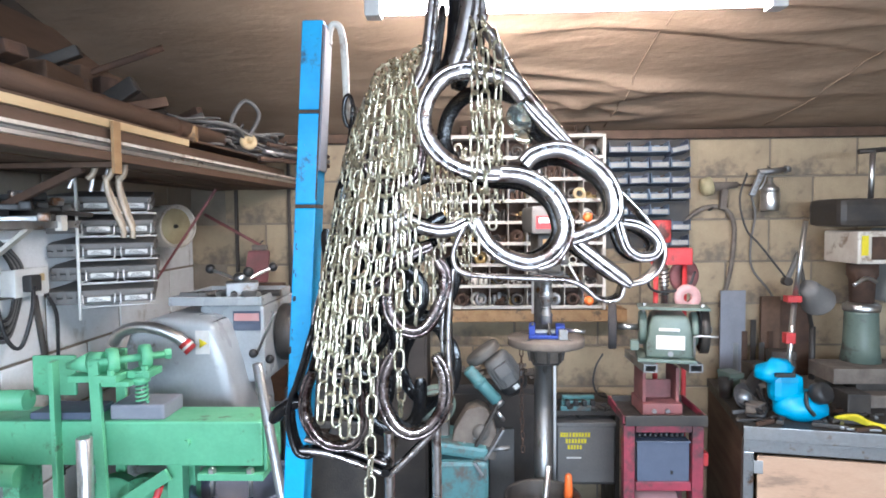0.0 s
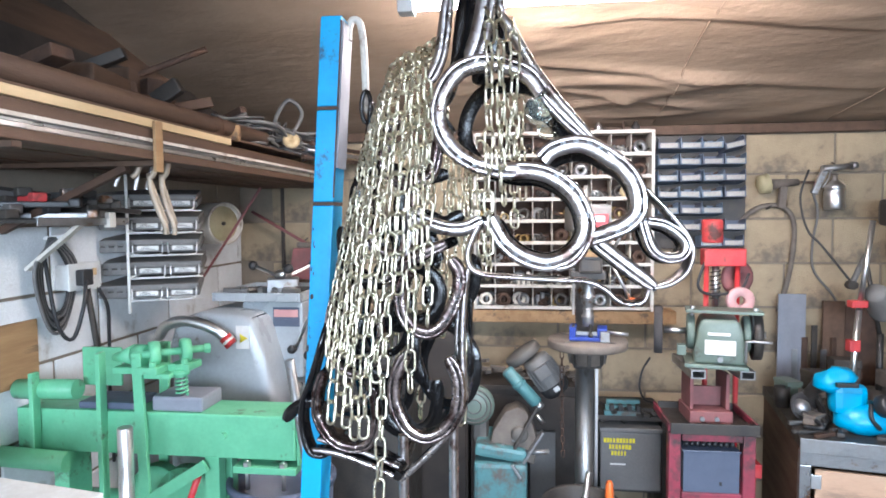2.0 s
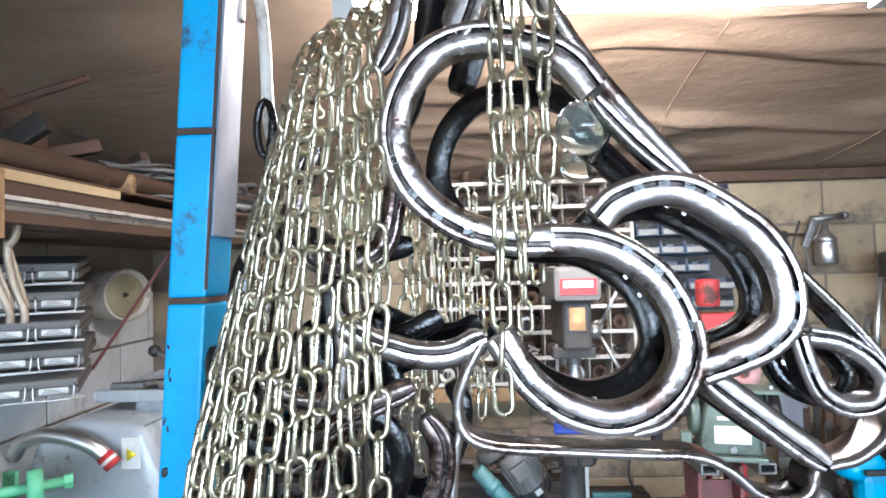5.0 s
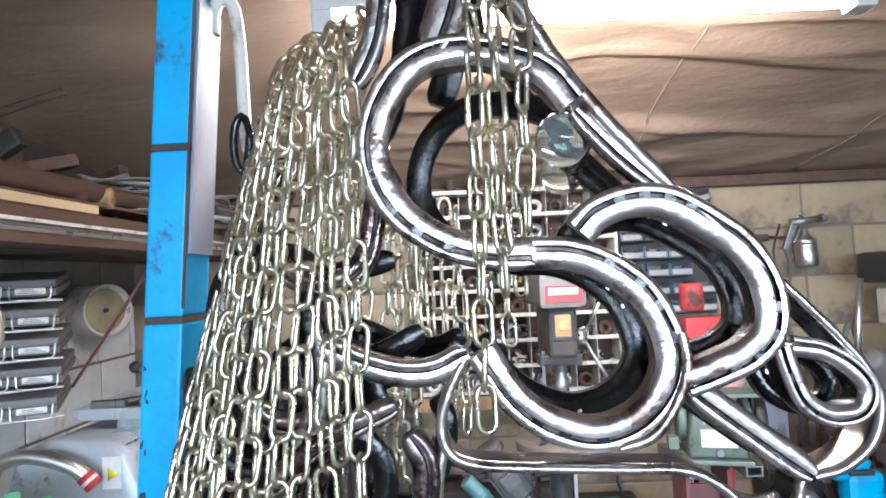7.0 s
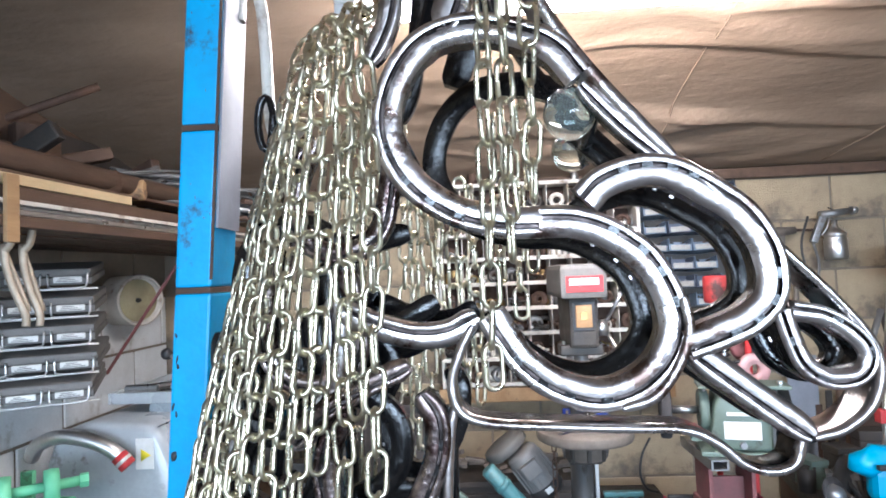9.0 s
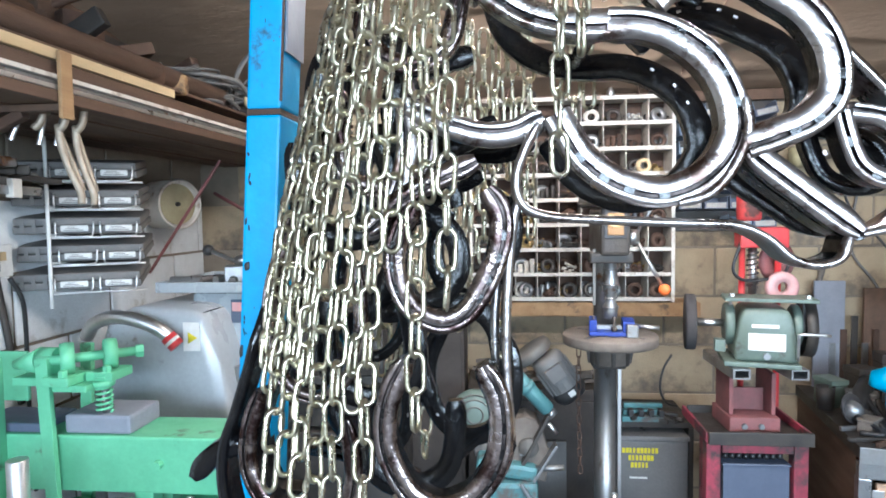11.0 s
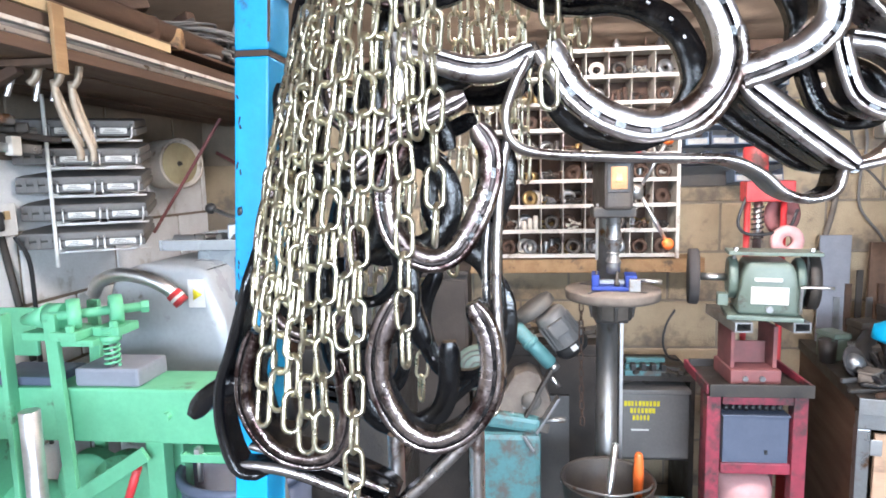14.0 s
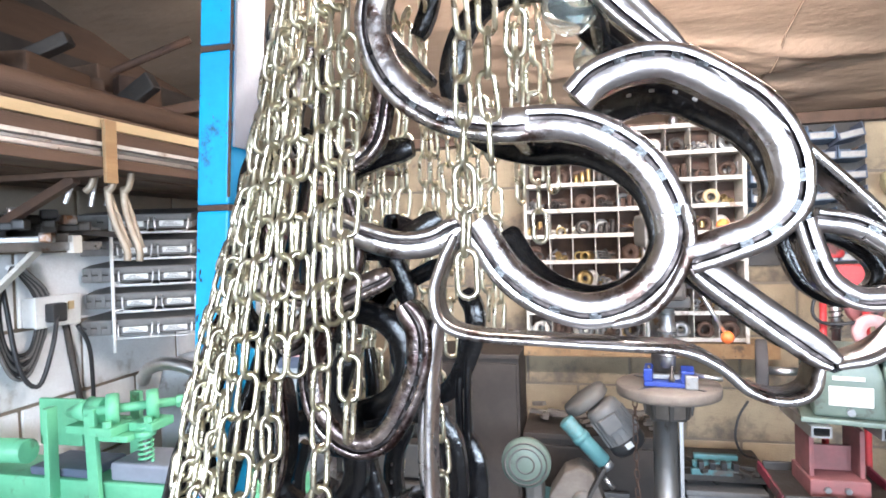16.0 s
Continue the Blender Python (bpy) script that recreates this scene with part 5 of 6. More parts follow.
for link in hangchain.children:
    link.material_slots[0].link = "OBJECT"
    link.material_slots[0].material = M_RUST

# ---- workbench ----
bench = thing("workbench", (1.250, 2.42, 0), "workbench with a dark steel top, galvanised frame and plywood door", "workbench", turn=-11)
part("top", box(0.0, 1.65, -0.02, 0.74, 0.905, 0.950, 0.004), M_DARKIRON, bench)
part("top_edge", box(-0.004, 1.654, -0.028, -0.0205, 0.895, 0.952, 0.002), M_BARE, bench)
part("rail", box(0.0, 1.65, -0.012, 0.02, 0.84, 0.894, 0.003), M_BARE, bench, "galvanised front rail")
part("corner_post", box(0.0, 0.04, -0.010, 0.03, 0, 0.839, 0.003), M_BARE, bench)
part("corner_post", box(1.61, 1.65, -0.010, 0.03, 0, 0.839, 0.003), M_BARE, bench)
part("side_panel", box(0.004, 0.02, 0.032, 0.72, 0.0, 0.904, 0.002), M_BROWNWOOD, bench)
door = part("door", box(0.055, 0.80, -0.006, 0.012, 0.06, 0.825, 0.003), M_PLY, bench, "bare plywood door")
part("hinge", box(0.040, 0.075, -0.011, -0.0065, 0.75, 0.805, 0.001), M_BRIGHT, door)
part("hinge", box(0.040, 0.075, -0.011, -0.0065, 0.12, 0.175, 0.001), M_BRIGHT, door)
part("door", box(0.82, 1.60, -0.006, 0.012, 0.06, 0.825, 0.003), M_PLY, bench, "bare plywood door")
BT = 0.951
bench_rng = random.Random(21)
for k in range(34):
    u, v = bench_rng.uniform(0.02, 0.55), bench_rng.uniform(0.02, 0.42)
    a = radians(-11)
    x, y = 1.265 + math.cos(a) * u - math.sin(a) * v, 2.40 + math.sin(a) * u + math.cos(a) * v
    ln = bench_rng.uniform(0.05, 0.16)
    t = bench_rng.uniform(0, 180)
    bm = box(-ln / 2, ln / 2, -0.007, 0.007, 0, 0.010 + 0.008 * bench_rng.random(), 0.003)
    if k % 3 == 0:
        add_cyl(bm, 0.014, 0.0, 0.014, pose(ln / 2, 0, 0), 12, chamfer=0.003)
    elif k % 3 == 1:
        add_box(bm, -ln / 2 - 0.015, -ln / 2, -0.014, 0.014, 0, 0.018, 0.004)
    solo(("spanner", "chisel", "punch")[k % 3], bm, (M_DARKIRON, M_RUST, M_BARE, M_DARKIRON)[k % 4], "dark worn hand tool lying on the workbench", "hand tool", "tools on the bench", at=(x, y, BT), turn=t)
lg = thing("angle_grinder", (1.375, 2.66, BT), "dusty angle grinder lying on the workbench", "angle grinder", turn=20)
part("body", lathe([(0.02, 0), (0.032, 0.02), (0.034, 0.12), (0.028, 0.20), (0.02, 0.22)], pose(0, 0, 0.04, 0, 70, 30), 18), M_BLACKPL, lg)
part("gear_head", lathe([(0.03, 0), (0.036, 0.02), (0.03, 0.06), (0, 0.07)], pose(-0.03, -0.02, 0.04, 0, -60, 30), 16), M_BARE, lg)
part("disc", lathe([(0.055, -0.002), (0.055, 0.002), (0, 0.003)], pose(-0.05, -0.03, 0.06, 70, 20, 0), 24), M_STONE, lg)
for k in range(2):
    solo("cup", lathe([(0.03, 0), (0.034, 0.09), (0.031, 0.09), (0.027, 0.006), (0, 0.006)], None, 18), (M_DARKIRON, M_WHITEPL)[k], "grimy tin cup standing on the workbench", "cup", at=(1.34 + 0.10 * k, 2.80 - 0.05 * k, BT))
# breathing mask with cyan plastic hood
mask = thing("face_shield", (1.515, 2.50, BT), "bright cyan plastic protective hood with a black strap", "hood")
bm = B()
add_lathe(bm, [(0.0, 0.0), (0.075, 0.004), (0.105, 0.03), (0.105, 0.06), (0.085, 0.095), (0.05, 0.115), (0, 0.12)], pose(0.01, 0, 0) @ Matrix.Diagonal((1.05, 0.8, 1, 1)), 26)
for v in bm.verts:
    v.co += 0.012 * noise.noise_vector(v.co * 22)
    v.co.z = max(0.0, v.co.z)
part("bag", bm, M_CYAN, mask, "crumpled cyan plastic")
bm = B()
add_lathe(bm, [(0.0, 0.0), (0.05, 0.004), (0.075, 0.03), (0.06, 0.07), (0.02, 0.09), (0, 0.092)], pose(-0.085, 0.02, 0.165, 0, -14, 0) @ Matrix.Diagonal((1.15, 0.7, 0.95, 1)), 22)
for v in bm.verts:
    v.co += 0.014 * noise.noise_vector(v.co * 25)
part("visor", bm, M_CYAN, mask, "cyan plastic brow of the hood")
part("neck", box(-0.115, 0.015, -0.03, 0.05, 0.07, 0.19, 0.03), M_CYAN, mask)
part("slot", box(-0.12, -0.04, -0.055, -0.035, 0.188, 0.205, 0.004), M_BLACKPL, mask)
part("filter", lathe([(0.035, -0.03), (0.045, -0.02), (0.045, 0.02), (0.03, 0.03)], pose(0.05, -0.08, 0.13, 60, 40, 0), 20), M_BLACKPL, mask, "round black filter")
part("strap", tube(smooth_path([(0.0, -0.06, 0.13), (-0.01, -0.09, 0.08), (0.02, -0.09, 0.04)], 6), 0.008, 7), M_BLACKPL, mask)
strap = thing("yellow_strap", (1.685, 2.40, BT), "yellow webbing strap lying on the workbench", "strap")
for k in range(3):
    part("webbing", tube(smooth_path([(-0.05, 0.04, 0.02), (0.0, 0.02 - 0.015 * k, 0.025 + 0.01 * k), (0.05, -0.01, 0.012 + 0.004 * k), (0.10, -0.03 - 0.01 * k, 0.010)], 6), 0.009, 6), M_YELLOW, strap)
part("buckle", box(-0.07, -0.03, 0.02, 0.06, 0.0, 0.02, 0.004), M_DARKIRON, strap)
# cone lamp with its jointed arm
dl = thing("work_lamp", (1.70, 2.84, BT), "grey cone-shaped work lamp on a jointed arm", "lamp")
part("shade", lathe([(0.075, 0), (0.072, 0.004), (0.045, 0.13), (0.038, 0.15), (0.0, 0.152)], pose(0.065, -0.04, 0.46, 35, -52, 0), 28), M_CASE, dl)
part("reflector", lathe([(0.070, 0.003), (0.0, 0.02)], pose(0.065, -0.04, 0.46, 35, -52, 0), 24), M_LABEL, dl)
part("joint", lathe([(0.02, -0.02), (0.02, 0.02)], pose(-0.06, 0.0, 0.55, 90, 0, 0), 14), M_DARKIRON, dl)
part("arm", rod((-0.06, 0, 0.55), (0.02, 0.05, 0.68), 0.012, 10), M_CASE, dl)
part("arm", rod((0.02, 0.05, 0.68), (0.10, 0.06, 0.30), 0.010, 10), M_DARKIRON, dl)
part("post", rod((0.10, 0.06, 0.0), (0.10, 0.06, 0.32), 0.014, 12), M_DARKIRON, dl)
part("cable", tube(smooth_path([(-0.05, 0.02, 0.56), (-0.14, 0.10, 0.72), (-0.19, 0.14, 0.80), (-0.21, 0.17, 0.95), (-0.17, 0.18, 1.08)], 6), 0.005, 7), M_BLACKPL, dl)
pole = thing("marker_rod", (1.57, 2.70, BT), "white rod with red ends standing on the workbench", "rod")
part("shaft", rod((0, 0, 0.0), (0.03, 0.0, 0.46), 0.012, 12), M_BRIGHT, pole)
part("upper_shaft", rod((0.03, 0, 0.46), (0.075, 0, 0.84), 0.011, 12), M_BRIGHT, pole)
part("red_end", box(-0.012, 0.032, -0.02, 0.02, 0.28, 0.33, 0.005), M_RED, pole)
part("red_end", box(-0.01, 0.055, -0.025, 0.02, 0.47, 0.50, 0.005), M_RED, pole)
# milling machine at the end of the bench
mill = thing("milling_machine", (1.98, 2.82, BT), "green bench milling drill with a cream gearbox", "milling machine")
part("base", box(-0.20, 0.20, -0.20, 0.16, 0, 0.06, 0.01), M_DUSTYBROWN, mill)
part("table", box(-0.22, 0.26, -0.16, 0.04, 0.10, 0.17, 0.006), M_DUSTYBROWN, mill)
part("saddle", box(-0.10, 0.12, -0.13, 0.06, 0.06, 0.10, 0.006), M_DARKIRON, mill)
part("column", lathe([(0.085, 0.17), (0.075, 0.25), (0.070, 0.40), (0.072, 0.41)], None, 28), M_GREYGREEN, mill)
part("collar", lathe([(0.075, 0.41), (0.078, 0.415), (0.078, 0.44), (0.06, 0.45)], None, 28), M_BRIGHT, mill)
part("spindle", lathe([(0.05, 0.44), (0.055, 0.56), (0.065, 0.58), (0.065, 0.64)], None, 24), M_RUST, mill)
part("gearbox", box(-0.10, 0.10, -0.12, 0.14, 0.64, 0.79, 0.01), M_CREAM, mill)
part("warning_label", box(-0.085, -0.055, -0.1235, -0.1205, 0.68, 0.77), M_YELLOW, mill)
part("dial", box(-0.04, 0.05, -0.124, -0.1205, 0.66, 0.765, 0.003), M_RUST, mill)
part("head", box(-0.17, 0.30, -0.10, 0.16, 0.81, 0.94, 0.03), M_DARKIRON, mill)
part("feed_lever", tube(smooth_path([(-0.02, -0.13, 0.56), (-0.08, -0.15, 0.58), (-0.14, -0.16, 0.55)], 5), 0.008, 9), M_BRIGHT, mill)
part("side_cover", box(0.11, 0.24, -0.14, 0.12, 0.45, 0.80, 0.01), M_LATHE, mill)
part("draw_bar", rod((0.03, 0.0, 0.94), (0.035, 0, 1.16), 0.012, 12), M_BRIGHT, mill)
part("draw_handle", rod((-0.03, 0, 1.16), (0.10, 0, 1.17), 0.012, 12), M_DARKIRON, mill)
solo("steel_block", box(-0.05, 0.05, -0.06, 0.06, 0, 0.09, 0.006), M_DARKIRON, "grey machined steel block on the workbench", "block", at=(1.80, 2.60, BT))
for k in range(5):
    h = 0.20 + 0.06 * (k % 3)
    solo("steel_flat", box(-0.014, 0.014, -0.004, 0.004, 0, h, 0.001), (M_BARE, M_RUST, M_DARKIRON)[k % 3], "flat steel offcut standing against the wall", "offcut", "offcuts at the wall", at=(1.52 + 0.045 * k, 3.10, BT), turn=5 * k)
solo("dark_board", box(-0.02, 0.14, 0, 0.015, 0, 0.42, 0.003), M_RUST, "brown board standing against the wall", "board", at=(1.78, 3.12, BT))
solo("wall_sheet", box(0, 0.13, 0, 0.010, 0.0, 0.475, 0.002), M_PADGREY, "blue-grey metal sheet leaning on the wall", "sheet", at=(1.44, 3.10, BT))
solo("dark_board", box(0, 0.10, 0, 0.015, 0, 0.44, 0.003), M_BROWNWOOD, "dark brown board standing against the wall", "board", at=(1.655, 3.11, BT))
for k, (x, y, w, d, h, mt, a) in enumerate(((1.39, 2.86, 0.07, 0.10, 0.11, M_GREYGREEN, 12), (1.44, 2.74, 0.10, 0.06, 0.09, M_DUSTY, -25), (1.52, 2.88, 0.09, 0.09, 0.15, M_DARKIRON, 8), (1.66, 2.92, 0.11, 0.08, 0.20, M_GRIME, -6), (1.36, 2.55, 0.08, 0.05, 0.05, M_DUSTYBROWN, 40))):
    bx = thing("parts_tin", (x, y, BT), "grimy old parts tin among tools on the workbench", "tin", "tins on the bench", turn=a)
    part("body", box(-w / 2, w / 2, -d / 2, d / 2, 0, h * 0.8, 0.006), mt, bx)
    part("lid", box(-w / 2 - 0.003, w / 2 + 0.003, -d / 2 - 0.003, d / 2 + 0.003, h * 0.8 + 0.0005, h, 0.005), mt, bx)
for k in range(4):
    solo("air_hose", tube(smooth_path([(1.30 + 0.05 * k, 2.50 + 0.03 * k, BT + 0.012), (1.36 + 0.03 * k, 2.47 + 0.05 * k, BT + 0.022), (1.33 + 0.05 * k, 2.60 + 0.04 * k, BT + 0.05 + 0.01 * k), (1.42 + 0.02 * k, 2.66 + 0.02 * k, BT + 0.03), (1.47 + 0.02 * k, 2.52 + 0.03 * k, BT + 0.012)], 6), 0.009, 8), (M_BLACKPL, M_DARKIRON)[k % 2], "black hose lying coiled among the tools", "hose", "hoses on the bench")

# ---- timber rack along the whitewashed wall ----
def lengthwise(x0, y0, x1, y1, z0, z1, w, bevel=0.003):
    """A long board laid along the wall: its outer edge runs from (x0, y0) to (x1, y1)."""
    l = math.hypot(x1 - x0, y1 - y0)
    m = Matrix.Translation((x0, y0, 0)) @ Matrix.Rotation(math.atan2(y1 - y0, x1 - x0), 4, "Z")
    return box(0, l, 0, w, z0, z1, bevel, m)


ts_ = thing("timber_shelf", (0, 0, 0), "dark timber shelf boards fixed along the whitewashed wall", "shelf")
for k in range(4):
    part("board", lengthwise(-0.905 - 0.121 * k, 0.70 + 0.01 * k, -0.790 - 0.121 * k, 3.15, 1.985 - 0.003 * (k % 2), 2.010 - 0.002 * (k % 2), 0.117), M_BROWNWOOD, ts_)
for y in (1.10, 1.56):
    br = thing("shelf_bracket", (-0.87 + 0.047 * (y - 1.5), y, 1.984), "brown wooden shelf bracket with a diagonal strut", "bracket", "shelf brackets")
    part("arm", box(-0.50, 0.005, -0.014, 0.014, -0.016, -0.001, 0.003), M_BROWNWOOD, br)
    if y > 1.2:
        part("strut", bar((-0.09, 0, -0.018), (-0.50, 0.0, -0.20), 0.022, 0.022, 0.003), M_RUST, br)
    if y == 1.56:
        part("stop", box(0.002, 0.012, -0.018, 0.018, -0.034, 0.11, 0.003), M_WOOD, br)
EDGE = lambda y: -0.905 + 0.047 * (y - 0.70)
for k, (z0, z1, ya, yb, off, mt, label) in enumerate((
        (2.011, 2.022, 0.75, 3.12, 0.004, M_BRIGHT, "thin galvanised strip lying on the shelf edge"),
        (2.023, 2.032, 0.80, 3.10, 0.010, M_BARE, "thin grey steel strip lying on the shelf edge"),
        (2.033, 2.043, 0.78, 3.12, 0.000, M_CREAM, "thin pale strip lying on the shelf edge"),
        (2.044, 2.074, 0.72, 2.95, 0.012, M_BROWNWOOD, "dark brown batten lying on the shelf"),
        (2.075, 2.098, 0.72, 1.98, 0.004, M_PALEWOOD, "pale new pine lath lying on the shelf"),
        (2.099, 2.108, 0.72, 2.70, 0.016, M_BROWNWOOD, "thin dark board lying on the shelf"))):
    solo("strip" if k < 3 else "batten", lengthwise(EDGE(ya) - off, ya, EDGE(yb) - off, yb, z0, z1, 0.05 + 0.02 * (k % 3), 0.002), mt, label, "strip" if k < 3 else "batten", "lengths on the shelf")
solo("timber_beam", rod((-0.945, 0.75, 2.140), (-0.87, 2.30, 2.140), 0.030, 18, 0.028, 0.004), M_BROWNWOOD, "long round brown pole lying on the shelf", "pole")
for k in range(4):
    solo("plank", lengthwise(-1.00 - 0.085 * k, 0.8, -0.93 - 0.085 * k, 2.7 - 0.2 * k, 2.011, 2.05 + 0.02 * (k % 2), 0.08, 0.004), (M_BROWNWOOD, M_WOOD, M_RUST, M_BROWNWOOD)[k], "rough dark plank stored on the shelf", "plank", "planks on the shelf")
SZ = 2.072
for k in range(3):
    solo("stored_board", box(-1.392 + 0.018 * k, -1.376 + 0.018 * k, 0.85 + 0.3 * k, 2.2 + 0.32 * k, SZ, 2.62 - 0.11 * k, 0.003), (M_GRIME, M_BROWNWOOD, M_GRIME)[k], "dark wide board stored upright against the wall", "board", "boards under the roof")
solo("carton", box(-0.16, 0.16, -0.11, 0.11, 0, 0.17, 0.008), M_BROWNWOOD, "brown box stored under the roof", "box", at=(-1.16, 1.55, SZ), turn=10)
solo("carton", box(-0.12, 0.12, -0.10, 0.12, 0, 0.24, 0.008), M_BROWNWOOD, "dusty wooden box stored under the roof", "box", at=(-1.20, 1.90, SZ), turn=-8)
solo("rusty_bracket", add_box(box(-0.10, 0.10, -0.03, 0.03, 0, 0.09, 0.01), -0.03, 0.03, -0.03, 0.03, 0.09, 0.20, 0.01), M_RUST, "heavy rusty casting lying on the shelf", "casting", at=(-1.06, 1.85, SZ + 0.01), turn=60)
solo("iron_pipe", rod((0, 0, 0.045), (0.20, 0.25, 0.045), 0.045, 20), M_RUST, "short thick rusty pipe lying on the shelf", "pipe", at=(-1.09, 1.72, SZ + 0.012))
solo("wooden_roller", rod((0, 0, 0.035), (0.10, 0.03, 0.035), 0.030, 18, None, 0.005), M_WOOD, "short wooden roller lying on the shelf", "roller", at=(-0.95, 2.02, SZ + 0.02))
solo("brown_rod", rod((-1.28, 1.75, 2.20), (-0.90, 1.92, 2.395), 0.011, 10), M_RUST, "reddish rod sticking out over the shelf", "rod")
hoard_rng = random.Random(31)
for k in range(14):
    y = 1.25 + 0.11 * k
    a = hoard_rng.uniform(-0.5, 0.9)
    l = hoard_rng.uniform(0.18, 0.42)
    x = -1.24 + hoard_rng.uniform(-0.06, 0.14)
    z = SZ + 0.03 + 0.03 * (k % 4)
    bm = bar((x, y, z), (min(-0.93, x + l * math.cos(a)), y + l * math.sin(a), z + hoard_rng.uniform(0.0, 0.12)), hoard_rng.uniform(0.03, 0.08), hoard_rng.uniform(0.03, 0.06), 0.006)
    solo("offcut", bm, (M_BROWNWOOD, M_RUST, M_DARKIRON)[k % 3], "dusty dark offcut stored on the shelf under the roof", "offcut", "offcuts on the shelf")
tan_rng = random.Random(8)
bm = B()
for k in range(24):
    x, y = tan_rng.uniform(-1.02, -0.88), tan_rng.uniform(1.95, 2.30)
    lay = SZ + 0.03 + 0.004 * k
    pts = [(x, y, lay)]
    for n in range(5):
        pts.append((-0.93 + 0.09 * math.sin(n * 1.7 + k) + 0.03 * n, y + 0.16 * (n + 1) + tan_rng.uniform(-0.05, 0.05), lay + tan_rng.uniform(-0.015, 0.05)))
    add_tube(bm, smooth_path(pts, 6), tan_rng.choice((0.004, 0.006, 0.008)), 7)
add_tube(bm, smooth_path([(-0.92, 2.4, SZ + 0.06), (-0.82, 2.45, SZ + 0.10), (-0.78, 2.50, SZ + 0.20), (-0.84, 2.50, SZ + 0.26), (-0.90, 2.50, SZ + 0.18), (-0.88, 2.45, SZ + 0.08)], 7), 0.009, 8)
solo("cable_heap", bm, M_CASE, "tangled grey cables and hoses heaped on the shelf", "cables", kind="stuff")
solo("cable_reel", lathe([(0.032, -0.012), (0.036, 0), (0.032, 0.012), (0.012, 0.012), (0.012, -0.012)], pose(0, 0, 0, 70, 0, 20), 20), M_PALEWOOD, "small pale reel among the cables", "reel", at=(-0.80, 2.42, SZ + 0.075))
for k in range(3):
    solo("conduit", rod((-0.80 + 0.02 * k, 2.55, SZ + 0.02 + 0.03 * k), (-0.62, 3.10, SZ + 0.03 + 0.025 * k), 0.010, 10), (M_RUST, M_BARE, M_RUST)[k], "thin rusty conduit lying on the shelf", "conduit", "conduits on the shelf")

# ---- clamps hanging from the shelf ----
for k, (x, y, tilt) in enumerate(((-0.962, 1.60, 12), (-0.938, 1.63, 2), (-0.915, 1.66, 5))):
    cl = thing("locking_clamp", (x, y, 2.004), "worn steel locking clamp hanging open from the shelf edge", "clamp", "hanging clamps", turn=15)
    m = pose(0, 0, 0, 0, tilt, 0)
    bm = tube([m @ Vector(p) for p in smooth_path([(-0.020, 0, -0.030), (-0.022, 0, 0.0), (-0.012, 0, 0.016), (0.010, 0, 0.015), (0.020, 0, -0.005), (0.018, 0, -0.045), (0.006, 0, -0.065)], 6)], 0.0085, 8)
    part("frame", bm, M_TAN, cl)
    if k:
        bm = tube([m @ Vector(p) for p in smooth_path([(0.004, 0.0, -0.055), (0.010, 0, -0.10), (0.026, 0, -0.15), (0.050, 0, -0.205), (0.052, 0, -0.232)], 5)], 0.0085, 8)
        part("handle", bm, M_TAN, cl)
        bm = tube([m @ Vector(p) for p in smooth_path([(-0.004, 0.012, -0.05), (0.018, 0.012, -0.11), (0.052, 0.012, -0.20)], 5)], 0.0065, 8)
        part("lever", bm, M_TAN, cl)
    part("jaw_screw", rod(m @ Vector((-0.022, 0, -0.02)), m @ Vector((-0.036, 0, -0.10)), 0.006, 8), M_BRIGHT, cl)

# ---- wire rack with cases ----
wire = thing("wire_rack", (-1.36, 2.03, 1.47), "white wire rack on the whitewashed wall holding flat tool cases", "rack")
for dx, dy in ((0.088, -0.028),):
    part("upright", tube(smooth_path([(dx, dy, 0), (dx, dy, 0.25), (dx, dy, 0.50), (dx - 0.02, dy + 0.02, 0.54), (dx - 0.03, dy + 0.10, 0.55)], 4), 0.0055, 8), M_WHITEPL, wire)
for r in range(5):
    z = 0.048 + 0.0845 * r
    part("support", tube([(0.088, -0.024, z), (0.0, 0.25, z)], 0.004, 6), M_WHITEPL, wire)
    part("support", tube([(0.088, -0.018, z - 0.006), (0.30, 0.115, z - 0.006)], 0.0035, 6), M_WHITEPL, wire)


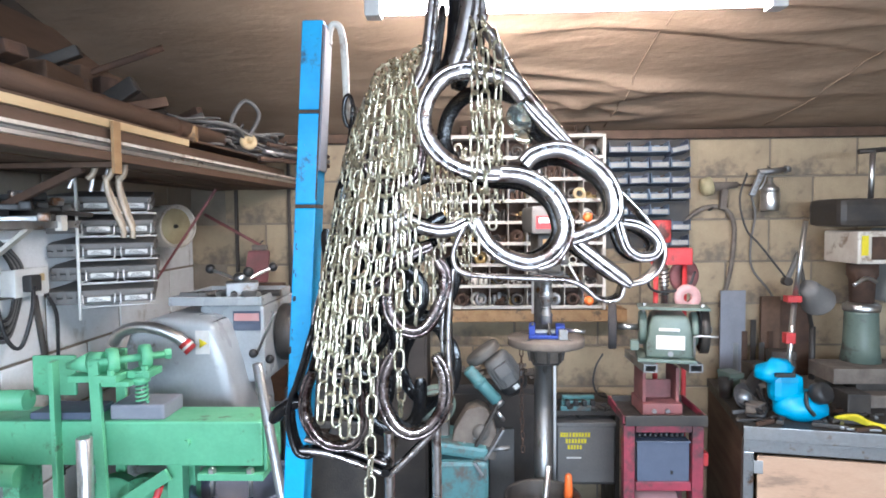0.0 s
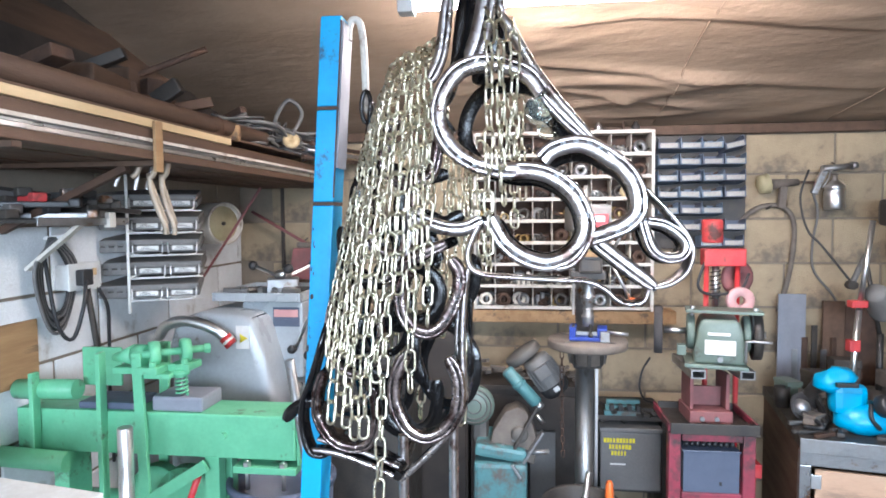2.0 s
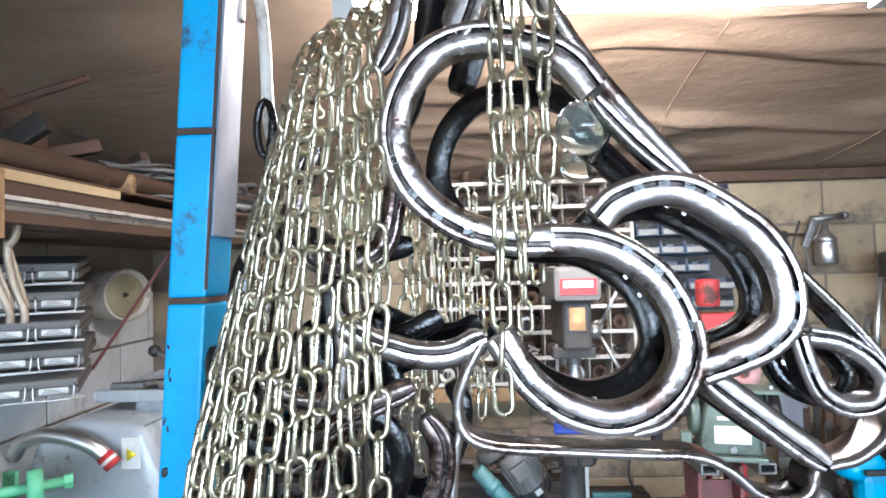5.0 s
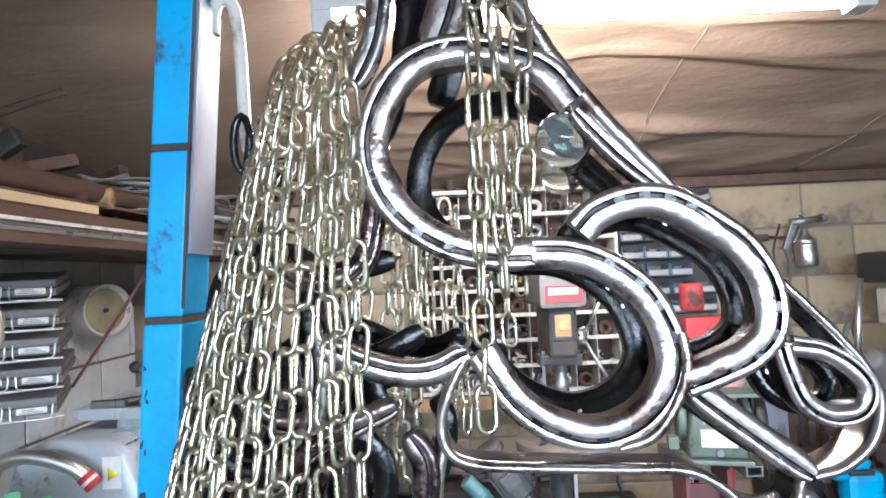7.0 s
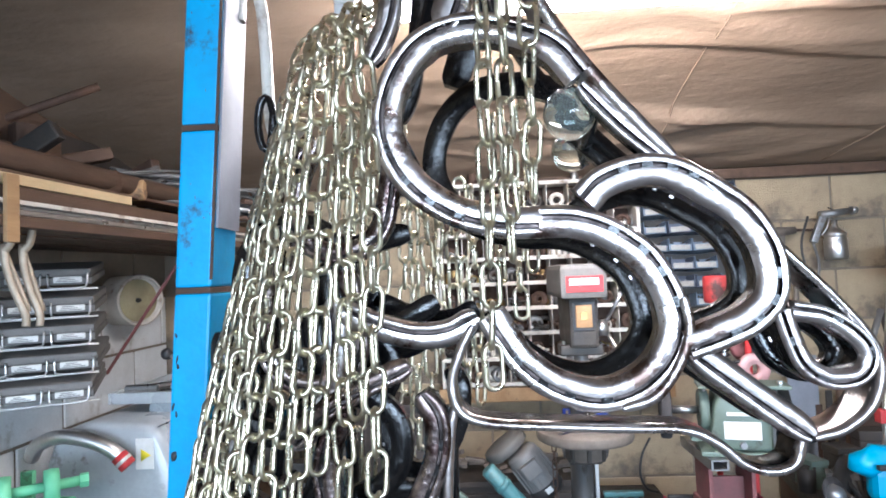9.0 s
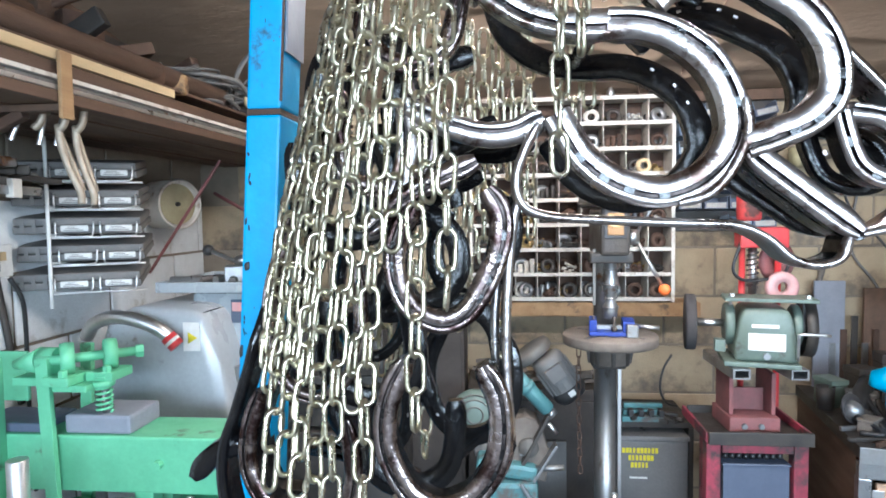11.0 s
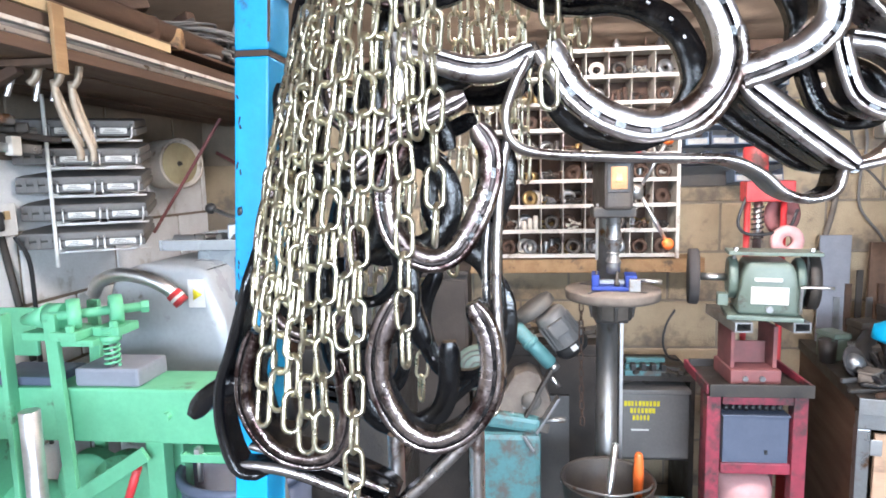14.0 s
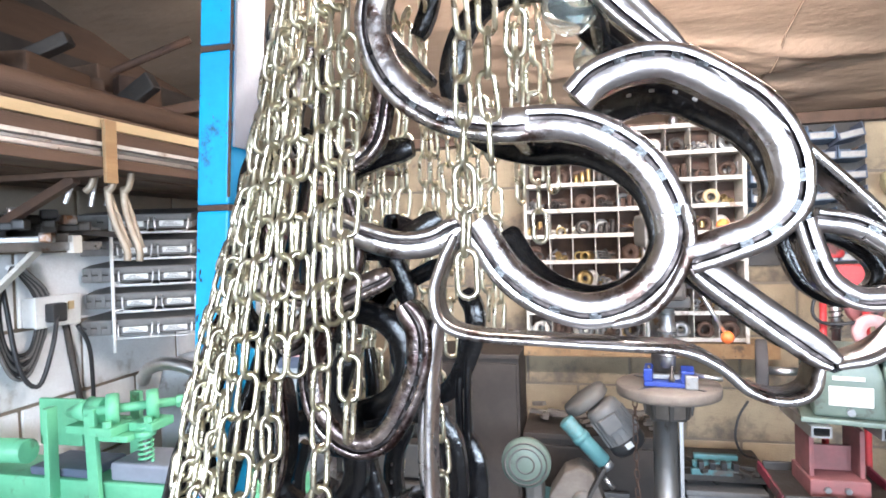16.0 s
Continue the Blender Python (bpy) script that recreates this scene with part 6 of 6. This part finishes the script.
def flat_case():
    c = thing("tool_case", (0, 0, 0), "flat dark grey plastic tool case with two pale latches", "tool case", "cases in the wire rack")
    part("lower_shell", box(0.0, 0.345, 0, 0.26, 0.0, 0.023, 0.005), M_CASE, c)
    part("upper_shell", box(0.002, 0.343, 0.002, 0.258, 0.024, 0.048, 0.007), M_CASE, c)
    for x in (0.118, 0.238):
        lt = part("latch", box(x + 0.008, x + 0.082, -0.010, -0.0005, 0.008, 0.026, 0.003), M_LABEL, c, "pale latch with a paper label")
        part("wire_loop", tube(smooth_path([(x - 0.006, -0.003, 0.036), (x - 0.004, -0.012, 0.0), (x + 0.008, -0.018, -0.006), (x + 0.04, -0.018, -0.007), (x + 0.080, -0.018, -0.006), (x + 0.094, -0.012, 0.0), (x + 0.096, -0.003, 0.036)], 4), 0.003, 6), M_BRIGHT, lt)
    for k in range(3):
        part("label_writing", box(0.134 + 0.006 * k, 0.188 - 0.012 * k, -0.0112, -0.0102, 0.011 + 0.005 * k, 0.013 + 0.005 * k), M_CASE, c)
        part("label_writing", box(0.254 + 0.004 * k, 0.312 - 0.010 * k, -0.0112, -0.0102, 0.011 + 0.005 * k, 0.013 + 0.005 * k), M_CASE, c)
    for x in (0.02, 0.05, 0.08):
        part("shell_rib", box(x, x + 0.012, -0.003, -0.0005, 0.004, 0.044, 0.001), M_CASE, c)
    part("side_label", box(-0.0025, -0.0005, 0.02, 0.06, 0.008, 0.038), M_WORN, c)
    return c


case0 = flat_case()
for r in range(5):
    m = pose(-1.375 + 0.004 * (r % 2), 1.975 + 0.006 * ((r * 3) % 4), 1.524 + 0.0845 * r, 7, 0, 25)
    if r == 0:
        case0.matrix_basis = m
    else:
        copy_thing(case0, m)
# ---- round drum and tools near the corner ----
drum = thing("drum_gauge", (-1.335, 2.74, 1.795), "old cream round drum with an open face on the wall", "drum", turn=-16)
fm = pose(0, 0, 0, 90, 0, 80)
part("shell", lathe([(0.092, -0.07), (0.100, -0.06), (0.100, 0.09), (0.094, 0.10), (0.088, 0.10), (0.086, 0.02), (0, 0.018)], fm, 36), M_CREAM, drum)
part("rim", add_lathe(B(), [(0.096, 0.095), (0.103, 0.10), (0.096, 0.107), (0.088, 0.10)], fm, 36, 0, True, True), M_CREAM, drum)
part("dial_face", lathe([(0.0845, 0.078), (0.0845, 0.082), (0, 0.082)], fm, 32), M_OCHRE, drum, "dull tan inner face")
part("hub", lathe([(0.010, 0.0825), (0.008, 0.094), (0, 0.095)], fm, 14), M_DARKIRON, drum)
part("wall_arm", bar((0.0, 0.0, 0), (-0.20, 0.10, 0.0), 0.03, 0.03, 0.004), M_DARKIRON, drum)
solo("wooden_stick", bar((-1.02, 2.60, 1.96), (-1.33, 2.60, 1.52), 0.012, 0.010, 0.003), M_DUSTYRED, "rust-brown stick leaning in front of the drum", "stick")
for x in (-1.14, -0.85):
    solo("wall_batten", box(x - 0.008, x + 0.008, BACK - 0.03, BACK - 0.009, 1.25, 2.21, 0.003), M_GRIME, "dark upright batten on the back wall", "batten", "wall battens")
sc = thing("red_shovel", (-0.99, BACK - 0.11, 1.62), "faded red hand shovel with a wooden handle hanging on a batten", "shovel")
bm = box(-0.062, 0.062, -0.012, 0.012, -0.13, 0.04, 0.010)
for v in bm.verts:
    v.co.x = v.co.x * (1.0 - 1.2 * max(0.0, v.co.z + 0.02)) + 0.12 * v.co.z
    v.co.y -= 0.9 * v.co.x * v.co.x * 4
part("blade", bm, M_DUSTYRED, sc)
part("collar", box(-0.035, 0.045, -0.016, 0.016, 0.0405, 0.07, 0.008), M_DUSTYBROWN, sc)
part("handle", rod((0.02, 0.0, 0.06), (-0.30, 0.03, 0.235), 0.008, 10), M_DUSTYRED, sc)
part("hook", rod((0.0, 0.0, 0.07), (0.0, 0.064, 0.09), 0.004, 6), M_DARKIRON, sc)
board = solo("dark_board", box(-1.10, -0.88, BACK - 0.03, BACK - 0.010, 0.75, 1.48, 0.003), M_BROWNWOOD, "dark board fixed to the back wall", "board")

# ---- shelf with hand tools, socket and cables on the whitewashed wall ----
ts = thing("tool_shelf", (-1.395, 1.45, 1.82), "narrow steel tool shelf on the whitewashed wall", "shelf")
part("plate", box(0, 0.24, 0, 0.38, -0.012, 0.0, 0.003), M_DARKIRON, ts)
part("front_rail", box(0.2405, 0.246, 0, 0.385, -0.020, 0.003, 0.002), M_BARE, ts)
part("bracket", box(0.236, 0.258, 0.275, 0.305, -0.028, 0.02, 0.003), M_CREAM, ts, "pale clip on the rail")
part("strut", bar((0.20, 0.22, -0.018), (0.01, 0.22, -0.16), 0.025, 0.012, 0.002), M_CREAM, ts)
tl_rng = random.Random(4)
for k in range(16):
    ln = tl_rng.uniform(0.10, 0.22)
    bm = box(-ln / 2, ln / 2, -0.009, 0.009, 0.0, 0.018, 0.004)
    add_box(bm, ln / 2, ln / 2 + 0.03, -0.02, 0.02, 0.0, 0.026, 0.006)
    mt = (M_DARKIRON, M_BARE, M_BLACKPL, M_RED if k in (3, 10) else M_DARKIRON)[k % 4]
    ob = solo("hand_tool", bm, mt, "worn hand tool lying on the narrow shelf", "hand tool", "tools on the wall shelf", at=(-1.27 + tl_rng.uniform(-0.06, 0.06), 1.47 + 0.021 * k, 1.8205 + 0.016 * (k % 5)), turn=tl_rng.uniform(-50, 50))
for k in range(3):
    solo("long_bar", bar((-1.36 + 0.03 * k, 1.40 + 0.05 * k, 1.92 - 0.02 * k), (-1.24 + 0.03 * k, 1.84 + 0.05 * k, 1.87 - 0.014 * k), 0.022, 0.016, 0.003), (M_DARKIRON, M_BARE, M_DARKIRON)[k], "long dark steel bar lying over the tools", "bar", "tools on the wall shelf")
so = thing("socket", (-1.392, 1.865, 1.622), "grubby white double power socket with a plug", "socket")
part("back_box", box(0, 0.045, -0.075, 0.075, -0.043, 0.043, 0.004), M_WHITEPL, so)
part("face_plate", box(0.0455, 0.053, -0.078, 0.078, -0.046, 0.046, 0.003), M_WHITEPL, so)
part("plug", box(0.0535, 0.085, -0.05, 0.0, -0.03, 0.025, 0.006), M_BLACKPL, so, "black plug")
part("switch", box(0.0535, 0.059, 0.03, 0.05, 0.0, 0.025, 0.002), M_PALEWOOD, so)
for k, pts in enumerate((((-1.34, 1.93, 1.57), (-1.33, 1.96, 1.50), (-1.35, 1.99, 1.38), (-1.37, 2.01, 1.20), (-1.37, 2.02, 0.9)), ((-1.31, 1.83, 1.61), (-1.30, 1.80, 1.52), (-1.32, 1.77, 1.42), (-1.34, 1.73, 1.48), (-1.36, 1.71, 1.70)))):
    solo("power_cable", tube(smooth_path(pts, 6), 0.0065, 8), M_BLACKPL, "black power cable hanging from the socket", "cable", "socket cables")
coil = thing("cable_coil", (-1.375, 1.755, 1.76), "dark cable coil hanging on the whitewashed wall", "cable coil")
for k in range(6):
    part("turn", tube(smooth_path([(0.01 * k * 0.5, 0.0, 0.0), (0.012 + 0.004 * k, -0.055 - 0.01 * k, -0.10), (0.015, -0.04, -0.23 - 0.012 * k), (0.015, 0.03, -0.24 - 0.012 * k), (0.012, 0.06 + 0.008 * k, -0.11), (0.01 * k * 0.5, 0.004, -0.001)], 6), 0.006, 7), M_CASE if k % 2 else M_BLACKPL, coil)
part("peg", rod((-0.02, 0, -0.004), (0.06, 0, 0.004), 0.007, 8), M_WHITEPL, coil)
solo("conduit_pipe", rod((-1.385, 2.00, 1.18), (-1.385, 1.93, 1.575), 0.010, 10), M_DARKIRON, "dark conduit running down from the socket", "conduit")

# ---- grey lathe ----
lt = thing("metal_lathe", (-0.885, 2.10, 0), "pale grey metal lathe with a rounded headstock guard", "lathe")
lt.scale.z = 1.031
part("cabinet", box(-0.24, 0.20, -0.10, 0.45, 0, 0.98, 0.012), M_LATHE, lt)
bm = B()
prof = [(-0.20, 1.00), (0.20, 1.00), (0.195, 1.10), (0.150, 1.28), (0.115, 1.405), (0.075, 1.432), (-0.10, 1.440), (-0.185, 1.41), (-0.215, 1.33)]
fr = [bm.verts.new((x, -0.14, z)) for x, z in prof]
bk = [bm.verts.new((x + 0.01, 0.22, z)) for x, z in prof]
bm.faces.new(fr), bm.faces.new(bk)
for k in range(len(prof)):
    bm.faces.new((fr[k], fr[(k + 1) % len(prof)], bk[(k + 1) % len(prof)], bk[k]))
bmesh.ops.bevel(bm, geom=bm.edges[:], offset=0.026, segments=4, affect="EDGES", profile=0.5)
for f in bm.faces:
    f.smooth = True
part("gear_guard", bm, M_LATHE, lt, "rounded grey gear guard")
part("warning_plate", box(0.045, 0.095, -0.1425, -0.1405, 1.315, 1.395, 0.001), M_LABEL, lt)
part("warning_mark", lathe([(0.018, 0), (0.018, 0.002), (0, 0.002)], pose(0.07, -0.143, 1.352, 90, 0, 0), 3), M_YELLOW, lt)
part("headstock", box(0.0, 0.240, 0.0, 0.40, 1.18, 1.46, 0.015), M_LATHE, lt)
bm = box(-0.10, 0.235, -0.02, 0.34, 1.462, 1.478, 0.006)
for a in ((-0.105, -0.095, -0.025, 0.345), (0.230, 0.240, -0.025, 0.345), (-0.095, 0.230, -0.025, -0.015), (-0.095, 0.230, 0.335, 0.345)):
    add_box(bm, *a, 1.462, 1.494, 0.003)
part("top_tray", bm, M_LATHE, lt)
part("speed_plate", box(0.125, 0.228, -0.0035, -0.0008, 1.37, 1.44, 0.001), M_BLUEGREY, lt)
part("speed_stripe", box(0.13, 0.223, -0.006, -0.0038, 1.405, 1.432), M_PINK, lt)
part("speed_stripe", box(0.13, 0.223, -0.006, -0.0038, 1.376, 1.396), M_BLUEGREY, lt)
part("chuck", lathe([(0.10, 0), (0.11, 0.01), (0.11, 0.09), (0.05, 0.10)], pose(0.242, 0.20, 1.33, 0, 90, 0), 28), M_DARKIRON, lt)
for k in range(3):
    part("bed_rail", box(0.302, 0.60, 0.02 + 0.14 * k, 0.08 + 0.14 * k, 1.05 + 0.03 * (k % 2), 1.15 + 0.02 * k, 0.006), M_DARKIRON, lt)
part("tailstock", box(0.45, 0.58, 0.10, 0.34, 1.18, 1.40, 0.03), M_DARKIRON, lt)
for k, (x, z) in enumerate(((0.21, 1.29), (0.27, 1.27), (0.23, 1.16), (0.255, 1.13))):
    lv = part("lever", rod((x, -0.01, z), (x + 0.01, -0.06, z + 0.01), 0.010, 10), M_DARKIRON, lt)
    bm = B()
    bmesh_ball(bm, x + 0.01, -0.065, z + 0.01, 0.016, 0, 14)
    part("knob", bm, M_BLACKPL if k < 2 else M_BRIGHT, lv)
part("feed_lever", tube(smooth_path([(0.22, -0.02, 1.30), (0.26, -0.06, 1.36), (0.31, -0.08, 1.45)], 5), 0.006, 8), M_BRIGHT, lt)
part("bench_pedestal", box(0.30, 0.62, 0.0, 0.42, 0, 1.04, 0.01), M_DARKIRON, lt)
part("exhaust_handle", tube(smooth_path([(-0.23, -0.165, 1.36), (-0.19, -0.19, 1.398), (-0.126, -0.20, 1.419), (-0.06, -0.20, 1.412), (0.0, -0.195, 1.388), (0.032, -0.19, 1.362)], 7), 0.019, 14), M_BRIGHT, lt, "curved chrome handle")
part("handle_tip", rod((0.028, -0.191, 1.366), (0.052, -0.187, 1.338), 0.0215, 14), M_RED, lt, "red tip with white band")
part("tip_band", rod((0.037, -0.1895, 1.3555), (0.043, -0.1885, 1.3485), 0.0222, 14), M_LABEL, lt)
TT = 1.4785 * 1.031 + 0.0005
tp = thing("tool_post", (-0.775, 2.24, TT), "small lathe tool post with black ball levers in the tray", "tool post", turn=20)
part("block", box(-0.06, 0.06, -0.05, 0.05, 0, 0.055, 0.005), M_BARE, tp)
part("stud", lathe([(0.03, 0.0555), (0.032, 0.08), (0.02, 0.088), (0.0, 0.09)], None, 14), M_BRIGHT, tp)
for a in (30, 150, 280):
    d = (math.cos(radians(a)), math.sin(radians(a)))
    lv = part("lever", rod((0.03 * d[0], 0.03 * d[1], 0.065), (0.13 * d[0], 0.13 * d[1], 0.10), 0.007, 8), M_BRIGHT, tp)
    bm = B()
    bmesh_ball(bm, 0.138 * d[0], 0.138 * d[1], 0.103, 0.019, 0, 14)
    part("knob", bm, M_BLACKPL, lv)
for k in range(6):
    solo("tool_bit", rod((-0.045, 0, 0.013), (0.05, 0.01, 0.013), 0.013, 8), (M_BRIGHT, M_DARKIRON)[k % 2], "loose lathe tool bit lying in the tray", "tool bit", "bits in the tray", at=(-0.935 + 0.055 * k, 2.15 + 0.03 * (k % 3), TT), turn=35 * k)

# ---- green machine ----
gm = thing("pipe_bender", (-0.87, 1.66, 0), "green painted steel bending machine with a long beam and a spring", "bending machine")
BZ1 = 1.245
part("beam", box(-0.50, 0.385, -0.07, 0.07, 1.115, BZ1, 0.006), M_GREEN, gm)
part("end_plate", box(0.386, 0.396, -0.065, 0.065, 1.10, 1.25, 0.003), M_GREEN, gm)
part("warning_mark", box(0.3965, 0.398, -0.05, 0.0, 1.13, 1.18), M_YELLOW, gm)
part("beam_pad", box(-0.062, 0.098, -0.06, 0.06, BZ1 + 0.0005, BZ1 + 0.045, 0.008), M_PADGREY, gm, "grey sliding block")
part("beam_pad", box(-0.30, -0.12, -0.06, 0.06, BZ1 + 0.0005, BZ1 + 0.022, 0.005), M_BLUEGREY, gm)
for x0, x1, yb in ((-0.070, -0.088, -0.085), (-0.205, -0.205, -0.085), (-0.125, -0.105, 0.085)):
    part("upright_plate", bar((x0, yb, 0.92), (x1, yb, 1.425), 0.030, 0.014, 0.002, 90), M_GREEN, gm)
part("upright_plate", bar((-0.42, -0.09, 1.10), (-0.42, -0.09, 1.36), 0.030, 0.014, 0.002, 90), M_GREEN, gm)
part("pivot_cone", rod((-0.185, -0.05, 1.402), (-0.115, -0.05, 1.412), 0.010, 20, 0.032), M_GREEN, gm)
part("pivot_block", box(-0.175, -0.075, -0.075, 0.03, 1.358, 1.378, 0.004), M_GREEN, gm)
part("pivot_sleeve", rod((-0.114, -0.05, 1.412), (-0.075, -0.05, 1.412), 0.031, 20), M_GREEN, gm)
part("back_plate", box(-0.33, -0.20, 0.0, 0.012, 1.30, 1.42, 0.003), M_GREEN, gm)
part("head_plate", box(-0.07, 0.012, -0.085, 0.045, 1.348, 1.364, 0.004), M_GREEN, gm)
for x, y in ((-0.052, -0.055), (0.018, -0.005)):
    bm = add_lathe(B(), [(0.017, -0.014), (0.036, -0.014), (0.038, 0), (0.036, 0.014), (0.017, 0.014)], pose(x, y, 1.418, 0, 90, 40), 24, 0, True, True)
    add_box(bm, x - 0.030, x + 0.036, y - 0.048, y + 0.030, 1.3645, 1.386, 0.004)
    part("bearing", bm, M_GREEN, gm)
    part("bolt_head", cyl(0.010, 1.3865, 1.400, pose(x + 0.018, y - 0.038, 0), 6), M_GREEN, gm)
    part("bolt_head", cyl(0.010, 1.3865, 1.400, pose(x - 0.018, y + 0.02, 0), 6), M_GREEN, gm)
part("pivot_shaft", rod((-0.10, -0.09, 1.418), (0.060, 0.028, 1.418), 0.011, 14), M_GREEN, gm)
part("shaft_nut", rod((0.060, 0.028, 1.418), (0.074, 0.038, 1.418), 0.016, 6), M_GREEN, gm)
part("spring_cap", lathe([(0.022, 1.352), (0.024, 1.357), (0.024, 1.366)], pose(0.024, -0.04, 0), 18), M_GREEN, gm)
part("spring", tube([(0.024 + 0.016 * math.cos(0.55 * k), -0.04 + 0.016 * math.sin(0.55 * k), BZ1 + 0.047 + 0.00104 * k) for k in range(96)], 0.0032, 7), M_GREEN, gm)
part("spring_rod", rod((0.024, -0.04, BZ1 + 0.046), (0.024, -0.04, 1.352), 0.006, 10), M_BARE, gm)
part("brace", bar((-0.10, -0.09, 0.96), (0.12, -0.09, 1.10), 0.035, 0.012, 0.002, 90), M_GREEN, gm)
part("leg", box(0.10, 0.145, -0.06, -0.02, 0, 1.114, 0.003), M_GREEN, gm)
part("leg", box(0.10, 0.145, 0.02, 0.06, 0, 1.114, 0.003), M_GREEN, gm)
part("leg", box(-0.40, -0.35, -0.05, 0.05, 0, 1.114, 0.003), M_GREEN, gm)
part("clamp_plate", box(0.20, 0.39, -0.085, 0.06, 1.078, 1.098, 0.003), M_GREEN, gm)
for x in (0.24, 0.35):
    part("bolt", add_cyl(cyl(0.006, 1.03, 1.114, pose(x, -0.075, 0), 10), 0.012, 1.0985, 1.110, pose(x, -0.075, 0), 6), M_BRIGHT, gm)
part("stop_bolt", rod((0.17, -0.085, 1.185), (0.17, -0.07, 1.185), 0.010, 6), M_GREEN, gm)
for x, z, r in ((-0.10, 0.965, 0.085), (0.0, 0.955, 0.095)):
    part("pulley", lathe([(r, -0.018), (r - 0.015, 0), (r, 0.018), (r - 0.03, 0.016), (0.02, 0.02), (0.0, 0.02)], pose(x, 0.02, z, 90, 0, 0), 32), M_GREEN, gm)
part("roller", rod((-0.55, -0.11, 1.11), (-0.30, -0.11, 1.10), 0.030, 18), M_GREEN, gm)
part("roller", rod((-0.50, -0.06, 1.30), (-0.30, -0.06, 1.305), 0.030, 18), M_GREEN, gm)
part("motor", rod((-0.45, 0.06, 0.85), (-0.20, 0.06, 0.85), 0.085, 26, None, 0.01), M_GREEN, gm)
part("red_lever", rod((0.02, -0.06, 0.90), (0.09, -0.08, 1.06), 0.010, 10), M_RED, gm)
part("cross_leg", box(-0.40, 0.14, -0.04, 0.04, 0.70, 0.75, 0.003), M_GREEN, gm)
solo("round_bar", rod((-0.89, 1.41, 0), (-0.885, 1.41, 1.265), 0.0195, 22, None, 0.002), M_BRIGHT, "bright round steel bar standing upright on the floor", "bar")
solo("leaning_bar", rod((-0.235, 1.50, 0.01), (-0.462, 1.50, 1.435), 0.0135, 18, None, 0.001), M_BARE, "grey steel bar leaning beside the sculpture", "bar")
bt = thing("side_table", (-0.98, 1.02, 0), "low bench with a pale worn board top", "table")
part("top", box(-0.40, 0.30, -0.16, 0.07, 1.245, 1.27, 0.003, pose(0, 0, 0, 0, 0, -9)), M_LABEL, bt)
for x in (-0.36, 0.20):
    part("leg", box(x, x + 0.04, -0.05, 0.03, 0, 1.20, 0.003), M_WOOD, bt)
part("rail", box(-0.36, 0.24, -0.05, 0.03, 1.2005, 1.244, 0.002), M_WOOD, bt)
solo("rust_panel", box(-1.395, -1.385, 1.2, 1.7, 1.30, 1.50), M_WOOD, "stained ochre board against the whitewashed wall", "board")
dark_bin = thing("dark_bin", (-0.58, 1.72, 0.5), "blue-grey plastic bin beneath the beam", "bin")
part("shell", lathe([(0.14, 0), (0.158, 0.495), (0.150, 0.495), (0.135, 0.01), (0, 0.01)], None, 28), M_BLUEGREY, dark_bin)
part("rim", add_lathe(B(), [(0.149, 0.4955), (0.166, 0.4955), (0.168, 0.512), (0.160, 0.52), (0.149, 0.515)], None, 28, 0, True, True), M_BLUEGREY, dark_bin)
solo("bin_block", box(-0.18, 0.18, -0.16, 0.16, 0, 0.498, 0.005), M_DARKIRON, "dark block that carries the bin", "block", at=(-0.58, 1.72, 0))

# ---- blocks of the walls ----
def block_mesh(name, w, h, d, mat_):
    bm = box(-w / 2, w / 2, -d, 0.002, -h / 2, h / 2, 0.006)
    return mesh_of(name, bm, mat_)


def lay_blocks(parent, length, place, mat_, top=2.26, phase=0.0, start=0):
    full = block_mesh("block", 0.439, 0.214, 0.007, mat_)
    cuts = {}
    row, z = start, 0.005 + 0.225 * start
    while z < top - 0.02:
        h = min(0.214, top - z)
        s = -0.225 * (row % 2) + phase
        while s < length:
            a, b = max(0, s) + 0.005, min(length, s + 0.45) - 0.005
            if b - a > 0.03:
                key = (round(b - a, 3), round(h, 3))
                if key == (0.44, 0.214):
                    me = full
                else:
                    if key not in cuts:
                        cuts[key] = block_mesh("block", b - a, h, 0.007, mat_)
                    me = cuts[key]
                ob = new("block", me)
                ob.parent = parent
                ob.matrix_basis = place((a + b) / 2, z + h / 2)
            s += 0.45
        row, z = row + 1, z + 0.225


lay_blocks(wall_back, RIGHT - LEFT, lambda s, z: pose(LEFT + s, BACK, z), M_BLOCK, 2.22, 0.19)
lay_blocks(wall_left, BACK - 0.2, lambda s, z: pose(LEFT, 0.2 + s, z, 0, 0, 90), M_WHITEWALL, 1.795)
# top courses in the dark mortar colour: shade around the shelf, put in as colour
lay_blocks(wall_left, BACK - 0.2, lambda s, z: pose(LEFT, 0.2 + s, z, 0, 0, 90), M_MORTAR_SHADE, 2.6, 0.0, 8)
